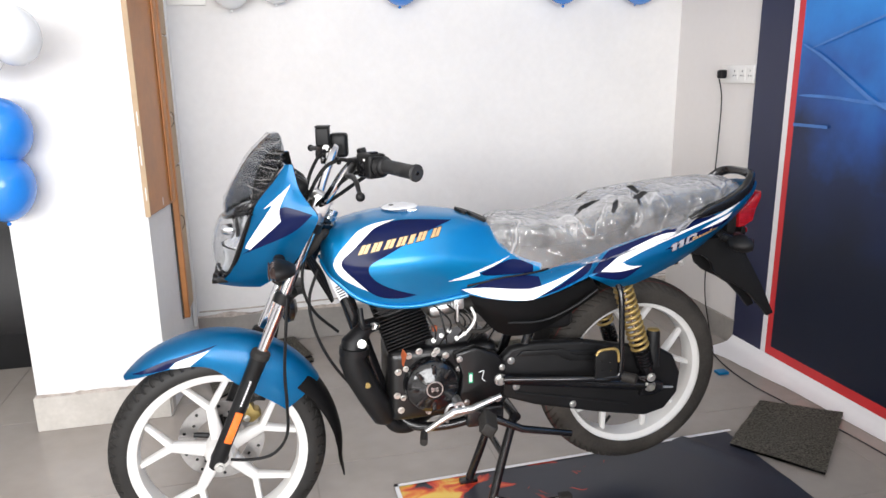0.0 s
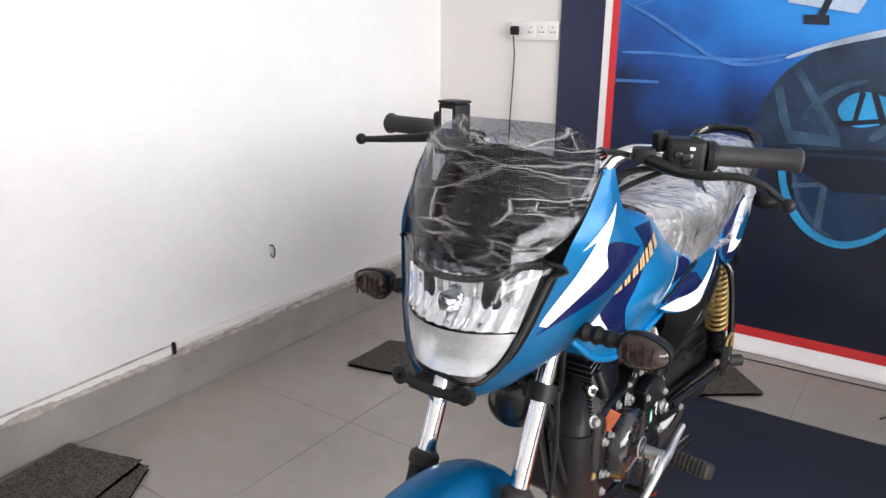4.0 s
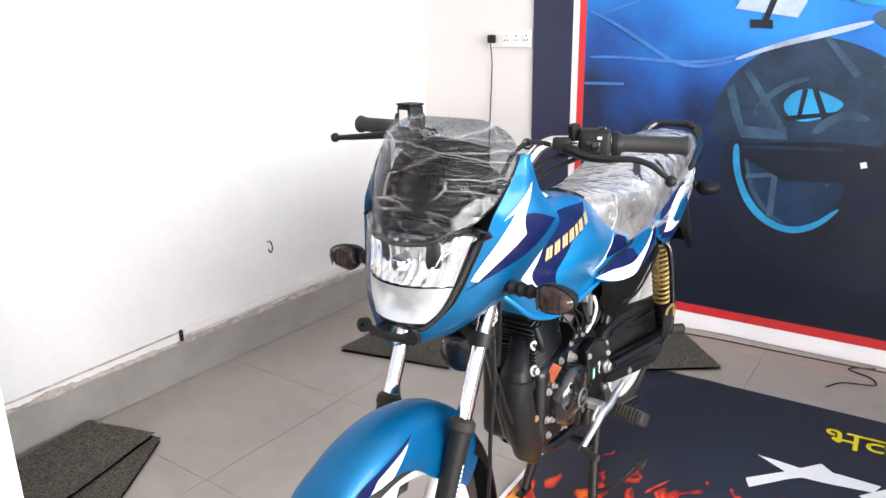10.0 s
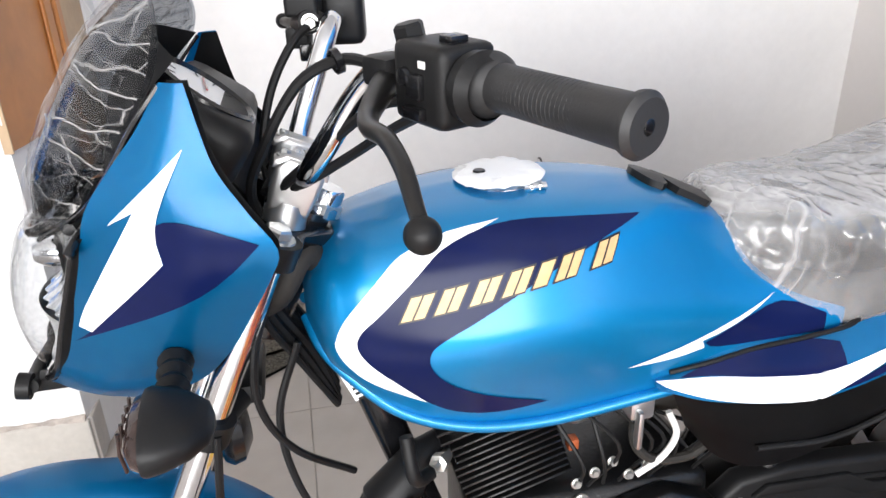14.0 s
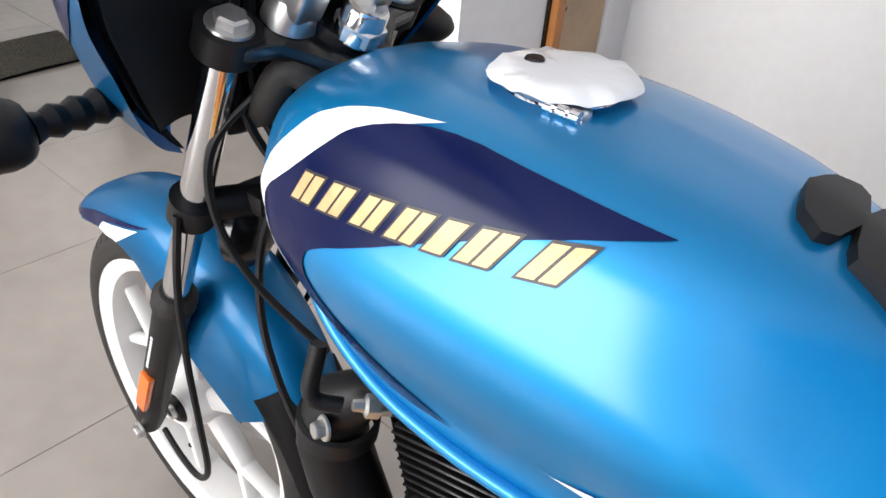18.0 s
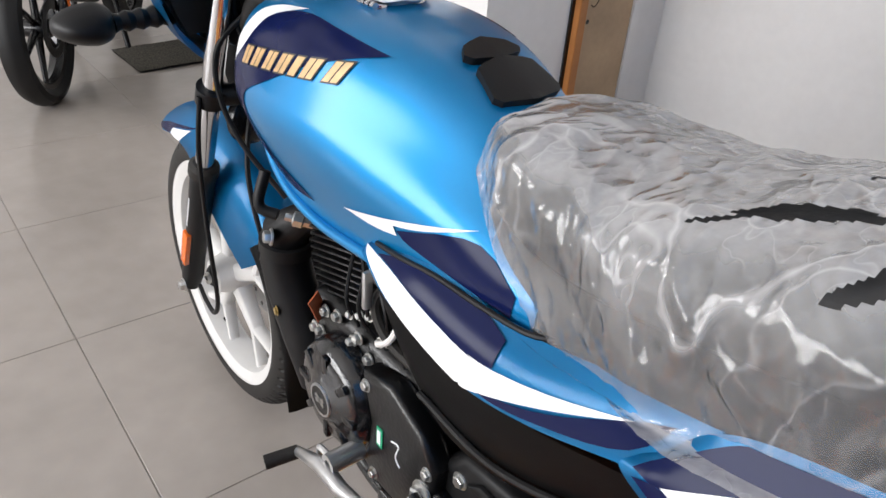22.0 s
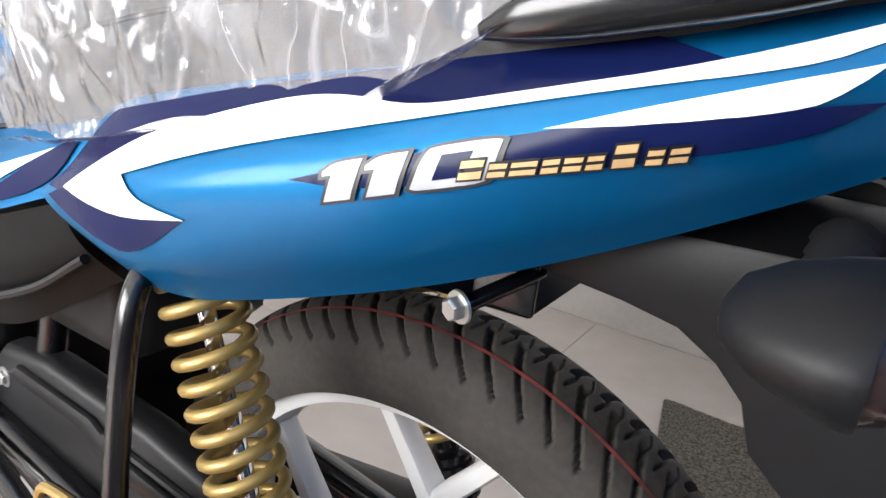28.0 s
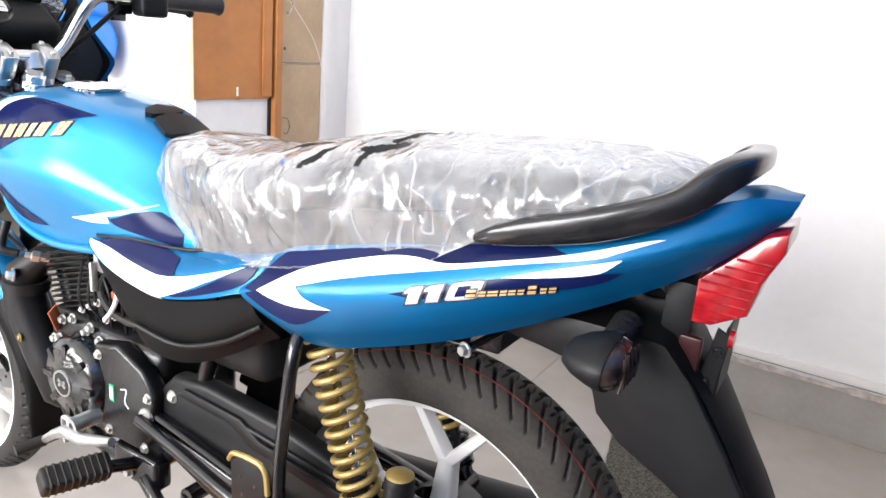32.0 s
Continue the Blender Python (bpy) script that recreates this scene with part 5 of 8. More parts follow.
cyl = part("master_cylinder", tube([(0.352, 0.118, 1.098), (0.346, 0.150, 1.094), (0.342, 0.186, 1.090)], [0.013, 0.015, 0.013], 14), PLASTIC, res)
part("lever_pivot", box(-0.013, 0.013, -0.020, 0.020, -0.012, 0.012, 0.004, 2, Matrix.Translation((0.340, 0.160, 1.078)) @ Matrix.Rotation(radians(-12), 4, "Z")), PLASTIC, res)
part("banjo_bolt", bolt((0.352, 0.116, 1.098), (0, -1, 0), 0.007, 0.012), ZINC, res)
part("brake_switch", box(-0.008, 0.008, -0.014, 0.014, -0.010, 0.010, 0.003, 2, Matrix.Translation((0.346, 0.150, 1.062))), GLOSSB, res)
CABLES = [
    [(0.398, -0.150, 1.088), (0.368, -0.120, 1.092), (0.330, -0.105, 1.072), (0.296, -0.095, 1.020), (0.276, -0.075, 0.965), (0.30, -0.05, 0.90)],
    [(0.420, -0.195, 1.070), (0.392, -0.150, 1.058), (0.352, -0.110, 1.020), (0.318, -0.085, 0.985), (0.290, -0.06, 0.955)],
    [(0.430, -0.205, 1.066), (0.400, -0.150, 1.036), (0.360, -0.105, 1.000), (0.322, -0.080, 0.974), (0.286, -0.05, 0.960)],
    [(0.372, 0.130, 1.10), (0.335, 0.095, 1.085), (0.300, 0.070, 1.03), (0.285, 0.05, 0.96), (0.30, 0.03, 0.90)],
    [(0.368, 0.140, 1.08), (0.345, 0.095, 1.03), (0.322, 0.060, 0.99), (0.290, 0.04, 0.955)],
    [(0.290, -0.075, 0.885), (0.262, -0.118, 0.83), (0.258, -0.122, 0.76), (0.286, -0.105, 0.69), (0.345, -0.07, 0.62)],
    [(0.215, -0.135, 0.745), (0.206, -0.142, 0.66), (0.196, -0.140, 0.55), (0.196, -0.138, 0.46), (0.190, -0.134, 0.365), (0.150, -0.128, 0.312), (0.09, -0.120, 0.300), (0.040, -0.112, 0.303)],
    [(0.240, C + 0.05, 0.77), (0.205, C + 0.10, 0.70), (0.190, C + 0.105, 0.62), (0.170, C + 0.09, 0.55), (0.115, C + 0.07, 0.42)],
    [(0.30, -0.07, 0.80), (0.272, -0.085, 0.72), (0.285, -0.10, 0.63), (0.33, -0.10, 0.53), (0.40, -0.09, 0.44), (0.47, -0.08, 0.40)],
]
for k, c in enumerate(CABLES):
    part("cable", tube(c, 0.0050 if k < 5 else 0.0042, 8, 44), PLASTIC, bike, "black control cable" if k == 0 else "")
part("cable_tie", lathe([(0.009, -0.004), (0.011, -0.003), (0.011, 0.003), (0.009, 0.004)], 14, Matrix.Translation((0.363, -0.118, 1.0905)) @ rot_y_to((1, 0.3, 0.3))), GLOSSB, bike)


# ---- indicators ----
def indicator(at, root, facing, parent):
    """A leaf-shaped turn lamp on a rubber stalk; facing: -1 lights forward, 1 backward."""
    at, root = Vector(at), Vector(root)
    s = math.copysign(1, (at - root).y)

    def ring(x, a, b, n=22):
        """A leaf outline across the lamp: blunt towards the stalk, drawn out to a rounded tip."""
        out = []
        for t in np.linspace(0, 2 * math.pi, n, endpoint=False):
            u = math.copysign(abs(math.cos(t)) ** 0.75, math.cos(t))
            v = math.copysign(abs(math.sin(t)) ** 0.75, math.sin(t))
            out.append(at + Vector((facing * x * 0.92, s * 0.86 * a * (u * 1.12 if u > 0 else u * 0.9), 0.86 * b * v * (1 - 0.34 * max(0, u)))))
        return out
    body = [ring(x, a, b) for x, a, b in ((-0.036, 0.010, 0.006), (-0.032, 0.024, 0.014), (-0.018, 0.036, 0.023), (0.0, 0.043, 0.030), (0.012, 0.045, 0.033), (0.016, 0.044, 0.032))]
    ind = part("indicator", loft(body), PLASTIC, parent, "black turn indicator with a smoked lens")
    face = [ring(x, a, b) for x, a, b in ((0.0162, 0.041, 0.029), (0.024, 0.037, 0.026), (0.030, 0.024, 0.017), (0.032, 0.008, 0.006))]
    lens_ = part("indicator_lens", loft(face), LENS, ind, "smoked lens over an amber bulb")
    for k in range(5):
        y = s * (-0.022 + 0.011 * k)
        part("lens_flute", tube([at + Vector((facing * 0.0285, y, -0.017)), at + Vector((facing * 0.0305, y, 0)), at + Vector((facing * 0.0285, y, 0.017))], 0.0016, 6), LENS, lens_)
    n = 11
    part("stalk", tube([root.lerp(at, t) for t in np.linspace(0, 0.75, n)], [0.0165 - 0.0035 * (k % 2) - 0.0003 * k for k in range(n)], 14), PLASTIC, ind)


indicator((0.206, C - 0.240, 0.856), (0.200, C - 0.118, 0.862), -1, cowl)
indicator((0.200, C + 0.232, 0.858), (0.200, C + 0.118, 0.862), -1, cowl)

# ---- frame ----
frame_part = part("frame", tube([(0.318, C, 0.90), (0.352, C, 0.78), (0.412, C, 0.58), (0.470, C, 0.40), (0.505, C, 0.345)], 0.021, 14, 30), GLOSSB, bike, "black tubular steel frame")
part("head_tube", tube([(0.262, C, 0.80), (0.325, C, 0.935)], 0.028, 18), GLOSSB, frame_part)
part("spine_tube", tube([(0.33, C, 0.84), (0.60, C, 0.80), (0.80, C, 0.75), (0.98, C, 0.72)], 0.022, 12, 20), GLOSSB, frame_part)
for s in (-1, 1):
    part("seat_rail", tube([(0.74, C + s * 0.07, 0.74), (1.0, C + s * 0.085, 0.76), (1.25, C + s * 0.085, 0.83), (1.48, C + s * 0.06, 0.90)], 0.013, 10, 20), GLOSSB, frame_part)
    part("cradle_tube", tube([(0.50, C + s * 0.02, 0.345), (0.56, C + s * 0.06, 0.315), (0.70, C + s * 0.075, 0.325), (0.82, C + s * 0.07, 0.40), (0.90, C + s * 0.07, 0.62), (0.94, C + s * 0.075, 0.76)], 0.014, 10, 30), GLOSSB, frame_part)
part("paper_tag", box(-0.013, 0.013, -0.001, 0.001, -0.032, 0.032, 0.0, 1, Matrix.Translation((0.355, C - 0.024, 0.735)) @ Matrix.Rotation(radians(-22), 4, "Y")), WHITE, frame_part, "white barcode sticker")
for k in range(6):
    part("tag_bar", box(-0.009, 0.009, -0.0003, 0.0003, -0.002, 0.0015, 0, 1, Matrix.Translation((0.3525 + 0.0028 * k, C - 0.0254, 0.742 - 0.007 * k)) @ Matrix.Rotation(radians(-22), 4, "Y")), GLOSSB, frame_part)
horn = part("horn", lathe([(0, 0.012), (0.018, 0.014), (0.036, 0.008), (0.042, 0), (0.040, -0.012), (0.022, -0.024), (0, -0.026)], 36, Matrix.Translation((0.212, C - 0.035, 0.700)) @ rot_y_to((-1, -0.25, 0))), GLOSSB, bike, "round black horn")

# wiring bundle round the steering head
loom = part("wiring_loom", tube([(0.235, C - 0.02, 0.83), (0.285, C - 0.055, 0.86), (0.315, C - 0.05, 0.90), (0.335, C - 0.02, 0.87), (0.345, C, 0.82)], 0.014, 10, 30), RUBBER, bike, "black wiring bundle round the steering head")
for k in range(10):
    y = C - 0.062 + 0.0135 * k
    part("wire", tube([(0.245, y * 0.8, 0.955 - 0.01 * (k % 3)), (0.268 + 0.004 * (k % 2), y * 1.1, 0.90), (0.272, y, 0.84 + 0.008 * (k % 4)), (0.300 + 0.006 * (k % 3), y * 0.7, 0.77), (0.335, C + (y - C) * 0.4, 0.70)], 0.0042 + 0.001 * (k % 3), 7, 26), PLASTIC, loom)

# ---- engine ----
EM = Matrix.Translation((0.535, C, 0.585)) @ Matrix.Rotation(radians(-17), 4, "Y")
crank = part("engine", box(0.475, 0.790, C - 0.085, C + 0.085, 0.345, 0.560, 0.030, 4), ENGINE, bike, "black air-cooled single-cylinder engine")
part("cylinder", box(-0.045, 0.045, -0.048, 0.048, -0.04, 0.10, 0.008, 2, EM), ENGINE, crank)
for k in range(11):
    z = -0.020 + 0.0098 * k
    w = 0.066 if k < 8 else 0.060
    part("cooling_fin", box(-w, w, -0.070, 0.070, z, z + 0.0036, 0.0014, 1, EM), ENGINE, crank)
hd = part("cylinder_head", box(-0.058, 0.060, -0.066, 0.066, 0.088, 0.142, 0.012, 3, EM), ENGINE, crank)
for k in range(3):
    part("head_fin", box(-0.068, 0.066, -0.074, 0.074, 0.094 + 0.014 * k, 0.098 + 0.014 * k, 0.0014, 1, EM), ENGINE, hd)
part("spark_plug", lathe([(0, 0.040), (0.005, 0.040), (0.006, 0.030), (0.011, 0.028), (0.011, 0.016), (0.008, 0.014), (0.008, 0)], 6, Matrix.Translation((0.452, C - 0.058, 0.632)) @ rot_y_to((-0.55, -0.8, 0.25))), ZINC, hd)
part("plug_cap", tube([(0.425, C - 0.098, 0.644), (0.405, C - 0.115, 0.655), (0.40, C - 0.10, 0.70)], 0.008, 10, 14), PLASTIC, hd)
cm = Matrix.Translation((0.592, C - 0.085, 0.458)) @ rot_y_to((0, -1, 0))
cov = part("magneto_cover", lathe([(0, 0.046), (0.030, 0.046), (0.034, 0.043), (0.058, 0.040), (0.072, 0.032), (0.078, 0.018), (0.080, 0)], 48, cm), COVER, crank, "round gloss black engine cover in clear film")
part("cover_badge", lathe([(0, 0.0485), (0.020, 0.0485), (0.0215, 0.047), (0.0215, 0.044)], 36, cm), ENGINE, cov)
part("badge_ring", lathe([(0.0205, 0.0490), (0.0235, 0.0490), (0.0240, 0.0465)], 36, cm), ALLOY, cov)
for a in (-0.5, 0.5):
    part("badge_mark", box(-0.003, 0.003, 0.0485, 0.0495, -0.011, 0.011, 0, 1, cm @ Matrix.Rotation(a, 4, "Y")), ALLOY, cov)
for k in range(8):
    a = 2 * math.pi * k / 8
    part("cover_rib", box(-0.006, 0.006, 0.028, 0.0425, 0.040, 0.068, 0.003, 2, cm @ Matrix.Rotation(a, 4, "Y")), GLOSSB, cov)
for k in range(6):
    a = 2 * math.pi * (k + 0.4) / 6
    part("cover_bolt", bolt((0.592 + 0.088 * math.cos(a), C - 0.088, 0.458 + 0.086 * math.sin(a)), (0, -1, 0), 0.006, 0.010), ZINC, cov)
sc = part("sprocket_cover", slab([(0.655, 0.545), (0.715, 0.560), (0.775, 0.535), (0.805, 0.500), (0.800, 0.420), (0.760, 0.385), (0.690, 0.385), (0.660, 0.400), (0.672, 0.440), (0.676, 0.480)], C - 0.112, C - 0.080, 0.008, 3), ENGINE, crank)
part("green_sticker", box(0.694, 0.706, C - 0.1135, C - 0.112, 0.456, 0.486, 0, 1), GREEN, sc, "small green sticker")
part("sticker_window", box(0.696, 0.703, C - 0.1142, C - 0.1135, 0.460, 0.482, 0, 1), WHITE, sc)
part("white_mark", tube([(0.724, C - 0.1125, 0.485), (0.738, C - 0.1125, 0.488), (0.733, C - 0.1125, 0.466), (0.742, C - 0.1125, 0.456)], 0.0012, 5, 14), WHITE, sc)
for p in ((0.668, 0.530), (0.792, 0.492), (0.688, 0.398), (0.780, 0.398)):
    part("case_bolt", bolt((p[0], C - 0.112, p[1]), (0, -1, 0), 0.0065, 0.006), ZINC, sc)
for p in ((0.53, 0.545), (0.56, 0.555), (0.61, 0.552), (0.635, 0.535), (0.50, 0.50), (0.495, 0.43), (0.505, 0.385)):
    part("crankcase_bolt", bolt((p[0], C - 0.086, p[1]), (0, -1, 0), 0.007, 0.008), ZINC, crank)
part("orange_tag", box(-0.001, 0.001, -0.011, 0.011, -0.023, 0.023, 0, 1, Matrix.Translation((0.514, C - 0.090, 0.543)) @ Matrix.Rotation(radians(22), 4, "Z") @ Matrix.Rotation(radians(24), 4, "X")), COPPER, crank, "orange paper tag")
# inlet, hoses and wiring behind the cylinder
part("throttle_body", lathe([(0, 0.05), (0.022, 0.05), (0.026, 0.04), (0.026, -0.03), (0.020, -0.04), (0, -0.04)], 20, Matrix.Translation((0.640, C - 0.03, 0.660)) @ rot_y_to((1, 0, 0.2))), ALLOY, crank)
part("inlet_rubber", tube([(0.58, C - 0.01, 0.655), (0.62, C - 0.02, 0.658)], 0.024, 14), RUBBER, crank)
part("air_hose", tube([(0.68, C - 0.03, 0.665), (0.74, C - 0.05, 0.67), (0.80, C - 0.05, 0.70)], 0.027, 14, 14), RUBBER, crank)
part("fuel_tap", box(0.655, 0.685, C - 0.105, C - 0.070, 0.672, 0.706, 0.006), ALLOY, crank, "alloy fuel tap")
part("tap_lever", box(0.660, 0.667, C - 0.116, C - 0.104, 0.640, 0.690, 0.003), ALLOY, crank)
part("fuel_hose", tube([(0.67, C - 0.088, 0.672), (0.665, C - 0.10, 0.64), (0.69, C - 0.10, 0.61), (0.74, C - 0.095, 0.60), (0.775, C - 0.09, 0.615)], 0.006, 8, 24), RUBBER, crank)
part("clear_hose", tube([(0.705, C - 0.10, 0.675), (0.715, C - 0.105, 0.645), (0.70, C - 0.105, 0.615), (0.672, C - 0.10, 0.59)], 0.004, 8, 20), SOCKET, crank)
part("orange_connector", box(0.608, 0.622, C - 0.045, C - 0.030, 0.592, 0.608, 0.003), COPPER, crank, "orange plastic connector")
rng = random.Random(4)
for k in range(9):
    a = (0.58 + 0.02 * k, C - 0.07 - 0.02 * rng.random(), 0.66 + 0.03 * rng.random())
    b = (a[0] + 0.06 * rng.random(), C - 0.10, 0.61 + 0.03 * rng.random())
    c = (a[0] + 0.02, C - 0.08, 0.56 + 0.03 * rng.random())
    part("wire", tube([a, b, c], 0.0025, 6, 14), PLASTIC, crank)
for k in range(5):
    part("hose_clip", bolt((0.60 + 0.022 * k, C - 0.092, 0.585 + 0.012 * (k % 3)), (0, -1, 0.2), 0.005, 0.006), ZINC, crank)
# exhaust
ex = part("exhaust", tube([(0.470, C - 0.02, 0.628), (0.420, C - 0.05, 0.628), (0.382, C - 0.066, 0.590), (0.378, C - 0.068, 0.545), (0.392, C - 0.066, 0.500), (0.425, C - 0.062, 0.430), (0.462, C - 0.056, 0.362), (0.474, C - 0.054, 0.345)], [0.018, 0.022, 0.034, 0.037, 0.038, 0.036, 0.035, 0.020], 24, 0), PLASTIC, bike, "matt black catalytic exhaust pipe")
part("down_pipe", tube([(0.470, C - 0.054, 0.350), (0.495, C - 0.05, 0.318), (0.545, C - 0.03, 0.305), (0.62, C + 0.06, 0.295), (0.72, C + 0.11, 0.30), (0.86, C + 0.125, 0.32)], 0.017, 14, 40), PLASTIC, ex)
part("silencer", tube([(0.84, C + 0.125, 0.315), (0.90, C + 0.128, 0.325), (0.98, C + 0.130, 0.335), (1.38, C + 0.140, 0.385), (1.42, C + 0.141, 0.390)], [0.018, 0.040, 0.045, 0.045, 0.034], 24), PLASTIC, ex)
part("heat_shield_bolt", bolt((0.412, C - 0.102, 0.478), (-0.2, -1, 0), 0.006, 0.004), SPRING, ex)
part("pipe_clamp", lathe([(0.036, -0.012), (0.041, -0.010), (0.041, 0.010), (0.036, 0.012)], 24, Matrix.Translation((0.384, C - 0.066, 0.570)) @ rot_y_to((0.1, 0, 1))), PLASTIC, ex)
part("exhaust_bolt", bolt((0.402, C - 0.098, 0.598), (-0.3, -1, 0.2), 0.009, 0.012), ZINC, ex)

# shaded gap between tank and side panels, added as a black tube
for s in (-1, 1):
    part("panel_gap_shade", tube([(0.690, C + s * 0.1165, 0.7415), (0.735, C + s * 0.120, 0.749), (0.79, C + s * 0.1185, 0.757), (0.85, C + s * 0.1195, 0.762), (0.905, C + s * 0.118, 0.768), (0.93, C + s * 0.108, 0.772)], 0.0028, 8, 30), PLASTIC, bike)

# ---- side panels ----
def half_patch(rows, s, *a, **k):
    return patch([[(x, C + s * w, z) for x, w, z in r] for r in rows], *a, **k)


for s in (-1, 1):
    up = half_patch([
        [(0.676, 0.100, 0.738), (0.76, 0.108, 0.765), (0.88, 0.114, 0.762), (0.985, 0.116, 0.786), (1.090, 0.112, 0.818)],
        [(0.672, 0.118, 0.731), (0.76, 0.130, 0.738), (0.87, 0.136, 0.733), (0.965, 0.137, 0.754), (1.060, 0.129, 0.782)],
        [(0.676, 0.126, 0.726), (0.74, 0.138, 0.708), (0.85, 0.144, 0.694), (0.94, 0.145, 0.712), (1.030, 0.140, 0.744)]], s, 0.003, "side_panel", PAINT, bike, "blue side panel with white and navy graphics", 24, 50)
    decal("white_stripe", [(0.674, 0.732), (0.738, 0.737), (0.80, 0.729), (0.868, 0.7235), (0.94, 0.744), (1.026, 0.776), (0.935, 0.726), (0.882, 0.700), (0.862, 0.693), (0.80, 0.698), (0.742, 0.709), (0.69, 0.725)], up, WHITE, up, s)
    decal("navy_panel", [(0.70, 0.735), (0.738, 0.7375), (0.80, 0.7295), (0.868, 0.7235), (0.894, 0.732), (0.892, 0.753), (0.84, 0.760), (0.789, 0.759), (0.742, 0.750)], up, NAVY, up, s)
    decal("navy_panel", [(0.886, 0.703), (0.95, 0.729), (1.024, 0.776), (1.052, 0.789), (1.032, 0.752), (0.94, 0.716), (0.90, 0.704)], up, NAVY, up, s)
    blk = half_patch([
        [(0.690, 0.124, 0.724), (0.75, 0.134, 0.703), (0.85, 0.140, 0.690), (0.94, 0.142, 0.708), (1.040, 0.143, 0.742)],
        [(0.705, 0.122, 0.690), (0.765, 0.132, 0.655), (0.850, 0.138, 0.640), (0.945, 0.139, 0.658), (1.060, 0.138, 0.715)],
        [(0.722, 0.108, 0.658), (0.772, 0.114, 0.604), (0.835, 0.118, 0.584), (0.930, 0.118, 0.605), (1.078, 0.120, 0.690)]], s, 0.003, "lower_side_panel", PLASTIC, bike, "matt black lower side panel", 30, 50)
    part("panel_ridge", tube([(0.80, C + s * 0.137, 0.632), (0.90, C + s * 0.139, 0.630), (0.99, C + s * 0.139, 0.662), (1.062, C + s * 0.138, 0.706)], 0.004, 8, 30), PLASTIC, blk)
    # tail panel
    tail = half_patch([
        [(1.048, 0.128, 0.770), (1.092, 0.126, 0.816), (1.21, 0.122, 0.848), (1.353, 0.108, 0.883), (1.506, 0.080, 0.930), (1.585, 0.054, 0.964), (1.632, 0.020, 0.966)],
        [(1.036, 0.138, 0.758), (1.095, 0.140, 0.790), (1.21, 0.136, 0.822), (1.353, 0.121, 0.862), (1.509, 0.090, 0.916), (1.59, 0.059, 0.950), (1.630, 0.024, 0.961)],
        [(1.030, 0.146, 0.748), (1.100, 0.152, 0.764), (1.21, 0.150, 0.792), (1.353, 0.132, 0.832), (1.509, 0.096, 0.894), (1.59, 0.062, 0.936), (1.629, 0.026, 0.956)],
        [(1.060, 0.146, 0.733), (1.115, 0.150, 0.730), (1.20, 0.147, 0.748), (1.345, 0.128, 0.795), (1.490, 0.090, 0.862), (1.58, 0.060, 0.915), (1.627, 0.026, 0.950)],
        [(1.105, 0.132, 0.708), (1.135, 0.134, 0.706), (1.20, 0.132, 0.718), (1.338, 0.112, 0.766), (1.470, 0.078, 0.830), (1.565, 0.053, 0.890), (1.624, 0.024, 0.945)]], s, 0.003, "tail_panel", PAINT, bike, "blue tail panel with white stripes, number and gold lettering", 40, 80)
    TW = [(1.064, 0.760), (1.122, 0.799), (1.160, 0.816), (1.220, 0.837), (1.255, 0.847), (1.285, 0.851), (1.318, 0.851), (1.364, 0.864), (1.445, 0.887), (1.518, 0.916), (1.532, 0.919), (1.496, 0.901), (1.474, 0.889), (1.409, 0.872), (1.337, 0.851), (1.202, 0.811), (1.128, 0.782), (1.146, 0.771), (1.188, 0.769), (1.124, 0.755)]
    decal("white_stripe", TW, tail, WHITE, tail, s)
    decal("white_stripe", [(1.383, 0.8525), (1.418, 0.866), (1.448, 0.8765), (1.498, 0.894), (1.486, 0.882), (1.474, 0.874), (1.42, 0.860)], tail, WHITE, tail, s)
    crest = [(x, z - 0.0035) for x, z in spline([(1.092, 0.816), (1.21, 0.848), (1.353, 0.883), (1.506, 0.930)], 30) if x < 1.415]
    decal("navy_panel", [(1.040, 0.755), (1.060, 0.777)] + crest + [(1.445, 0.8885), (1.364, 0.862), (1.318, 0.848), (1.285, 0.848), (1.22, 0.833), (1.122, 0.795), (1.066, 0.757)], tail, NAVY, tail, s, 0.0011)
    decal("navy_panel", [(1.042, 0.750), (1.068, 0.762), (1.124, 0.757), (1.189, 0.770), (1.137, 0.732), (1.10, 0.735)], tail, NAVY, tail, s, 0.0011)
    decal("navy_panel", [(1.259, 0.807), (1.279, 0.8145), (1.366, 0.847), (1.42, 0.862), (1.478, 0.876), (1.500, 0.881), (1.482, 0.866), (1.445, 0.852), (1.371, 0.830), (1.30, 0.810)], tail, NAVY, tail, s, 0.0011)
    if s > 0:
        continue
    o = lambda u, v: (1.281 + u * 0.086 + v * 0.001, 0.8005 + u * 0.0275 + v * 0.0185)
    def glyph(outer, mat_, lift, name, grow=0.0):
        decal(name, [o(u, v) for u, v in outer], tail, mat_, tail, s, lift, 0.005)
    for u in (0.0, 0.27):
        glyph([(u - 0.01, -0.08), (u + 0.21, -0.08), (u + 0.25, 1.08), (u + 0.03, 1.08), (u - 0.05, 0.84), (u - 0.04, 0.60), (u + 0.015, 0.60)], BLACK_EDGE, 0.0019, "digit_edge")
        glyph([(u + 0.015, 0.0), (u + 0.185, 0.0), (u + 0.222, 1.0), (u + 0.045, 1.0), (u - 0.02, 0.80), (u - 0.015, 0.69), (u + 0.045, 0.69)], SILVER, 0.0023, "digit")
    glyph([(0.56, -0.08), (0.92, -0.08), (1.0, 0.04), (1.03, 0.98), (0.96, 1.10), (0.64, 1.10), (0.56, 0.98), (0.51, 0.04)], BLACK_EDGE, 0.0019, "digit_edge")
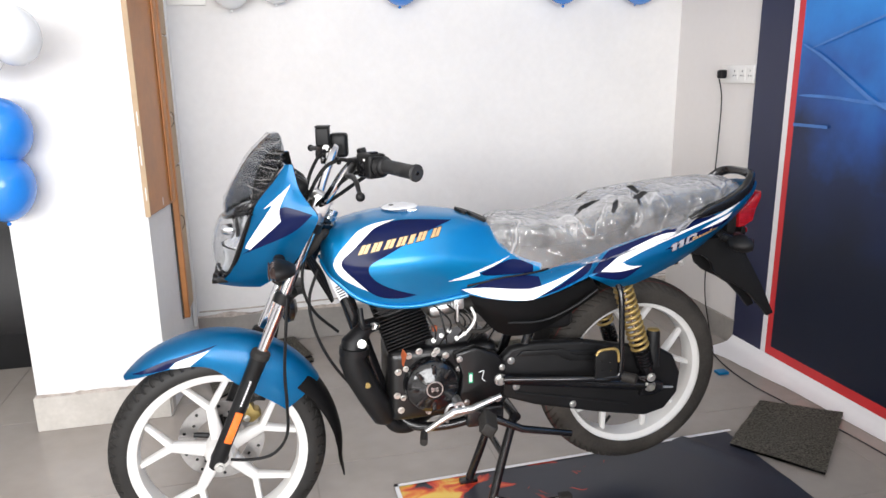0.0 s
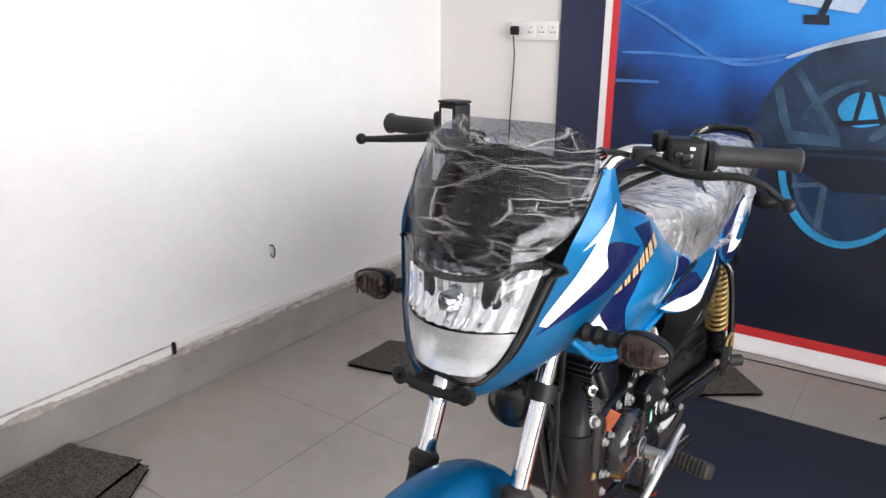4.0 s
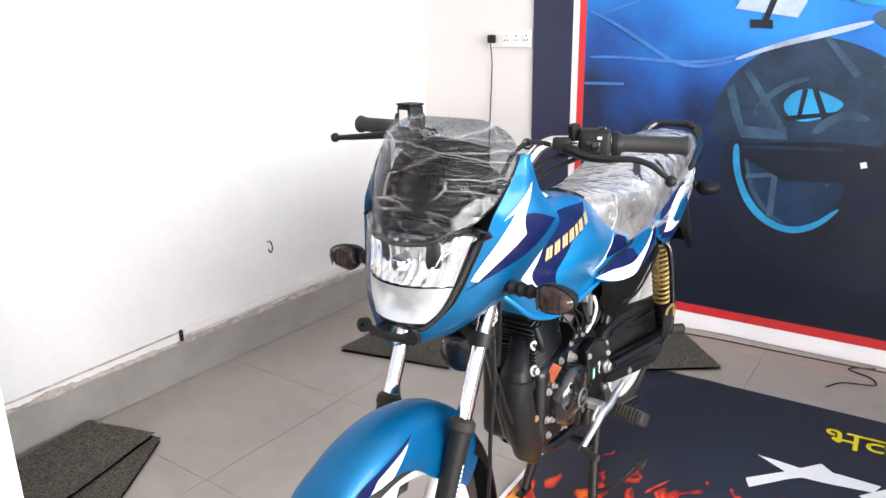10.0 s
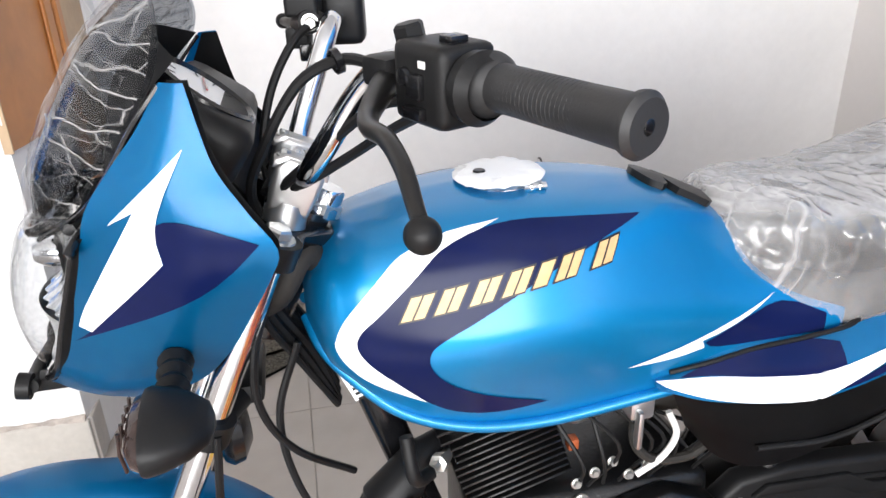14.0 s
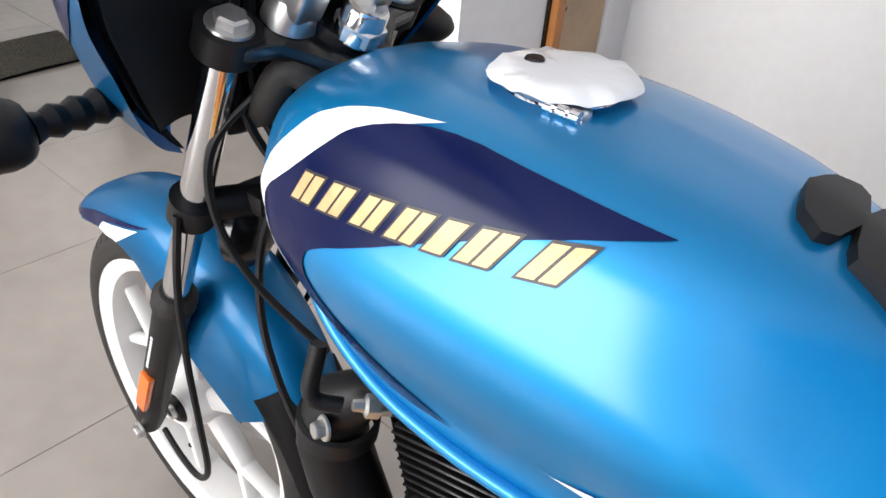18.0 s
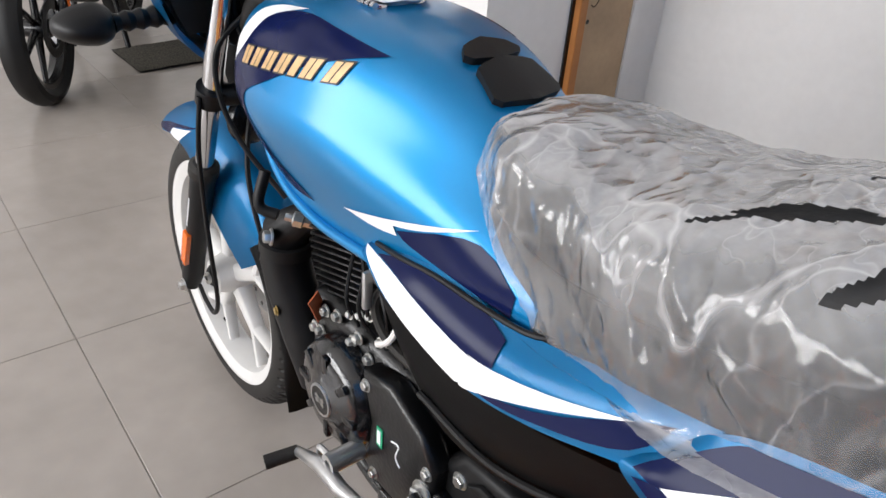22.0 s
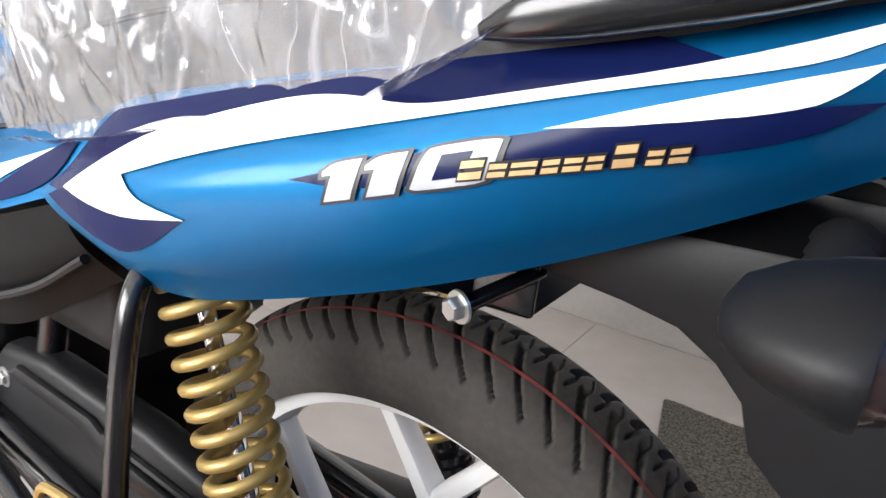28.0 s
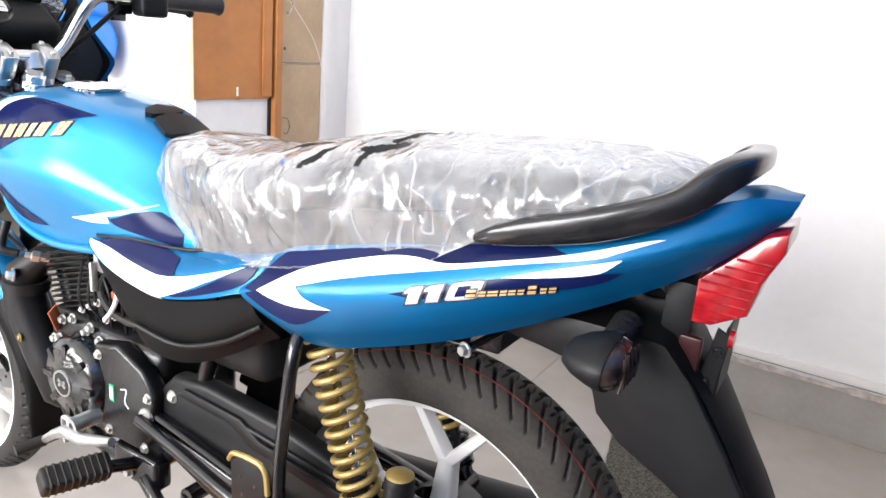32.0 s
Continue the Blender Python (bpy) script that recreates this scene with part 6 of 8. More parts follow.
    glyph([(0.575, 0.0), (0.90, 0.0), (0.965, 0.08), (0.995, 0.95), (0.94, 1.02), (0.65, 1.02), (0.59, 0.95), (0.54, 0.08)], SILVER, 0.0023, "digit")
    glyph([(0.66, 0.22), (0.82, 0.22), (0.855, 0.80), (0.69, 0.80)], NAVY, 0.0027, "digit_hollow")
    q = lambda u, v: (1.350 + u * 0.089 + v * 0.0006, 0.8255 + u * 0.0245 + v * 0.0056)
    bars_ = ((0.0, 0.115, 1.4), (0.145, 0.23, 1), (0.25, 0.37, 1), (0.395, 0.47, 1), (0.49, 0.57, 1), (0.59, 0.66, 1), (0.70, 0.79, 1.6), (0.835, 0.90, 1.05), (0.925, 1.0, 1.05))
    for a, b, v1 in bars_:
        decal("gold_bar_edge", [q(a - 0.010, -0.2), q(b + 0.008, -0.2), q(b + 0.014, v1 + 0.2), q(a - 0.002, v1 + 0.2)], tail, BLACK_EDGE, tail, s, 0.0028, 0.012)
        for lo, hi in ((0.0, 0.40), (0.62, 1.0)):
            decal("gold_bar", [q(a + 0.005 * lo, lo * v1), q(b + 0.005 * lo, lo * v1), q(b + 0.006 * hi, hi * v1), q(a + 0.006 * hi, hi * v1)], tail, GOLD, tail, s, 0.0034, 0.012)
# tail top and lamp
patch([[(x, C + u * w, z + 0.004 * (1 - u * u)) for u in (-1, -0.5, 0, 0.5, 1)] for x, w, z in ((1.45, 0.092, 0.912), (1.52, 0.084, 0.938), (1.585, 0.054, 0.964), (1.632, 0.020, 0.966))], 0.003, "tail_hump", PAINT, bike, "", 24, 16)
LP = [(1.560, 0.878), (1.561, 0.833), (1.580, 0.834), (1.611, 0.852), (1.618, 0.887), (1.632, 0.920), (1.631, 0.940), (1.612, 0.932), (1.590, 0.908)]
lampr = part("tail_lamp", slab(LP, C - 0.050, C + 0.050, 0.004, 2), RED, bike, "wedge-shaped red tail lamp")
part("lamp_base", box(1.53, 1.562, C - 0.04, C + 0.04, 0.80, 0.87, 0.008), PLASTIC, lampr)
for s in (-1, 1):
    for k in range(8):
        z = 0.840 + 0.0095 * k
        x0, x1 = float(np.interp(z, (0.833, 0.878, 0.908), (1.564, 1.564, 1.593))), float(np.interp(z, (0.834, 0.852, 0.887, 0.922), (1.576, 1.607, 1.614, 1.632)))
        part("lens_rib", tube([(x0, C + s * 0.050, z), (x1, C + s * 0.050, z)], 0.0016, 6), RED, lampr)

# grab rail round the rear of the seat
GR = [(1.349, 0.120, 0.888, 0.004, 0.008), (1.372, 0.121, 0.896, 0.010, 0.013), (1.410, 0.119, 0.908, 0.0145, 0.014), (1.476, 0.112, 0.928, 0.0165, 0.013), (1.536, 0.095, 0.955, 0.0150, 0.013), (1.566, 0.078, 0.982, 0.0150, 0.012), (1.582, 0.052, 0.994, 0.0130, 0.012), (1.587, 0.0, 0.997, 0.0105, 0.013)]
pts = spline([(x, C - w, z, h, d) for x, w, z, h, d in GR] + [(x, C + w, z, h, d) for x, w, z, h, d in GR[-2::-1]], 110)
rings = []
for i, p in enumerate(pts):
    t = (Vector(pts[min(i + 1, 109)][:3]) - Vector(pts[max(i - 1, 0)][:3])).normalized()
    side_ = t.cross(Vector((0, 0, 1))).normalized()
    n_ = side_.cross(t)
    rings.append([Vector(p[:3]) + side_ * p[4] * math.copysign(abs(math.cos(a)) ** 0.5, math.cos(a)) + n_ * p[3] * math.copysign(abs(math.sin(a)) ** 0.5, math.sin(a)) for a in np.linspace(0, 2 * math.pi, 20, endpoint=False)])
part("grab_rail", loft(rings), GLOSSB, bike, "black grab rail looping behind the seat")

# rear mudguard and hanger
FL = [(1.30, 0.060, 0.782), (1.42, 0.066, 0.805), (1.49, 0.070, 0.810), (1.545, 0.064, 0.806), (1.578, 0.056, 0.772), (1.622, 0.048, 0.707), (1.660, 0.042, 0.645), (1.712, 0.036, 0.550)]
rows_o = [[(x, C + u * w, z + 0.012 * (1 - u * u)) for u in np.linspace(-1, 1, 7)] for x, w, z in FL]
mg = patch(rows_o, -0.004, "rear_mudguard", PLASTIC, bike, "matt black rear mudguard", 50, 20)
for s in (-1, 1):
    part("mudguard_side", slab([(1.335, 0.785), (1.358, 0.766), (1.41, 0.761), (1.439, 0.756), (1.460, 0.744), (1.476, 0.728), (1.484, 0.704), (1.514, 0.678), (1.570, 0.650), (1.612, 0.624), (1.656, 0.580), (1.690, 0.540), (1.710, 0.549), (1.658, 0.645), (1.620, 0.706), (1.576, 0.770), (1.543, 0.804), (1.49, 0.808), (1.40, 0.803)], C + s * 0.058, C + s * 0.038, 0.004), PLASTIC, mg)
pb = part("plate_holder", slab([(1.586, 0.829), (1.598, 0.824), (1.600, 0.815), (1.592, 0.730), (1.586, 0.724), (1.579, 0.726), (1.560, 0.757), (1.563, 0.764), (1.577, 0.768)], C - 0.034, C - 0.031, 0.001, 1), PLASTIC, mg, "black plate holder with bolted flange")
part("holder_plate", loft([[Vector((x, C + y, z)) for y, z in ((-0.030, 0.828), (0.034, 0.828), (0.030, 0.728), (-0.030, 0.728))] for x in (1.594, 1.597)]), PLASTIC, pb)
for x, z in ((1.5905, 0.803), (1.5835, 0.767)):
    part("holder_bolt", bolt((x, C - 0.034, z), (0.1, -1, 0), 0.0052, 0.004), GLOSSB, pb)
part("holder_slot", box(1.578, 1.584, C - 0.0345, C - 0.0335, 0.735, 0.745, 0.0004, 1), ZINC, pb)
part("reflector", lathe([(0, 0.006), (0.009, 0.005), (0.010, 0)], 18, Matrix.Translation((1.598, C - 0.028, 0.819)) @ rot_y_to((1, 0, 0))), RED, pb, "small red reflector")
part("side_reflector", box(1.553, 1.576, C - 0.046, C - 0.034, 0.778, 0.816, 0.003), MAROON, mg, "dark red side reflector")
indicator((1.503, C - 0.140, 0.806), (1.500, C - 0.050, 0.812), 1, mg)
indicator((1.503, C + 0.140, 0.806), (1.500, C + 0.050, 0.812), 1, mg)
hb = part("hook_stem", tube([(1.360, C - 0.050, 0.762), (1.341, C - 0.103, 0.751)], 0.005, 12), GLOSSB, mg, "luggage hook bolt on a black stem")
part("hook_bolt", bolt((1.341, C - 0.103, 0.751), (-0.35, -1, -0.1), 0.0068, 0.008), ZINC, hb, "bright flanged hook bolt")
part("hook_bracket", box(1.322, 1.362, C - 0.058, C - 0.054, 0.735, 0.775, 0.003), GLOSSB, mg)


# ---- rear suspension ----
def shock(s):
    top, bot = Vector((1.146, C + s * 0.112, 0.716)), Vector((1.250, C + s * 0.112, 0.415))
    d = bot - top
    u = d.normalized()
    sh = part("shock_absorber", tube([top + d * 0.05, top + d * 0.98], 0.0062, 12), CHROME, bike, "gold-sprung rear shock absorber")
    a = u.orthogonal().normalized()
    b = u.cross(a)
    turns, n = 12.5, 300
    pts = [top + d * (0.02 + 0.69 * t) + 0.0250 * (math.cos(turns * 2 * math.pi * t) * a + math.sin(turns * 2 * math.pi * t) * b) for t in np.linspace(0, 1, n)]
    part("coil_spring", tube(pts, 0.0046, 10), SPRING, sh, "gold enamelled coil spring")
    part("upper_eye", lathe([(0.006, -0.016), (0.017, -0.016), (0.017, 0.016), (0.006, 0.016)], 20, Matrix.Translation(top - d * 0.02), closed=True), PLASTIC, sh)
    part("damper_body", tube([top + d * 0.60, top + d * 0.74, top + d * 0.75, top + d * 0.95], [0.013, 0.013, 0.022, 0.020], 18), GLOSSB, sh)
    for k in range(5):
        part("boot_rib", tube([top + d * (0.735 + 0.034 * k), top + d * (0.742 + 0.034 * k), top + d * (0.755 + 0.034 * k), top + d * (0.762 + 0.034 * k)], [0.018, 0.0255, 0.0255, 0.018], 18), GLOSSB, sh)
    part("lower_eye", lathe([(0.006, -0.018), (0.020, -0.018), (0.020, 0.018), (0.006, 0.018)], 20, Matrix.Translation(bot), closed=True), GLOSSB, sh)
    part("shock_bolt", bolt(bot + Vector((0, s * 0.019, 0)), (0, s, 0), 0.010, 0.009), ZINC, sh)
    part("shock_bolt", bolt(top - d * 0.02 + Vector((0, s * 0.017, 0)), (0, s, 0), 0.009, 0.008), ZINC, sh)


shock(-1)
shock(1)

# swinging arm, chain case, drum
sa = part("swinging_arm", tube([(0.79, C - 0.098, 0.452), (1.26, C - 0.105, 0.378)], 0.017, 14), GLOSSB, bike, "black swinging arm")
part("arm_tube", tube([(0.79, C + 0.098, 0.452), (1.26, C + 0.105, 0.378)], 0.017, 14), GLOSSB, sa)
part("pivot_bolt", bolt((0.787, C - 0.112, 0.455), (0, -1, 0), 0.013, 0.012), ZINC, sa)
CASE = [(0.790, 0.500), (0.825, 0.536), (0.90, 0.545), (1.05, 0.535), (1.20, 0.505), (1.29, 0.492), (1.345, 0.458), (1.372, 0.400), (1.366, 0.335), (1.325, 0.285), (1.26, 0.270), (1.10, 0.302), (0.90, 0.352), (0.80, 0.390)]
cc = part("chain_case", slab(CASE, C - 0.092, C - 0.058, 0.010, 3), PLASTIC, bike, "closed black steel chain case")
for a, b in (((0.86, 0.520), (1.18, 0.492)), ((0.84, 0.400), (1.20, 0.318))):
    part("case_bead", tube([(a[0], C - 0.093, a[1]), ((a[0] + b[0]) / 2, C - 0.094, (a[1] + b[1]) / 2 + 0.002), (b[0], C - 0.093, b[1])], 0.004, 8, 16), PLASTIC, cc)
part("case_step", slab([(0.84, 0.512), (0.96, 0.505), (1.00, 0.482), (1.18, 0.462), (1.20, 0.478), (1.02, 0.500), (0.98, 0.522), (0.86, 0.528)], C - 0.099, C - 0.090, 0.004, 2), PLASTIC, cc)
for p in ((0.825, 0.500), (0.842, 0.418), (1.02, 0.34)):
    part("case_screw", bolt((p[0], C - 0.092, p[1]), (0, -1, 0), 0.008, 0.006), ZINC, cc)
part("axle_plate", slab([(1.225, 0.352), (1.235, 0.395), (1.262, 0.402), (1.300, 0.388), (1.302, 0.362), (1.262, 0.348)], C - 0.118, C - 0.100, 0.003), GLOSSB, sa)
part("rear_axle_nut", bolt((1.255, C - 0.118, 0.382), (0, -1, 0), 0.013, 0.014), ZINC, sa)
part("chain_adjuster", tube([(1.28, C - 0.112, 0.372), (1.335, C - 0.112, 0.366)], 0.0038, 8), ZINC, sa)
part("bump_canister", tube([(1.268, C - 0.100, 0.440), (1.266, C - 0.100, 0.545), (1.266, C - 0.100, 0.553)], [0.021, 0.020, 0.017], 18), PLASTIC, sa, "black rubber canister with a brassy cap")
part("canister_cap", lathe([(0, 0.004), (0.015, 0.003), (0.0185, 0)], 20, Matrix.Translation((1.266, C - 0.100, 0.553)) @ rot_y_to((0, 0, 1))), SPRING, sa)
part("brake_drum", lathe([(0, 0.060), (0.055, 0.058), (0.066, 0.050), (0.070, 0.030), (0.070, 0.010)], 40, Matrix.Translation(RW)), ENGINE, rear_wheel)
part("sprocket_hub", lathe([(0, 0.052), (0.060, 0.050), (0.078, 0.044), (0.078, 0.036)], 40, Matrix.Translation(RW) @ Matrix.Rotation(math.pi, 4, "X")), ENGINE, rear_wheel)

# leg guard beside the chain case
sg = part("leg_guard", tube([(1.118, C - 0.118, 0.728), (1.128, C - 0.150, 0.690), (1.128, C - 0.168, 0.560), (1.128, C - 0.170, 0.480), (1.122, C - 0.170, 0.455), (1.095, C - 0.170, 0.446), (1.050, C - 0.170, 0.448)], 0.0085, 12, 50), GLOSSB, bike, "black tubular leg guard with a plate")
part("guard_plate", slab([(1.048, 0.452), (1.046, 0.520), (1.056, 0.536), (1.098, 0.538), (1.112, 0.525), (1.116, 0.452)], C - 0.176, C - 0.168, 0.003), PLASTIC, sg)
part("plate_edge", tube([(1.047, C - 0.178, 0.525), (1.058, C - 0.178, 0.538), (1.100, C - 0.178, 0.540), (1.113, C - 0.178, 0.528), (1.117, C - 0.178, 0.500)], 0.004, 8, 24), SPRING, sg, "brass-coloured protective edging")
for x, z in ((1.065, 0.505), (1.092, 0.500), (1.068, 0.478), (1.094, 0.475)):
    part("plate_hole", lathe([(0, 0.0005), (0.0025, 0.0005), (0.0028, 0)], 8, Matrix.Translation((x, C - 0.1762, z)) @ rot_y_to((0, -1, 0))), GLOSSB, sg)
part("guard_bar", tube([(0.79, C - 0.128, 0.462), (0.92, C - 0.145, 0.455), (1.05, C - 0.165, 0.450), (1.16, C - 0.165, 0.444), (1.235, C - 0.120, 0.410)], 0.010, 12, 40), GLOSSB, sg)
part("pillion_peg", tube([(1.135, C - 0.165, 0.448), (1.165, C - 0.195, 0.446)], 0.015, 14), RUBBER, sg)

# ---- rider's controls and stands ----
peg = part("foot_rest", tube([(0.752, C - 0.09, 0.350), (0.738, C - 0.15, 0.365)], 0.011, 12), GLOSSB, bike, "ribbed black rubber footrest")
pd = Vector((-0.028, -0.106, 0.008))
pmx = Matrix.Translation((0.724, C - 0.198, 0.372)) @ rot_y_to(pd)
part("rubber_pad", box(-0.019, 0.019, -0.052, 0.052, -0.017, 0.017, 0.007, 3, pmx), RUBBER, peg)
for k in range(9):
    part("pad_rib", box(-0.0205, 0.0205, -0.046 + 0.0105 * k, -0.040 + 0.0105 * k, -0.0185, 0.0185, 0.003, 1, pmx), RUBBER, peg)
gl = part("gear_lever", tube([(0.552, C - 0.150, 0.340), (0.600, C - 0.158, 0.375), (0.640, C - 0.160, 0.398), (0.690, C - 0.162, 0.402), (0.735, C - 0.162, 0.418), (0.772, C - 0.165, 0.432)], [0.007, 0.0085, 0.0115, 0.0105, 0.0085, 0.007], 12, 0), ALLOY, bike, "cast alloy heel-and-toe gear lever")
part("toe_rubber", tube([(0.556, C - 0.150, 0.342), (0.545, C - 0.196, 0.338)], [0.0100, 0.0105], 14), RUBBER, gl)
part("lever_boss", lathe([(0.006, -0.02), (0.014, -0.02), (0.014, 0.03), (0.006, 0.03)], 20, Matrix.Translation((0.655, C - 0.140, 0.412)), closed=True), ALLOY, gl)
part("linkage", tube([(0.655, C - 0.150, 0.412), (0.630, C - 0.155, 0.418), (0.618, C - 0.150, 0.395), (0.622, C - 0.150, 0.365)], 0.0045, 8, 16), ALLOY, gl)
st = part("centre_stand", tube([(0.845, C - 0.085, 0.318), (0.845, C + 0.085, 0.318)], 0.015, 12), GLOSSB, bike, "black tubular centre stand")
for s in (-1, 1):
    part("stand_leg", tube([(0.842, C + s * 0.075, 0.318), (0.800, C + s * 0.085, 0.17), (0.755, C + s * 0.105, 0.020)], 0.0135, 12, 14), GLOSSB, st)
    part("stand_foot", box(-0.030, 0.030, -0.012, 0.012, -0.008, 0.008, 0.005, 2, Matrix.Translation((0.752, C + s * 0.107, 0.010))), GLOSSB, st)
part("stand_brace", tube([(0.806, C - 0.080, 0.20), (0.806, C + 0.080, 0.20)], 0.010, 10), GLOSSB, st)
part("stand_tang", tube([(0.775, C - 0.105, 0.075), (0.86, C - 0.130, 0.060), (0.965, C - 0.155, 0.075)], 0.007, 8, 14), GLOSSB, st)
part("tang_pad", box(0.955, 0.995, C - 0.172, C - 0.142, 0.068, 0.088, 0.005), RUBBER, st)
part("side_stand", tube([(0.770, C - 0.108, 0.335), (0.85, C - 0.125, 0.300), (1.00, C - 0.130, 0.268)], [0.012, 0.011, 0.010], 12), GLOSSB, bike, "folded black side stand")
part("stand_bracket", box(0.69, 0.80, C - 0.11, C - 0.075, 0.315, 0.375, 0.010, 3), GLOSSB, bike)
part("bracket_bolt", bolt((0.735, C - 0.112, 0.335), (0, -1, 0), 0.008, 0.008), ZINC, bike)
part("air_box", box(0.78, 1.02, C - 0.085, C + 0.085, 0.575, 0.745, 0.03, 3), PLASTIC, bike, "black air box")
part("inner_mudguard", patch([[(x, C + u * 0.058, z) for u in (-1, 0, 1)] for x, z in ((0.945, 0.42), (0.955, 0.55), (1.02, 0.645), (1.12, 0.70), (1.25, 0.728), (1.36, 0.735))], 0.003, "tyre_hugger", PLASTIC, bike, "", 30, 8).data and box(1.0, 1.02, C - 0.05, C + 0.05, 0.70, 0.74, 0.004), PLASTIC, bike)

# ---- printed banner on the wall ----
def flat(poly, plane, at, thick=0.0008):
    """A thin printed shape: on the wall (y, z at x = at) or on the floor (x, y at z = at)."""
    bm = bmesh.new()
    co = [(at, a, b) for a, b in poly] if plane == "wall" else [(a, b, at) for a, b in poly]
    bm.faces.new([bm.verts.new(c) for c in co])
    bmesh.ops.triangulate(bm, faces=bm.faces)
    return bm


def print_material(name, build):
    m = bpy.data.materials.new(name)
    m.use_nodes = True
    nt = m.node_tree
    p = nt.nodes["Principled BSDF"]
    p.inputs["Roughness"].default_value = 0.38
    geo = nt.nodes.new("ShaderNodeNewGeometry")
    sep = nt.nodes.new("ShaderNodeSeparateXYZ")
    nt.links.new(geo.outputs["Position"], sep.inputs[0])
    build(nt, p, geo, sep)
    return m


def math_node(nt, op, a, b=None, c=None):
    n = nt.nodes.new("ShaderNodeMath")
    n.operation = op
    for i, v in enumerate((a, b, c)):
        if v is None:
            continue
        if isinstance(v, (int, float)):
            n.inputs[i].default_value = v
        else:
            nt.links.new(v, n.inputs[i])
    return n.outputs[0]


def ramp_node(nt, value, stops):
    r = nt.nodes.new("ShaderNodeValToRGB")
    while len(r.color_ramp.elements) < len(stops):
        r.color_ramp.elements.new(0.5)
    for e, (pos, col) in zip(r.color_ramp.elements, stops):
        e.position, e.color = pos, (*col, 1)
    nt.links.new(value, r.inputs["Fac"])
    return r.outputs["Color"]


def photo(nt, p, geo, sep):
    n = nt.nodes.new("ShaderNodeTexNoise")
    n.inputs["Scale"].default_value, n.inputs["Detail"].default_value = 2.6, 6
    nt.links.new(geo.outputs["Position"], n.inputs["Vector"])
    h = math_node(nt, "MULTIPLY_ADD", sep.outputs["Z"], 0.60, -0.25)
    g = math_node(nt, "MULTIPLY_ADD", n.outputs["Fac"], 0.5, -0.25)
    f = math_node(nt, "ADD", h, g)
    away = math_node(nt, "ABSOLUTE", math_node(nt, "ADD", sep.outputs["Y"], 0.35))
    f = math_node(nt, "SUBTRACT", f, math_node(nt, "MULTIPLY", away, 0.10))
    col = ramp_node(nt, f, [(0.0, (0.004, 0.008, 0.022)), (0.22, (0.004, 0.014, 0.06)), (0.36, (0.008, 0.075, 0.32)), (0.52, (0.014, 0.19, 0.60)), (0.78, (0.04, 0.34, 0.82))])
    nt.links.new(col, p.inputs["Base Color"])


def flames(nt, p, geo, sep):
    n, w = nt.nodes.new("ShaderNodeTexNoise"), nt.nodes.new("ShaderNodeTexNoise")
    w.inputs["Scale"].default_value = 5
    nt.links.new(geo.outputs["Position"], w.inputs["Vector"])
    mix = nt.nodes.new("ShaderNodeMix")
    mix.data_type = "VECTOR"
    mix.inputs["Factor"].default_value = 0.16
    nt.links.new(geo.outputs["Position"], mix.inputs["A"])
    nt.links.new(w.outputs["Color"], mix.inputs["B"])
    sc = nt.nodes.new("ShaderNodeVectorMath")
    sc.operation = "MULTIPLY"
    sc.inputs[1].default_value = (0.8, 1.7, 1)
    nt.links.new(mix.outputs["Result"], sc.inputs[0])
    n.inputs["Scale"].default_value, n.inputs["Detail"].default_value, n.inputs["Distortion"].default_value = 7.0, 6, 1.6
    nt.links.new(sc.outputs[0], n.inputs["Vector"])
    h = math_node(nt, "MULTIPLY_ADD", sep.outputs["X"], -1.75, 2.02)
    f = math_node(nt, "ADD", h, math_node(nt, "MULTIPLY_ADD", n.outputs["Fac"], 3.3, -1.85))
    col = ramp_node(nt, f, [(0.0, (0.022, 0.025, 0.038)), (0.30, (0.020, 0.021, 0.032)), (0.35, (0.30, 0.018, 0.012)), (0.47, (0.52, 0.035, 0.018)), (0.62, (0.68, 0.10, 0.02)), (0.80, (0.74, 0.27, 0.04)), (1.0, (0.76, 0.52, 0.10))])
    nt.links.new(col, p.inputs["Base Color"])


PHOTO, FLAME = print_material("blue_photo_print", photo), print_material("flame_print", flames)
P_NAVY = mat("print_navy", (0.014, 0.018, 0.055), 0.4, var=0.1)
P_RED = mat("print_red", (0.60, 0.03, 0.035), 0.4, var=0.08)
P_WHITE = mat("print_white", (0.78, 0.77, 0.78), 0.4, var=0.03)
P_BLACK = mat("print_black", (0.007, 0.012, 0.026), 0.4, var=0.4, scale=8)
P_GREY = mat("print_blue_grey", (0.045, 0.088, 0.145), 0.4, var=0.5, scale=6)
P_DARK = mat("print_dark_teal", (0.012, 0.030, 0.062), 0.4, var=0.5, scale=9)
P_DEEP = mat("print_deep_blue", (0.006, 0.028, 0.075), 0.4, var=0.5, scale=7)
P_SKY = mat("print_soft_blue", (0.05, 0.17, 0.48), 0.4, var=0.3, scale=6)
P_STAY = mat("print_dim_teal", (0.030, 0.07, 0.12), 0.4, var=0.5, scale=10)
P_CYAN = mat("print_cyan", (0.02, 0.26, 0.52), 0.4, var=0.3, scale=9)
P_PALE = mat("print_pale_blue", (0.34, 0.42, 0.54), 0.4, var=0.35, scale=5)
P_YELLOW = mat("print_yellow", (0.72, 0.60, 0.02), 0.4, var=0.08)

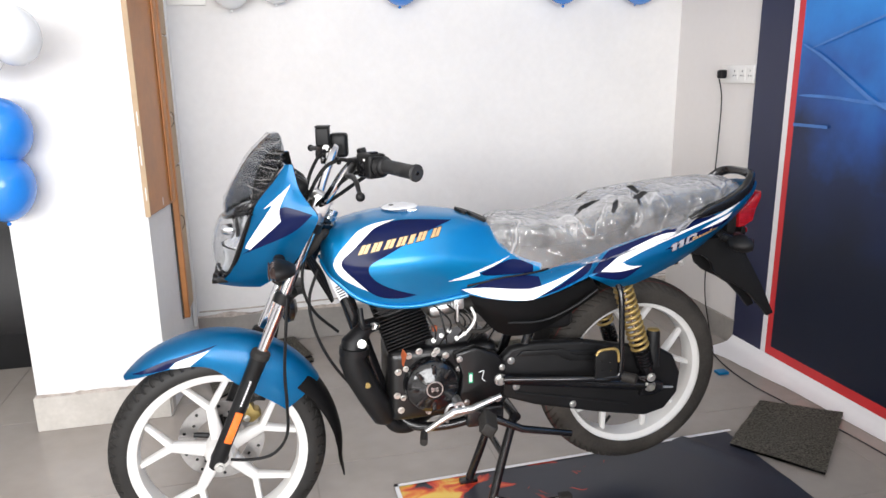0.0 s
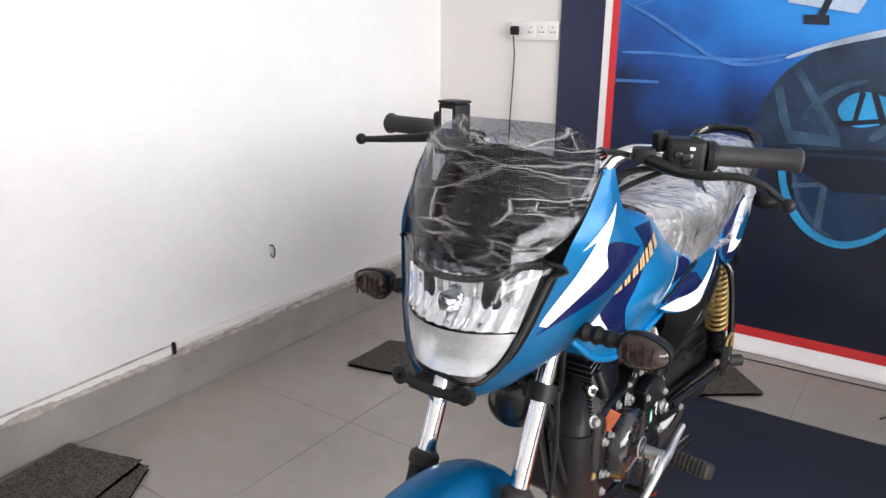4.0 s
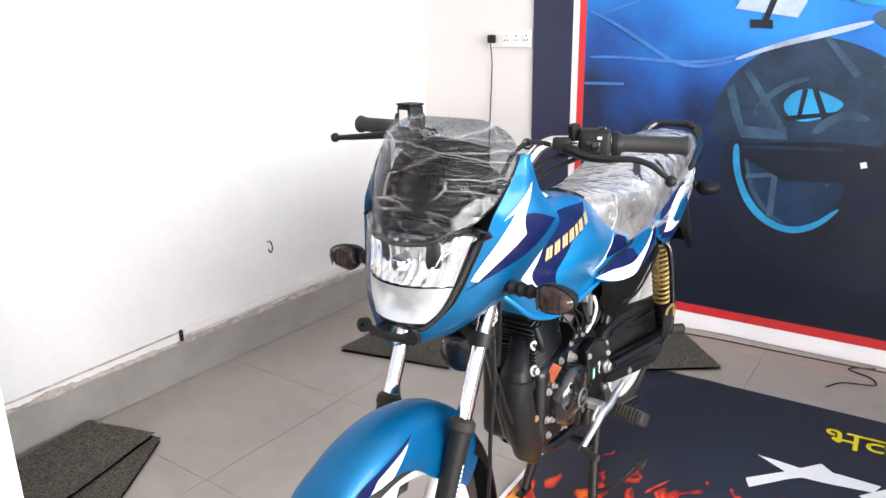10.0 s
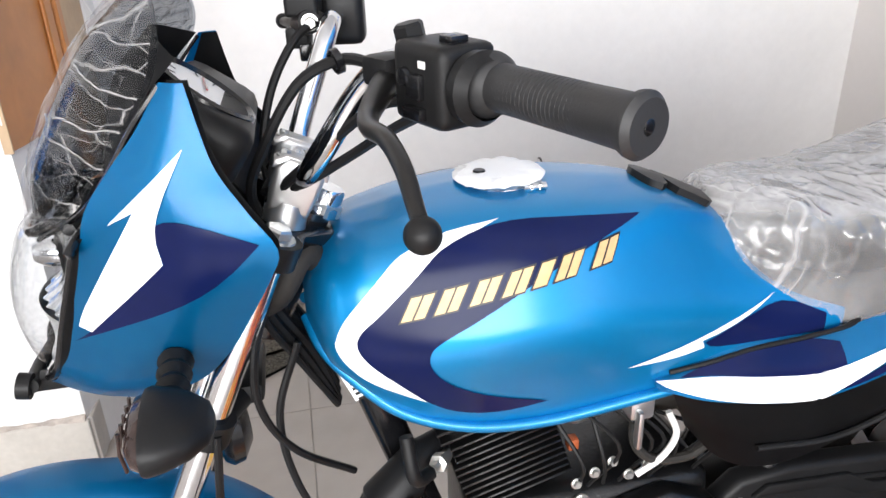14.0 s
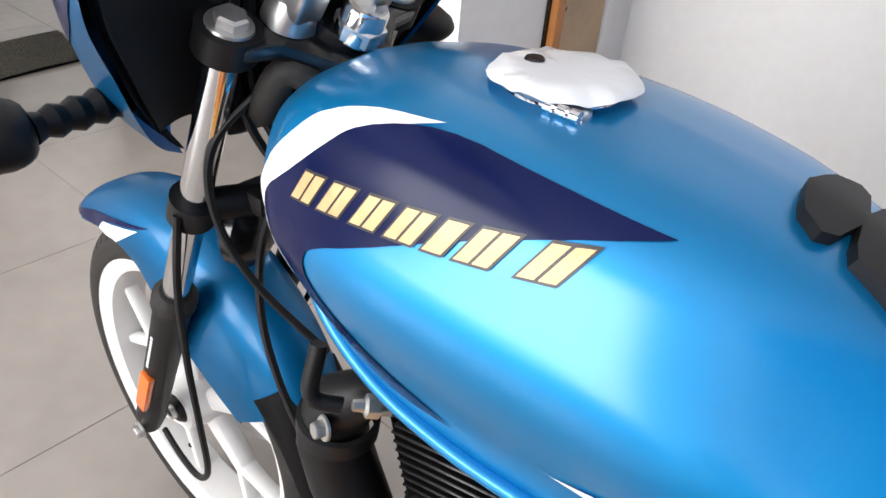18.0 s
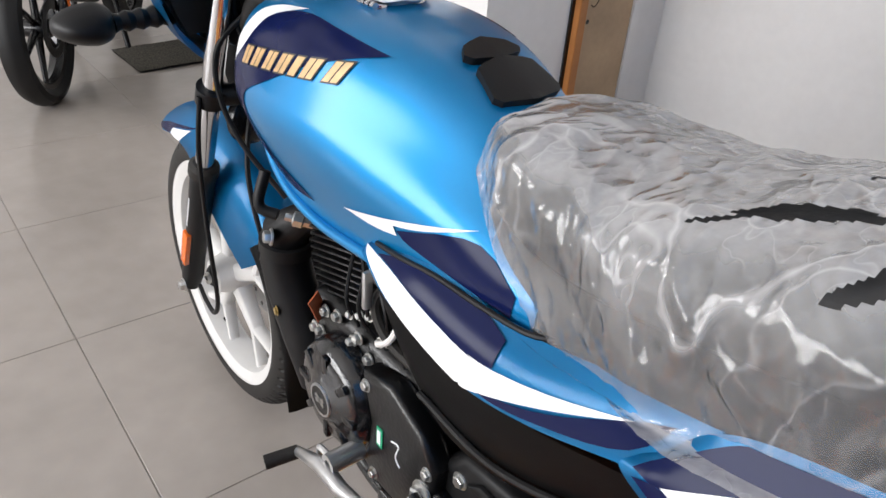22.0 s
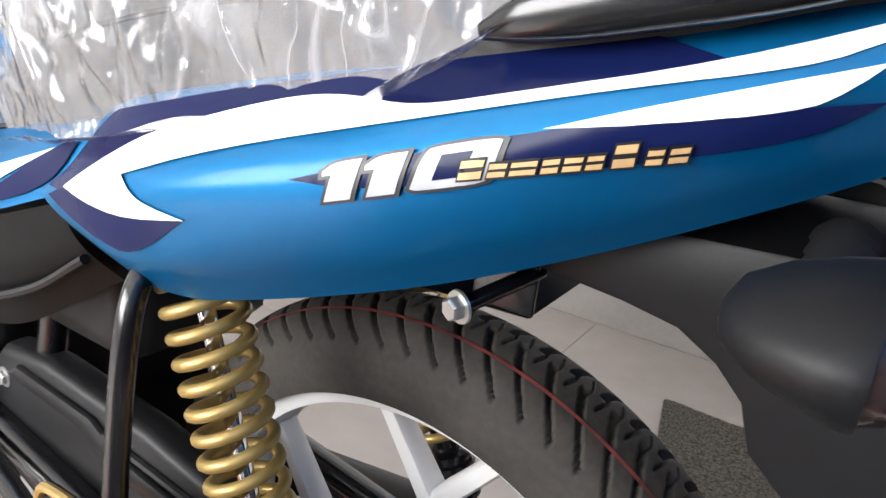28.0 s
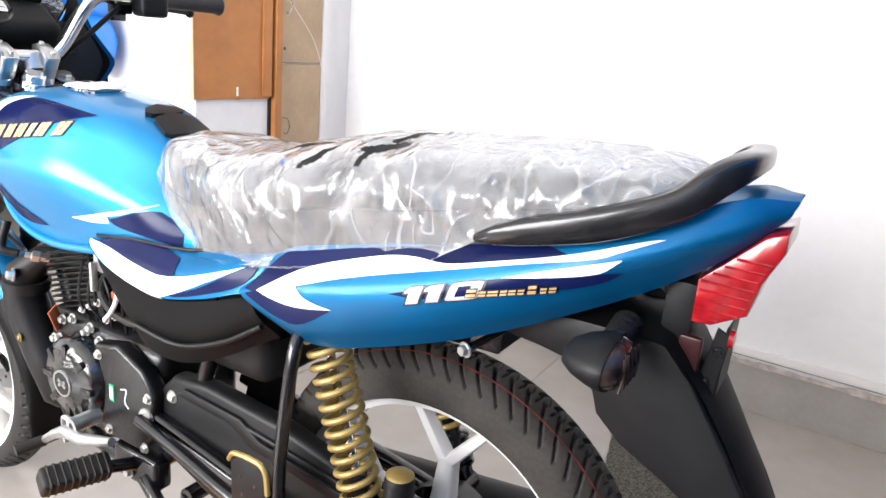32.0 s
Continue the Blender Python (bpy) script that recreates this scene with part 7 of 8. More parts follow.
WX = SIDE - 0.014
banner = thing("banner", (WX, -0.6, 0), "large printed banner with a blue motorcycle photo and red edge", "banner")
part("sheet", box(WX, SIDE - 0.003, -2.6, 0.905, 0.0, 2.3), P_NAVY, banner, smooth=False)
part("photo", box(WX - 0.0012, WX - 0.0002, -2.6, 0.635, 0.095, 2.3), PHOTO, banner, smooth=False)
part("white_edge", box(WX - 0.0016, WX - 0.0002, 0.668, 0.700, 0.0, 2.3), P_WHITE, banner, smooth=False)
part("red_edge", box(WX - 0.0020, WX - 0.0002, 0.635, 0.668, 0.055, 2.3), P_RED, banner, smooth=False)
part("red_edge", box(WX - 0.0020, WX - 0.0002, -2.6, 0.635, 0.052, 0.095), P_RED, banner, smooth=False)
# the lower white margin curls out on to the floor
rows = []
for y in np.linspace(0.90, -2.6, 60):
    k = max(0, min(1, (y + 0.2) / 1.1))
    out_ = 0.035 + 0.11 * k * k + 0.006 * noise.noise(Vector((y * 4, 0, 0)))
    rows.append([(WX - 0.0026, y, 0.054), (WX - 0.010 - out_ * 0.15, y, 0.026), (WX - 0.02 - out_ * 0.5, y, 0.008 + 0.004 * k), (WX - 0.02 - out_, y, 0.003 + 0.010 * k * abs(noise.noise(Vector((y * 6, 2, 0)))))])
part("curled_margin", loft([[Vector(p) for p in spline(r, 10)] for r in rows], closed=False), P_WHITE, banner, "white banner margin curling on the floor")


def disc_poly(cy, cz, r, n=40, a0=0, a1=360, squash=1.0):
    return [(cy + r * math.cos(radians(a)), cz + squash * r * math.sin(radians(a))) for a in np.linspace(a0, a1, n, endpoint=a1 - a0 < 360)]


def ring_poly(cy, cz, r0, r1, a0, a1, n=30):
    outer = [(cy + r1 * math.cos(radians(a)), cz + r1 * math.sin(radians(a))) for a in np.linspace(a0, a1, n)]
    return outer + [(cy + r0 * math.cos(radians(a)), cz + r0 * math.sin(radians(a))) for a in np.linspace(a1, a0, n)]


LAYER = [0]


ROUND = ("wheel_mass", "tyre", "gap", "rim", "rim_edge", "arc", "seat", "case", "case_ring", "case_core", "light_trail", "shadow", "side_panel", "tail", "shock", "engine")


def rounded(poly):
    """Cuts the corners of a closed outline twice."""
    for _ in range(2):
        poly = [(p[0] * (1 - k) + q[0] * k, p[1] * (1 - k) + q[1] * k) for p, q in zip(poly, poly[1:] + poly[:1]) for k in (0.25, 0.75)]
    return poly


def printed(name, poly, material):
    LAYER[0] += 1
    if name.endswith(ROUND):
        poly = rounded(poly)
    return part(name, flat(poly, "wall", WX - 0.0014 - 0.00015 * LAYER[0]), material, banner, smooth=False)


printed("printed_shadow", [(-0.088, 0.391), (-0.304, 0.32), (-0.584, 0.266), (-1.284, 0.342), (-1.224, 0.723), (-0.785, 0.668), (-0.545, 0.599), (-0.413, 0.42), (-0.299, 0.365), (-0.175, 0.37)], P_BLACK)
printed("printed_wheel_mass", [(0.05, 0.876), (0.039, 0.998), (-0.005, 1.1), (-0.07, 1.17), (-0.173, 1.24), (-0.322, 1.271), (-0.434, 1.246), (-0.546, 1.196), (-0.604, 1.145), (-0.654, 1.022), (-0.73, 0.956), (-0.761, 0.85), (-0.525, 0.771), (-0.091, 0.827), (-0.005, 0.85)], P_DARK)
printed("printed_tyre", [(-0.004, 0.86), (-0.019, 0.636), (-0.08, 0.475), (-0.174, 0.383), (-0.298, 0.377), (-0.412, 0.43), (-0.512, 0.565), (-0.534, 0.772), (-0.099, 0.848)], P_BLACK)
printed("printed_wheel_gap", [(-0.105, 0.788), (-0.218, 0.779), (-0.489, 0.767), (-0.469, 0.609), (-0.401, 0.53), (-0.305, 0.507), (-0.201, 0.533), (-0.13, 0.628)], P_DEEP)
printed("printed_sky_gap", [(-0.221, 0.991), (-0.241, 1.044), (-0.286, 1.071), (-0.334, 1.07), (-0.421, 1.035), (-0.446, 1.009), (-0.374, 0.957), (-0.281, 0.937)], P_CYAN)
printed("printed_spoke", [(-0.279, 0.951), (-0.295, 0.952), (-0.309, 1.068), (-0.29, 1.071)], P_BLACK)
printed("printed_spoke", [(-0.324, 1.069), (-0.343, 1.074), (-0.393, 0.959), (-0.371, 0.951)], P_BLACK)
printed("printed_spoke", [(-0.23, 0.961), (-0.445, 0.99), (-0.446, 0.976), (-0.241, 0.942)], P_BLACK)
printed("printed_rim", [(-0.052, 0.84), (-0.055, 0.763), (-0.075, 0.683), (-0.124, 0.581), (-0.203, 0.509), (-0.308, 0.478), (-0.406, 0.517), (-0.479, 0.603), (-0.465, 0.609), (-0.396, 0.54), (-0.305, 0.507), (-0.217, 0.536), (-0.145, 0.605), (-0.099, 0.694), (-0.082, 0.766), (-0.075, 0.838)], P_CYAN)
printed("printed_rim_edge", [(-0.099, 0.784), (-0.12, 0.688), (-0.157, 0.61), (-0.221, 0.54), (-0.284, 0.52), (-0.278, 0.532), (-0.229, 0.558), (-0.172, 0.624), (-0.136, 0.694), (-0.115, 0.785)], P_STAY)
printed("printed_spoke", [(-0.112, 0.716), (-0.232, 0.733), (-0.234, 0.717), (-0.113, 0.696)], P_GREY)
printed("printed_spoke", [(-0.214, 0.779), (-0.238, 0.777), (-0.235, 0.559), (-0.209, 0.535)], P_GREY)
printed("printed_spoke", [(-0.308, 0.669), (-0.42, 0.711), (-0.423, 0.682), (-0.332, 0.632)], P_DARK)
printed("printed_stay", [(-0.003, 1.064), (-0.031, 1.081), (-0.083, 0.917), (-0.245, 0.904), (-0.258, 0.869), (-0.077, 0.866), (-0.033, 0.963)], P_STAY)
printed("printed_stay", [(-0.063, 1.137), (-0.081, 1.157), (-0.255, 0.9), (-0.231, 0.887)], P_STAY)
printed("printed_arc", [(-0.111, 0.964), (-0.127, 1.008), (-0.171, 1.059), (-0.244, 1.105), (-0.31, 1.117), (-0.311, 1.102), (-0.25, 1.084), (-0.188, 1.039), (-0.149, 0.99), (-0.133, 0.954)], P_STAY)
printed("printed_arc", [(-0.333, 0.903), (-0.374, 0.957), (-0.444, 0.994), (-0.519, 0.98), (-0.54, 0.951), (-0.448, 0.963), (-0.396, 0.93), (-0.362, 0.893)], P_STAY)
printed("printed_stay", [(-0.337, 1.266), (-0.358, 1.271), (-0.483, 1.131), (-0.464, 1.111)], P_STAY)
printed("printed_shock", [(-0.487, 1.094), (-0.537, 1.124), (-0.612, 1.216), (-0.633, 1.19), (-0.628, 1.092), (-0.721, 1.027), (-0.732, 0.938), (-0.576, 0.944)], P_DARK)
printed("printed_swingarm", [(-0.09, 0.843), (-0.402, 0.87), (-0.657, 0.859), (-0.675, 0.711), (-0.536, 0.676), (-0.457, 0.715), (-0.266, 0.7), (-0.106, 0.78)], P_BLACK)
printed("printed_engine", [(-0.585, 0.871), (-0.671, 1.023), (-0.729, 1.094), (-0.883, 1.148), (-1.152, 1.184), (-1.222, 0.74), (-0.948, 0.685), (-0.68, 0.674), (-0.536, 0.676)], P_BLACK)
printed("printed_side_panel", [(-0.45, 1.353), (-0.692, 1.375), (-0.851, 1.373), (-0.999, 1.293), (-0.81, 1.218), (-0.734, 1.182), (-0.609, 1.242)], P_GREY)
printed("printed_panel_shade", [(-0.583, 1.316), (-0.713, 1.335), (-0.847, 1.29), (-0.805, 1.252), (-0.712, 1.222)], P_DARK)
printed("printed_pale_panel", [(-0.86, 1.363), (-0.951, 1.415), (-1.113, 1.374), (-1.012, 1.306), (-0.922, 1.305)], P_PALE)
printed("printed_frame", [(-0.719, 1.044), (-0.753, 1.095), (-0.851, 1.147), (-0.86, 1.035), (-0.824, 0.963), (-0.822, 0.856), (-0.79, 0.831), (-0.751, 0.921)], P_PALE)
printed("printed_frame", [(-0.872, 1.091), (-0.915, 1.141), (-1.137, 1.28), (-1.148, 1.208), (-0.967, 1.101), (-0.896, 1.051)], P_PALE)
printed("printed_frame_shade", [(-0.966, 1.107), (-0.994, 1.228), (-1.129, 1.327), (-1.138, 1.272), (-1.002, 1.17)], P_GREY)
printed("printed_seat", [(-0.484, 1.492), (-0.554, 1.414), (-0.626, 1.375), (-0.789, 1.373), (-0.894, 1.393), (-0.967, 1.453), (-0.975, 1.509), (-0.948, 1.533), (-0.478, 1.543)], P_GREY)
printed("printed_seat_shade", [(-0.554, 1.414), (-0.626, 1.375), (-0.789, 1.373), (-0.894, 1.393), (-0.847, 1.399), (-0.755, 1.386), (-0.64, 1.392)], P_DARK)
printed("printed_tail", [(-0.208, 1.549), (-0.478, 1.543), (-0.495, 1.475), (-0.558, 1.406), (-0.594, 1.365), (-0.454, 1.378), (-0.38, 1.409), (-0.32, 1.459)], P_GREY)
printed("printed_tail_flash", [(-0.339, 1.45), (-0.408, 1.472), (-0.438, 1.52), (-0.477, 1.509), (-0.449, 1.454), (-0.367, 1.437)], P_WHITE)
printed("printed_tail_blue", [(-0.382, 1.423), (-0.486, 1.409), (-0.587, 1.365), (-0.454, 1.378)], P_CYAN)
printed("printed_plate", [(-0.007, 1.378), (-0.053, 1.465), (-0.28, 1.417), (-0.242, 1.337)], P_PALE)
printed("printed_plate_lamp", [(-0.085, 1.50), (-0.16, 1.525), (-0.275, 1.49), (-0.27, 1.445), (-0.19, 1.425), (-0.10, 1.44)], P_BLACK)
printed("printed_plate_stem", [(-0.145, 1.432), (-0.170, 1.430), (-0.137, 1.325), (-0.113, 1.330)], P_BLACK)
printed("printed_plate_foot", [(-0.068, 1.335), (-0.072, 1.303), (-0.157, 1.298), (-0.152, 1.332)], P_BLACK)
printed("printed_case", [(-0.858, 0.868), (-0.873, 0.931), (-0.925, 0.962), (-0.988, 0.937), (-1.014, 0.882), (-1.001, 0.82), (-0.949, 0.788), (-0.89, 0.808)], P_DARK)
printed("printed_case_ring", [(-0.902, 0.872), (-0.911, 0.903), (-0.934, 0.915), (-0.958, 0.903), (-0.971, 0.877), (-0.963, 0.848), (-0.943, 0.835), (-0.915, 0.847)], P_PALE)
printed("printed_case_core", [(-0.917, 0.873), (-0.925, 0.893), (-0.944, 0.895), (-0.959, 0.877), (-0.949, 0.855), (-0.929, 0.853)], P_DARK)
printed("printed_bolt", [(-0.935, 0.997), (-1.011, 1.008), (-1.017, 0.988), (-0.942, 0.975)], P_PALE)
printed("printed_bolt", [(-1.058, 0.997), (-1.093, 1.042), (-1.099, 0.975), (-1.076, 0.955)], P_PALE)
printed("printed_bolt", [(-0.522, 0.797), (-0.543, 0.803), (-0.549, 0.781), (-0.528, 0.775)], P_WHITE)
printed("printed_bolt", [(-1.108, 0.824), (-1.129, 0.826), (-1.132, 0.806), (-1.111, 0.803)], P_WHITE)
printed("printed_bolt", [(-1.04, 0.876), (-1.055, 0.877), (-1.057, 0.86), (-1.042, 0.859)], P_PALE)
printed("printed_bolt", [(-1.154, 0.76), (-1.171, 0.762), (-1.174, 0.741), (-1.157, 0.739)], P_PALE)
printed("printed_light", [(-0.997, 0.695), (-1.056, 0.699), (-1.174, 0.678), (-1.17, 0.657), (-1.108, 0.663)], P_PALE)
printed("printed_light_trail", [(-0.022, 1.186), (-0.172, 1.243), (-0.32, 1.283), (-0.492, 1.325), (-0.505, 1.308), (-0.359, 1.266), (-0.174, 1.225), (-0.035, 1.175)], P_PALE)
printed("printed_light_trail", [(0.611, 1.195), (0.443, 1.195), (0.282, 1.18), (0.107, 1.174), (-0.037, 1.202), (-0.038, 1.19), (0.101, 1.16), (0.281, 1.168), (0.442, 1.183), (0.61, 1.184)], P_SKY)
printed("printed_light_trail", [(0.62, 1.386), (0.498, 1.329), (0.353, 1.236), (0.214, 1.154), (0.1, 1.142), (-0.023, 1.17), (-0.022, 1.182), (0.101, 1.156), (0.21, 1.168), (0.345, 1.251), (0.494, 1.341), (0.621, 1.396)], P_SKY)
printed("printed_light_trail", [(0.572, 1.375), (0.301, 1.455), (0.053, 1.529), (0.052, 1.522), (0.301, 1.445), (0.571, 1.367)], P_SKY)
printed("printed_bar", [(0.63, 1.079), (0.441, 1.079), (0.44, 1.067), (0.629, 1.066)], P_SKY)

spots = random.Random(4)
for _ in range(16):
    y, z, r = spots.uniform(-1.16, -0.70), spots.uniform(0.72, 0.86), spots.uniform(0.004, 0.009)
    printed("printed_bolt", disc_poly(y, z, r, 7), spots.choice((P_PALE, P_GREY, P_STAY)))
for y, z in ((-0.60, 0.93), (-0.66, 0.90), (-0.70, 0.99), (-0.62, 1.16), (-0.42, 0.70)):
    printed("printed_bolt", disc_poly(y, z, 0.008, 7), P_STAY)
printed("printed_floor_line", [(-0.73, 0.62), (-0.66, 0.48), (-0.664, 0.478), (-0.737, 0.618)], P_STAY)
printed("printed_pipe", [(-0.09, 0.835), (-0.30, 0.846), (-0.46, 0.848), (-0.46, 0.836), (-0.30, 0.832), (-0.09, 0.822)], P_DARK)
printed("printed_link", [(-0.56, 1.17), (-0.62, 1.12), (-0.76, 1.13), (-0.76, 1.118), (-0.62, 1.105), (-0.55, 1.155)], P_STAY)

# ---- printed flex sheet on the floor ----
flex = thing("floor_banner", (1.1, -1.0, 0), "dark printed flex sheet with flames and lettering on the floor", "floor banner")
nx, ny = 40, 90
bm = bmesh.new()
grid = [[None] * (ny + 1) for _ in range(nx + 1)]
for i in range(nx + 1):
    for j in range(ny + 1):
        u, v = i / nx * 1.23, -j / ny * 2.7
        x, y = 0.525 + u + 0.03 * v * -1 * 0.6, 0.112 + v + 0.035 * u
        z = 0.0025 + 0.0018 * (1 + noise.noise(Vector((x * 3, y * 3, 0))))
        fold = max(0, 1 - abs((x - 1.62) + 0.6 * (y - 0.05)) / 0.05) * max(0, 1 - max(0, 0.1 - y) / 0.5)
        grid[i][j] = bm.verts.new((x, y, z + 0.018 * fold ** 2))
for i in range(nx):
    for j in range(ny):
        bm.faces.new((grid[i][j], grid[i + 1][j], grid[i + 1][j + 1], grid[i][j + 1]))
sheet = part("sheet", bm, FLAME, flex)
for a, b in (((0.512, 0.122), (1.775, 0.166)), ((0.512, 0.122), (0.562, -2.6))):
    d = Vector((b[0] - a[0], b[1] - a[1], 0)).normalized() * 0.014
    n_ = Vector((-d.y, d.x, 0))
    if n_.x > 0.01 or n_.y < -0.01:
        n_ = -n_
    part("white_margin", flat([(a[0], a[1]), (b[0], b[1]), (b[0] - n_.x, b[1] - n_.y), (a[0] - n_.x, a[1] - n_.y)], "floor", 0.0075), P_WHITE, flex, smooth=False)


def floor_text(body, at, size, material, parent, name, shear=0.0, turn=0.0, spacing=1.0):
    cu = bpy.data.curves.new(name, "FONT")
    cu.body, cu.size, cu.shear, cu.space_character, cu.extrude = body, size, shear, spacing, 0.0006
    cu.materials.append(material)
    ob = new(name, cu)
    ob.matrix_world = Matrix(((0, 1, 0, at[0]), (-1, 0, 0, at[1]), (0, 0, 1, at[2]), (0, 0, 0, 1))) @ Matrix.Rotation(radians(turn), 4, "Z")
    m = ob.matrix_world.copy()
    ob.parent = parent
    ob.matrix_parent_inverse = Matrix.Translation(-parent.location)
    ob.matrix_basis = m
    return ob


floor_text("DEFINITE", (1.125, -0.69, 0.0085), 0.085, P_WHITE, flex, "white_lettering", 0.0, 2, 1.25)
floor_text("M", (1.13, -1.35, 0.0085), 0.085, P_WHITE, flex, "white_lettering", 0.0, 2, 1.25)
# the flowing white mark above the lettering, as plain strokes
for pl in ([(1.328, -0.44), (1.327, -0.489), (1.322, -0.562), (1.351, -0.665), (1.35, -0.776), (1.304, -0.761), (1.279, -0.639), (1.268, -0.546)], [(1.179, -0.438), (1.281, -0.532), (1.383, -0.614), (1.346, -0.653), (1.242, -0.545), (1.136, -0.457)], [(1.265, -0.726), (1.358, -0.802), (1.355, -0.862), (1.286, -0.818), (1.238, -0.763)], [(1.265, -0.84), (1.324, -0.879), (1.357, -0.968), (1.268, -0.898)], [(1.258, -0.954), (1.367, -1.028), (1.324, -1.05), (1.254, -1.006)]):
    part("white_stroke", flat(pl, "floor", 0.0082 - pl[0][0] * 0.0004), P_WHITE, flex, smooth=False)
# yellow line of script, in plain strokes: head line and hanging shapes
def script(x, y, w, kinds):
    """Hanging script as bars under a head line; x is the head line, the word runs along -y."""
    h = 0.115
    part("yellow_headline", flat([(x, y), (x, y - w), (x - 0.018, y - w), (x - 0.018, y)], "floor", 0.0085), P_YELLOW, flex, smooth=False)
    for a, kind in kinds:
        yy = y - a * w
        if kind == "stem":
            part("yellow_stroke", flat([(x - 0.016, yy), (x - 0.016, yy - 0.016), (x - h, yy - 0.016), (x - h, yy)], "floor", 0.0087), P_YELLOW, flex, smooth=False)
        elif kind == "loop":
            pts_ = [(x - 0.065 + 0.036 * math.cos(t), yy + 0.034 * math.sin(t)) for t in np.linspace(0, 2 * math.pi, 15)]
            part("yellow_stroke", tube([(px, py, 0.0087) for px, py in pts_], 0.006, 6), P_YELLOW, flex)
        else:
            part("yellow_stroke", tube([(x - 0.03, yy + 0.03, 0.0087), (x - 0.05, yy, 0.0087), (x - 0.085, yy + 0.012, 0.0087), (x - 0.10, yy - 0.02, 0.0087)], 0.006, 6, 12), P_YELLOW, flex)


def glyph_mesh(body, size, keep=1.0):
    """One letter of the built-in font as a mesh, cut off past a share of its width."""
    cu = bpy.data.curves.new("letter", "FONT")
    cu.body, cu.size, cu.extrude = body, size, 0.0006
    ob = new("letter", cu)
    bpy.context.view_layer.update()
    bm = bmesh.new()
    me = bpy.data.meshes.new_from_object(ob.evaluated_get(bpy.context.evaluated_depsgraph_get()))
    bm.from_mesh(me)
    bpy.data.objects.remove(ob)
    bpy.data.meshes.remove(me)
    x0, x1 = min(v.co.x for v in bm.verts), max(v.co.x for v in bm.verts)
    if keep < 1:
        x1 = x0 + (x1 - x0) * keep
        bmesh.ops.bisect_plane(bm, geom=bm.verts[:] + bm.edges[:] + bm.faces[:], plane_co=(x1, 0, 0), plane_no=(1, 0, 0), clear_outer=True)
    bmesh.ops.translate(bm, vec=(-x0, 0, 0), verts=bm.verts)
    return bm, x1 - x0


run = 0.0
for body, keep in (("\u092d", 1.0), ("\u0935", 0.60), ("\u092f", 1.0)):
    bm, wide = glyph_mesh(body, 0.17, keep)
    bm.transform(Matrix.Translation((1.515, -0.60, 0.0085)) @ Matrix.Rotation(radians(-88), 4, "Z") @ Matrix.Translation((run, 0, 0)))
    part("yellow_lettering", bm, P_YELLOW, flex, smooth=False)
    run += wide - 0.004
script(1.62, -0.94, 0.10, ((0.3, "hook"), (0.8, "hook")))
script(1.62, -1.07, 0.34, ((0.06, "hook"), (0.22, "stem"), (0.36, "loop"), (0.52, "stem"), (0.66, "loop"), (0.80, "hook"), (0.97, "stem")))
for y in (-0.02, -0.2):
    part("red_patch", flat([(1.02, -1.05), (1.05, -1.12), (1.00, -1.10)], "floor", 0.0087 + 0.0001 * y), P_RED, flex, smooth=False)


# ---- carpet offcuts ----
def carpet(name, quad, label, z=0.0, lift=0.0, group="carpet offcuts on the floor"):
    c = [Vector((x, y, 0)) for x, y in quad]
    mid = sum(c, Vector()) / 4
    th = thing(name, (mid.x, mid.y, 0), label, "floor mat", group)
    n = 30
    bm = bmesh.new()
    g = []
    for i in range(n + 1):
        row = []
        for j in range(n + 1):
            u, v = i / n, j / n
            p = (c[0] * (1 - u) + c[1] * u) * (1 - v) + (c[3] * (1 - u) + c[2] * u) * v
            e = min(u, v, 1 - u, 1 - v)
            if e < 0.02:
                p = p + Vector((noise.noise(p * 40), noise.noise(p * 40 + Vector((9, 0, 0))), 0)) * 0.004
            p.z = z + 0.012 + 0.004 * noise.noise(p * 7) + lift * max(0, v - 0.5) ** 2
            row.append(bm.verts.new(p))
        g.append(row)
    for i in range(n):
        for j in range(n):
            bm.faces.new((g[i][j], g[i + 1][j], g[i + 1][j + 1], g[i][j + 1]))
    bmesh.ops.solidify(bm, geom=bm.faces[:], thickness=0.010)
    part("carpet", bm, MAT_CARPET, th, smooth=True)
    low = bmesh.new()
    low.faces.new([low.verts.new(mid + (p - mid) * 0.985 + Vector((0, 0, z + 0.0015))) for p in c])
    bmesh.ops.solidify(low, geom=low.faces[:], thickness=0.003)
    part("backing", low, PLASTIC, th, "dark woven carpet backing", smooth=False)
    return th


carpet("carpet_offcut", [(-0.17, 1.30), (0.24, 1.42), (0.335, 1.235), (-0.09, 0.93)], "grey-brown carpet offcut on the tiles beside the pier")
carpet("carpet_offcut", [(-0.17, 1.46), (0.25, 1.53), (0.33, 1.26), (-0.13, 1.13)], "grey-brown carpet offcut lying over another offcut", 0.012)
carpet("carpet_offcut", [(2.02, 0.32), (2.26, 0.15), (1.885, -0.19), (1.70, 0.06)], "grey-brown carpet offcut at the banner's foot", 0.006)
carpet("carpet_offcut", [(1.19, 1.22), (1.46, 1.22), (1.62, 0.93), (1.30, 0.72)], "grey-brown carpet offcut behind the motorcycle")
carpet("carpet_offcut", [(-2.62, 0.92), (-2.58, 0.46), (-2.18, 0.47), (-2.22, 0.84)], "grey-brown carpet offcut under a parked motorcycle")
scrap = thing("paper_scrap", (2.05, 0.62, 0), "crumpled scrap of blue paper on the floor", "litter")
part("scrap", box(2.03, 2.08, 0.60, 0.64, 0.001, 0.014, 0.004), PAINT, scrap)
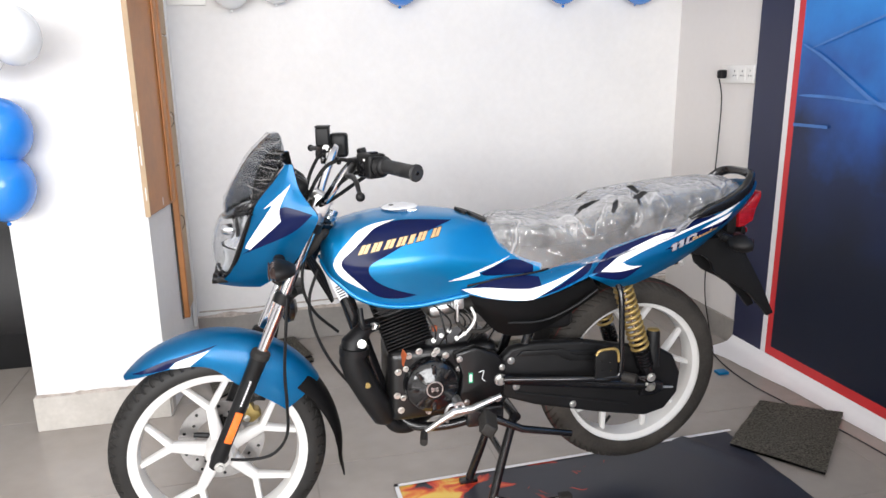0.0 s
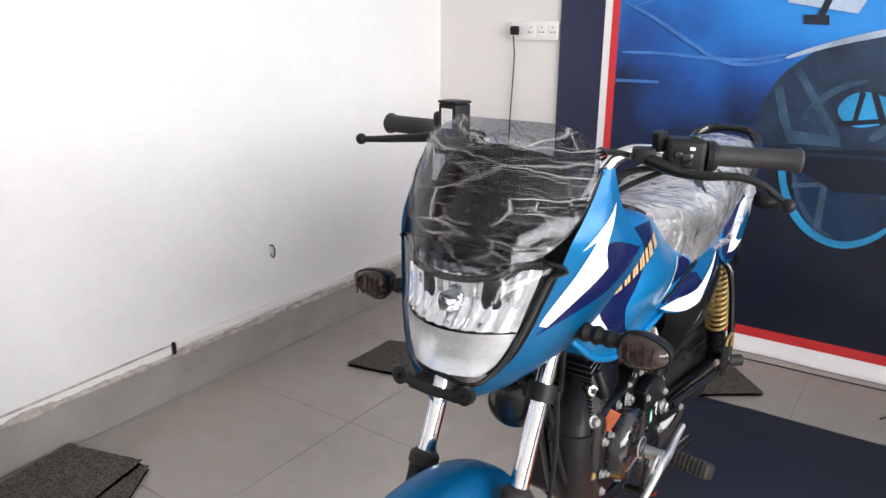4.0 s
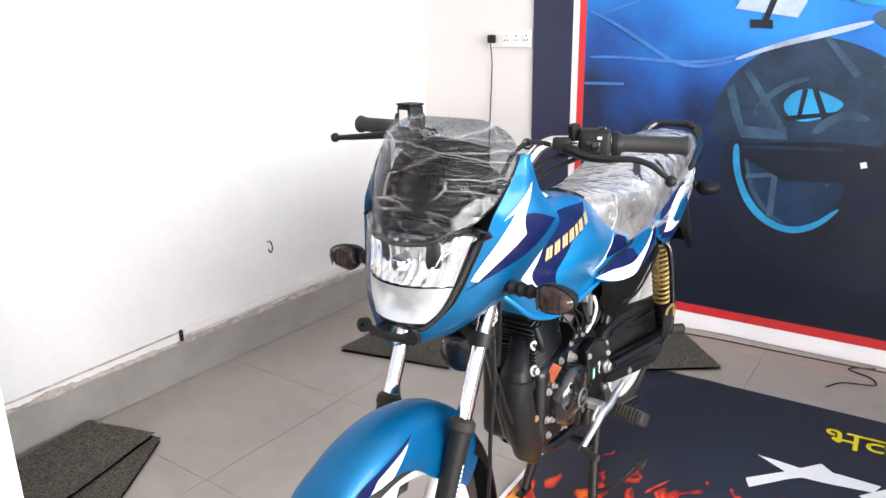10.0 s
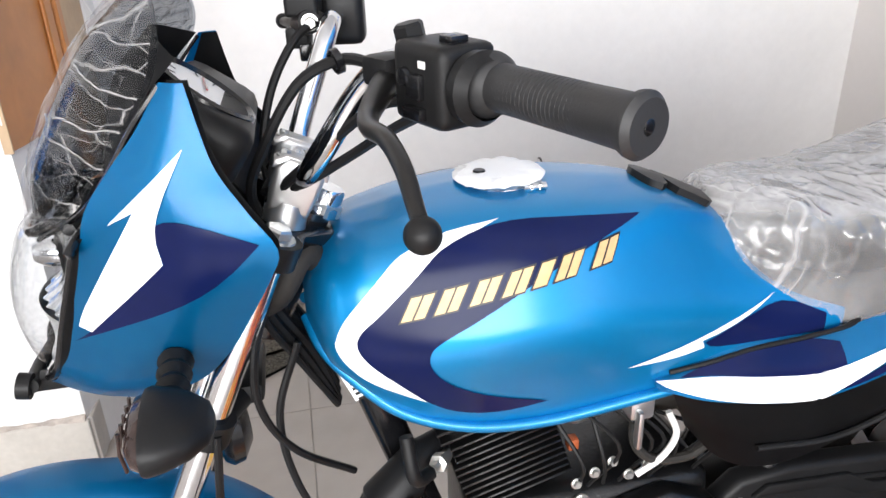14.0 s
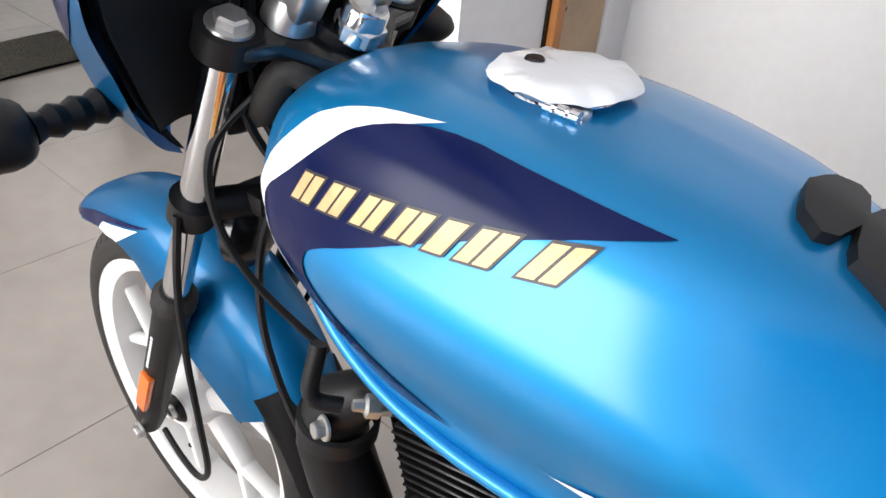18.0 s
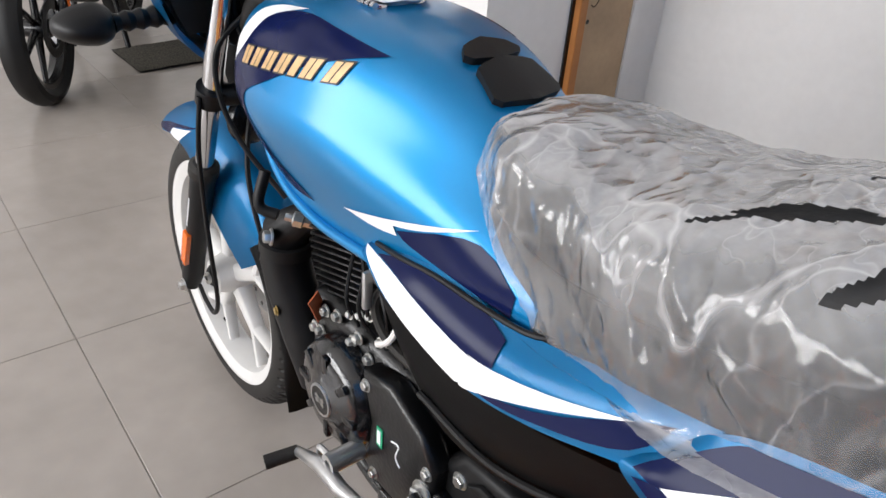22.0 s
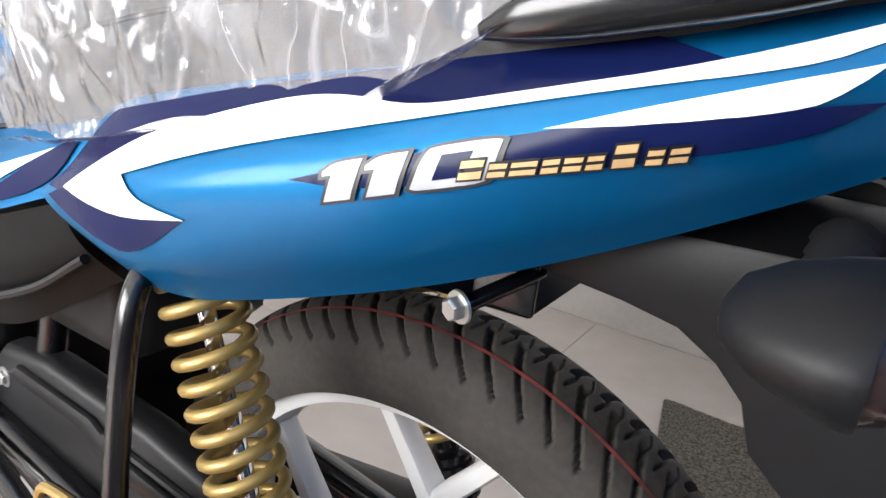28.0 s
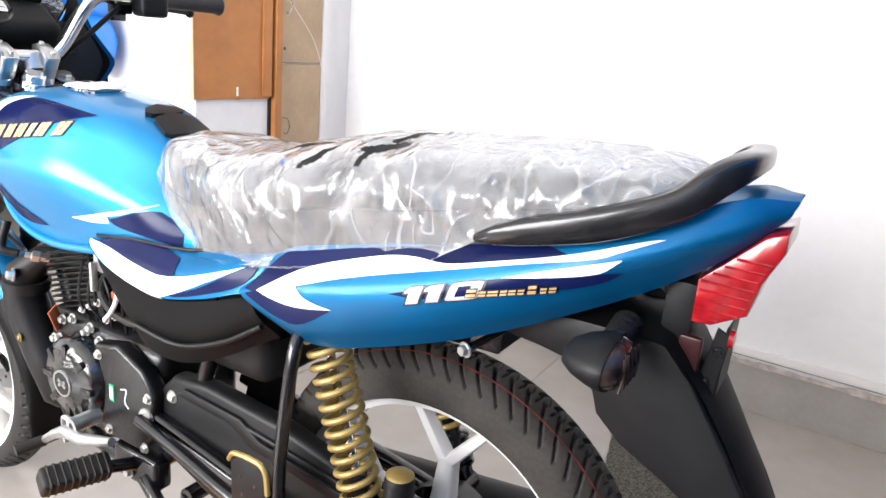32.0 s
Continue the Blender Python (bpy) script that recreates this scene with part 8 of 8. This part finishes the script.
wire = thing("loose_wire", (2.05, -0.65, 0), "short length of thin black wire on the floor", "wire")
part("strand", tube([(1.95, -0.55, 0.004), (2.02, -0.60, 0.005), (2.06, -0.70, 0.004), (2.12, -0.68, 0.004), (2.16, -0.60, 0.006), (2.22, -0.69, 0.004)], 0.003, 6, 40), GLOSSB, wire)

# ---- balloons ----
B_WHITE = mat("white_latex", (0.78, 0.80, 0.82), 0.25, var=0.04, coat=0.3)
B_BLUE = mat("blue_latex", (0.02, 0.22, 0.72), 0.25, var=0.06, coat=0.3)


def balloon(at, r, material, label):
    at = Vector(at)
    th = thing("balloon", at, label, "balloon", "party balloons")
    prof = [(r * math.sin(a) * (1 - 0.10 * (1 - math.cos(a)) / 2), -r * 1.12 * math.cos(a)) for a in np.linspace(0.001, math.pi - 0.04, 22)]
    part("skin", lathe(prof, 36, Matrix.Translation(at) @ Matrix.Rotation(radians(-70 + 50 * noise.noise(at * 3)), 4, "X")), material, th)
    if at.y < 0.7:
        part("string", tube([at + Vector((0, 0, r * 0.8)), (at.x, at.y, HIGH)], 0.0008, 5), material, th)
    part("knot", lathe([(0.002, 0), (0.008, 0.008), (0.004, 0.014)], 10, Matrix.Translation(at) @ Matrix.Rotation(radians(-70 + 50 * noise.noise(at * 3)), 4, "X") @ Matrix.Translation((0, r * 1.12, 0))), material, th)


for at, r, col in (((-0.53, 0.56, 1.425), 0.085, 0), ((-0.66, PY - 0.10, 1.13), 0.100, 1), ((-0.68, PY - 0.10, 0.945), 0.105, 1), ((-0.66, 0.62, 1.40), 0.095, 0), ((0.08, BACK - 0.1, 1.69), 0.10, 0), ((0.27, BACK - 0.1, 1.71), 0.10, 0), ((0.83, BACK - 0.1, 1.705), 0.10, 1), ((1.62, BACK - 0.1, 1.72), 0.10, 1), ((2.03, BACK - 0.11, 1.715), 0.10, 1), ((WX - 0.10, 1.03, 1.74), 0.10, 0), ((WX - 0.10, 0.50, 1.70), 0.10, 0)):
        balloon(at, r, B_BLUE if col else B_WHITE, "glossy %s balloon fixed high on the wall" % ("blue" if col else "white"))


# ---- the other motorcycles ----
P_BODY = mat("dark_grey_paint", (0.016, 0.018, 0.022), 0.3, 0.2, var=0.2)
BLUE_TAPE = mat("blue_rim_tape", (0.012, 0.085, 0.15), 0.35, var=0.1)


def parked(name, label, tape):
    """A dark street motorcycle facing -x at the origin: front axle over x = 0."""
    th = thing(name, (0, 0, 0), label, "motorcycle", "other motorcycles in the showroom")
    for x, wd in ((0.0, 0.05), (1.33, 0.062)):
        m = Matrix.Translation((x, 0, 0.30))
        w = part("wheel", lathe([(0.010, -0.06), (0.034, -0.05), (0.040, 0), (0.034, 0.05), (0.010, 0.06)], 24, m), GLOSSB, th)
        part("tyre", lathe([(0.235, -wd * 0.6), (0.262, -wd), (0.285, -wd * 0.85), (0.300, -wd * 0.3), (0.302, 0), (0.300, wd * 0.3), (0.285, wd * 0.85), (0.262, wd), (0.235, wd * 0.6)], 72, m), TYRE_DARK, w)
        part("rim", lathe([(0.238, -0.03), (0.215, -0.026), (0.205, 0), (0.215, 0.026), (0.238, 0.03)], 60, m), GLOSSB, w)
        for s in (-1, 1):
            part("rim_tape", loft([[Vector((x + r * math.cos(a), s * 0.034, 0.30 + r * math.sin(a))) for r in (0.238, 0.230)] for a in np.linspace(radians(198), radians(88), 30)], closed=False), tape, w)
            part("rim_reflector", box(x - 0.242, x - 0.226, s * 0.034, s * 0.036, 0.205, 0.225, 0.001, 1), P_WHITE, w)
        for k in range(6):
            a = radians(60 * k + 15)
            part("spoke", tube([(x + 0.03 * math.cos(a), 0, 0.30 + 0.03 * math.sin(a)), (x + 0.212 * math.cos(a + 0.12), 0, 0.30 + 0.212 * math.sin(a + 0.12))], [0.016, 0.010], 10), GLOSSB, w)
        part("disc", lathe([(0.075, -0.062), (0.112, -0.062), (0.112, -0.058), (0.075, -0.058)], 40, m, closed=True), ENGINE, w)
    for s in (-1, 1):
        fk = part("fork_leg", tube([(-0.01, s * 0.095, 0.28), (0.12, s * 0.095, 0.56), (0.14, s * 0.095, 0.60)], [0.024, 0.026, 0.026], 14), GLOSSB, th)
        part("stanchion", tube([(0.14, s * 0.095, 0.60), (0.29, s * 0.095, 0.93)], 0.018, 14), CHROME, fk)
        part("reflector", box(0.03, 0.055, s * 0.120, s * 0.124, 0.37, 0.44, 0.002, 1), ORANGE, fk)
    part("mudguard", loft([[Vector((R * math.cos(a), s, 0.30 + R * math.sin(a))) for s, R in ((-0.06, 0.310), (-0.05, 0.335), (0, 0.345), (0.05, 0.335), (0.06, 0.310))] for a in np.linspace(radians(118), radians(25), 24)], closed=False), PLASTIC, th)
    part("tank", loft([[Vector((x, w * math.cos(a), z + h * math.sin(a))) for a in np.linspace(0, 2 * math.pi, 24, endpoint=False)] for x, w, z, h in ((0.30, 0.05, 0.84, 0.08), (0.36, 0.13, 0.85, 0.13), (0.50, 0.155, 0.86, 0.15), (0.64, 0.13, 0.85, 0.13), (0.74, 0.08, 0.82, 0.09), (0.78, 0.05, 0.80, 0.05))]), P_BODY, th)
    part("headlamp_cowl", loft([[Vector((x, w * math.cos(a), z + h * math.sin(a))) for a in np.linspace(0, 2 * math.pi, 18, endpoint=False)] for x, w, z, h in ((0.02, 0.05, 0.84, 0.05), (0.06, 0.10, 0.86, 0.10), (0.16, 0.13, 0.89, 0.13), (0.24, 0.11, 0.92, 0.13), (0.28, 0.05, 0.95, 0.06))]), P_BODY, th)
    part("screen", patch([[(0.10, -0.08, 0.97), (0.08, 0, 0.98), (0.10, 0.08, 0.97)], [(0.19, -0.07, 1.08), (0.18, 0, 1.09), (0.19, 0.07, 1.08)]], 0.003, "fly_screen", SMOKE, th, "", 8, 12).data and box(0.2, 0.28, -0.05, 0.05, 0.98, 1.02, 0.01), PLASTIC, th)
    part("engine", join(box(0.42, 0.78, -0.13, 0.13, 0.30, 0.56, 0.04, 3), box(0.40, 0.56, -0.09, 0.09, 0.50, 0.76, 0.02, 2, None)), ENGINE, th)
    part("engine_cover", lathe([(0, 0.16), (0.07, 0.155), (0.09, 0.14), (0.095, 0.12)], 30, Matrix.Translation((0.62, 0, 0.43)) @ Matrix.Rotation(math.pi, 4, "X")), ENGINE, th)
    part("shroud", slab([(0.28, 0.86), (0.44, 0.84), (0.56, 0.72), (0.50, 0.62), (0.36, 0.70)], -0.16, 0.16, 0.02), P_BODY, th)
    part("seat", loft([[Vector((x, s * w, z + dz)) for s, dz in ((-1, -0.05), (-1, 0.0), (-0.5, 0.02), (0.5, 0.02), (1, 0), (1, -0.05))] for x, w, z in ((0.72, 0.06, 0.80), (0.82, 0.12, 0.79), (0.98, 0.13, 0.81), (1.04, 0.12, 0.88), (1.28, 0.09, 0.93), (1.40, 0.06, 0.94))]), VINYL, th)
    part("tail", loft([[Vector((x, s * w, z + dz)) for s, dz in ((-1, 0.05), (1, 0.05), (0.8, -0.05), (-0.8, -0.05))] for x, w, z in ((0.74, 0.11, 0.71), (1.0, 0.12, 0.76), (1.3, 0.09, 0.85), (1.55, 0.03, 0.92))]), P_BODY, th)
    part("frame", tube([(0.30, 0, 0.88), (0.40, 0, 0.60), (0.50, 0, 0.36), (0.78, 0, 0.36), (0.86, 0, 0.60), (1.0, 0, 0.72)], 0.022, 10, 30), GLOSSB, th)
    for s in (-1, 1):
        part("swinging_arm", tube([(0.80, s * 0.09, 0.40), (1.34, s * 0.09, 0.30)], 0.022, 10), GLOSSB, th)
        part("side_panel", slab([(0.74, 0.72), (0.98, 0.74), (0.94, 0.56), (0.82, 0.54)], s * 0.10, s * 0.13, 0.01), PLASTIC, th)
        part("grip", tube([(0.33, s * 0.22, 1.01), (0.38, s * 0.36, 1.0)], 0.017, 12), PLASTIC, th)
        part("indicator", tube([(0.20, s * 0.12, 0.86), (0.20, s * 0.20, 0.86), (0.20, s * 0.27, 0.86)], [0.014, 0.022, 0.008], 10), PLASTIC, th)
        part("stand_leg", tube([(0.80, s * 0.08, 0.33), (0.76, s * 0.13, 0.012)], 0.014, 10), GLOSSB, th)
        part("footpeg", tube([(0.86, s * 0.12, 0.36), (0.86, s * 0.22, 0.36)], 0.014, 10), RUBBER, th)
    part("handlebar", tube([(0.38, -0.36, 1.0), (0.33, -0.22, 1.01), (0.30, -0.08, 0.97), (0.30, 0.08, 0.97), (0.33, 0.22, 1.01), (0.38, 0.36, 1.0)], 0.012, 12, 40), CHROME, th)
    part("exhaust", tube([(0.42, 0.03, 0.56), (0.36, 0.06, 0.44), (0.46, 0.08, 0.27), (0.78, 0.13, 0.27), (0.90, 0.15, 0.30), (1.30, 0.17, 0.42)], [0.018, 0.02, 0.02, 0.022, 0.045, 0.045], 14), PLASTIC, th)
    part("rear_mudguard", slab([(1.35, 0.86), (1.50, 0.84), (1.72, 0.52), (1.68, 0.50), (1.45, 0.74)], -0.06, 0.06, 0.01), PLASTIC, th)
    part("tail_lamp", box(1.50, 1.57, -0.04, 0.04, 0.89, 0.94, 0.01), RED, th)
    return th


def heading(at, d):
    """Places a parked motorcycle with its front axle over at and its tail along d."""
    return Matrix.Translation((at[0], at[1], 0)) @ Matrix.Rotation(math.atan2(d[1], d[0]), 4, "Z")


first = parked("motorcycle", "black street motorcycle with blue-taped rims on a flex sheet", BLUE_TAPE)
first.matrix_basis = heading((1.22, -1.22), (0.60, -0.80))
for at, d in (((-1.98, 0.05), (-0.86, 0.50)), ((-1.78, 0.80), (-0.86, 0.50)), ((-1.75, 1.35), (-0.92, 0.10))):
    other = copy_thing(first, heading(at, d))
    tagged(other, "black street motorcycle parked by the far wall")

# ---- floor tiles ----
tile_me = None
T0 = 0.61
for i in range(-7, 5):
    for j in range(-7, 4):
        x0, y0 = -0.335 + T0 * i, -0.295 + T0 * j
        x1, y1 = min(x0 + T0, SIDE), min(y0 + T0, BACK)
        if x1 - x0 < 0.02 or y1 - y0 < 0.02 or x0 < LEFT - 0.6:
            continue
        full = x1 - x0 > T0 - 1e-6 and y1 - y0 > T0 - 1e-6
        if full and tile_me is not None:
            ob = new("tile", tile_me)
        else:
            bm = box(0.0013, x1 - x0 - 0.0013, 0.0013, y1 - y0 - 0.0013, -0.008, 0, 0.0008, 1)
            ob = finish("tile", bm, TILE, False)
            if full:
                tile_me = ob.data
        ob.location = (x0, y0, 0)
        ob.parent = floor
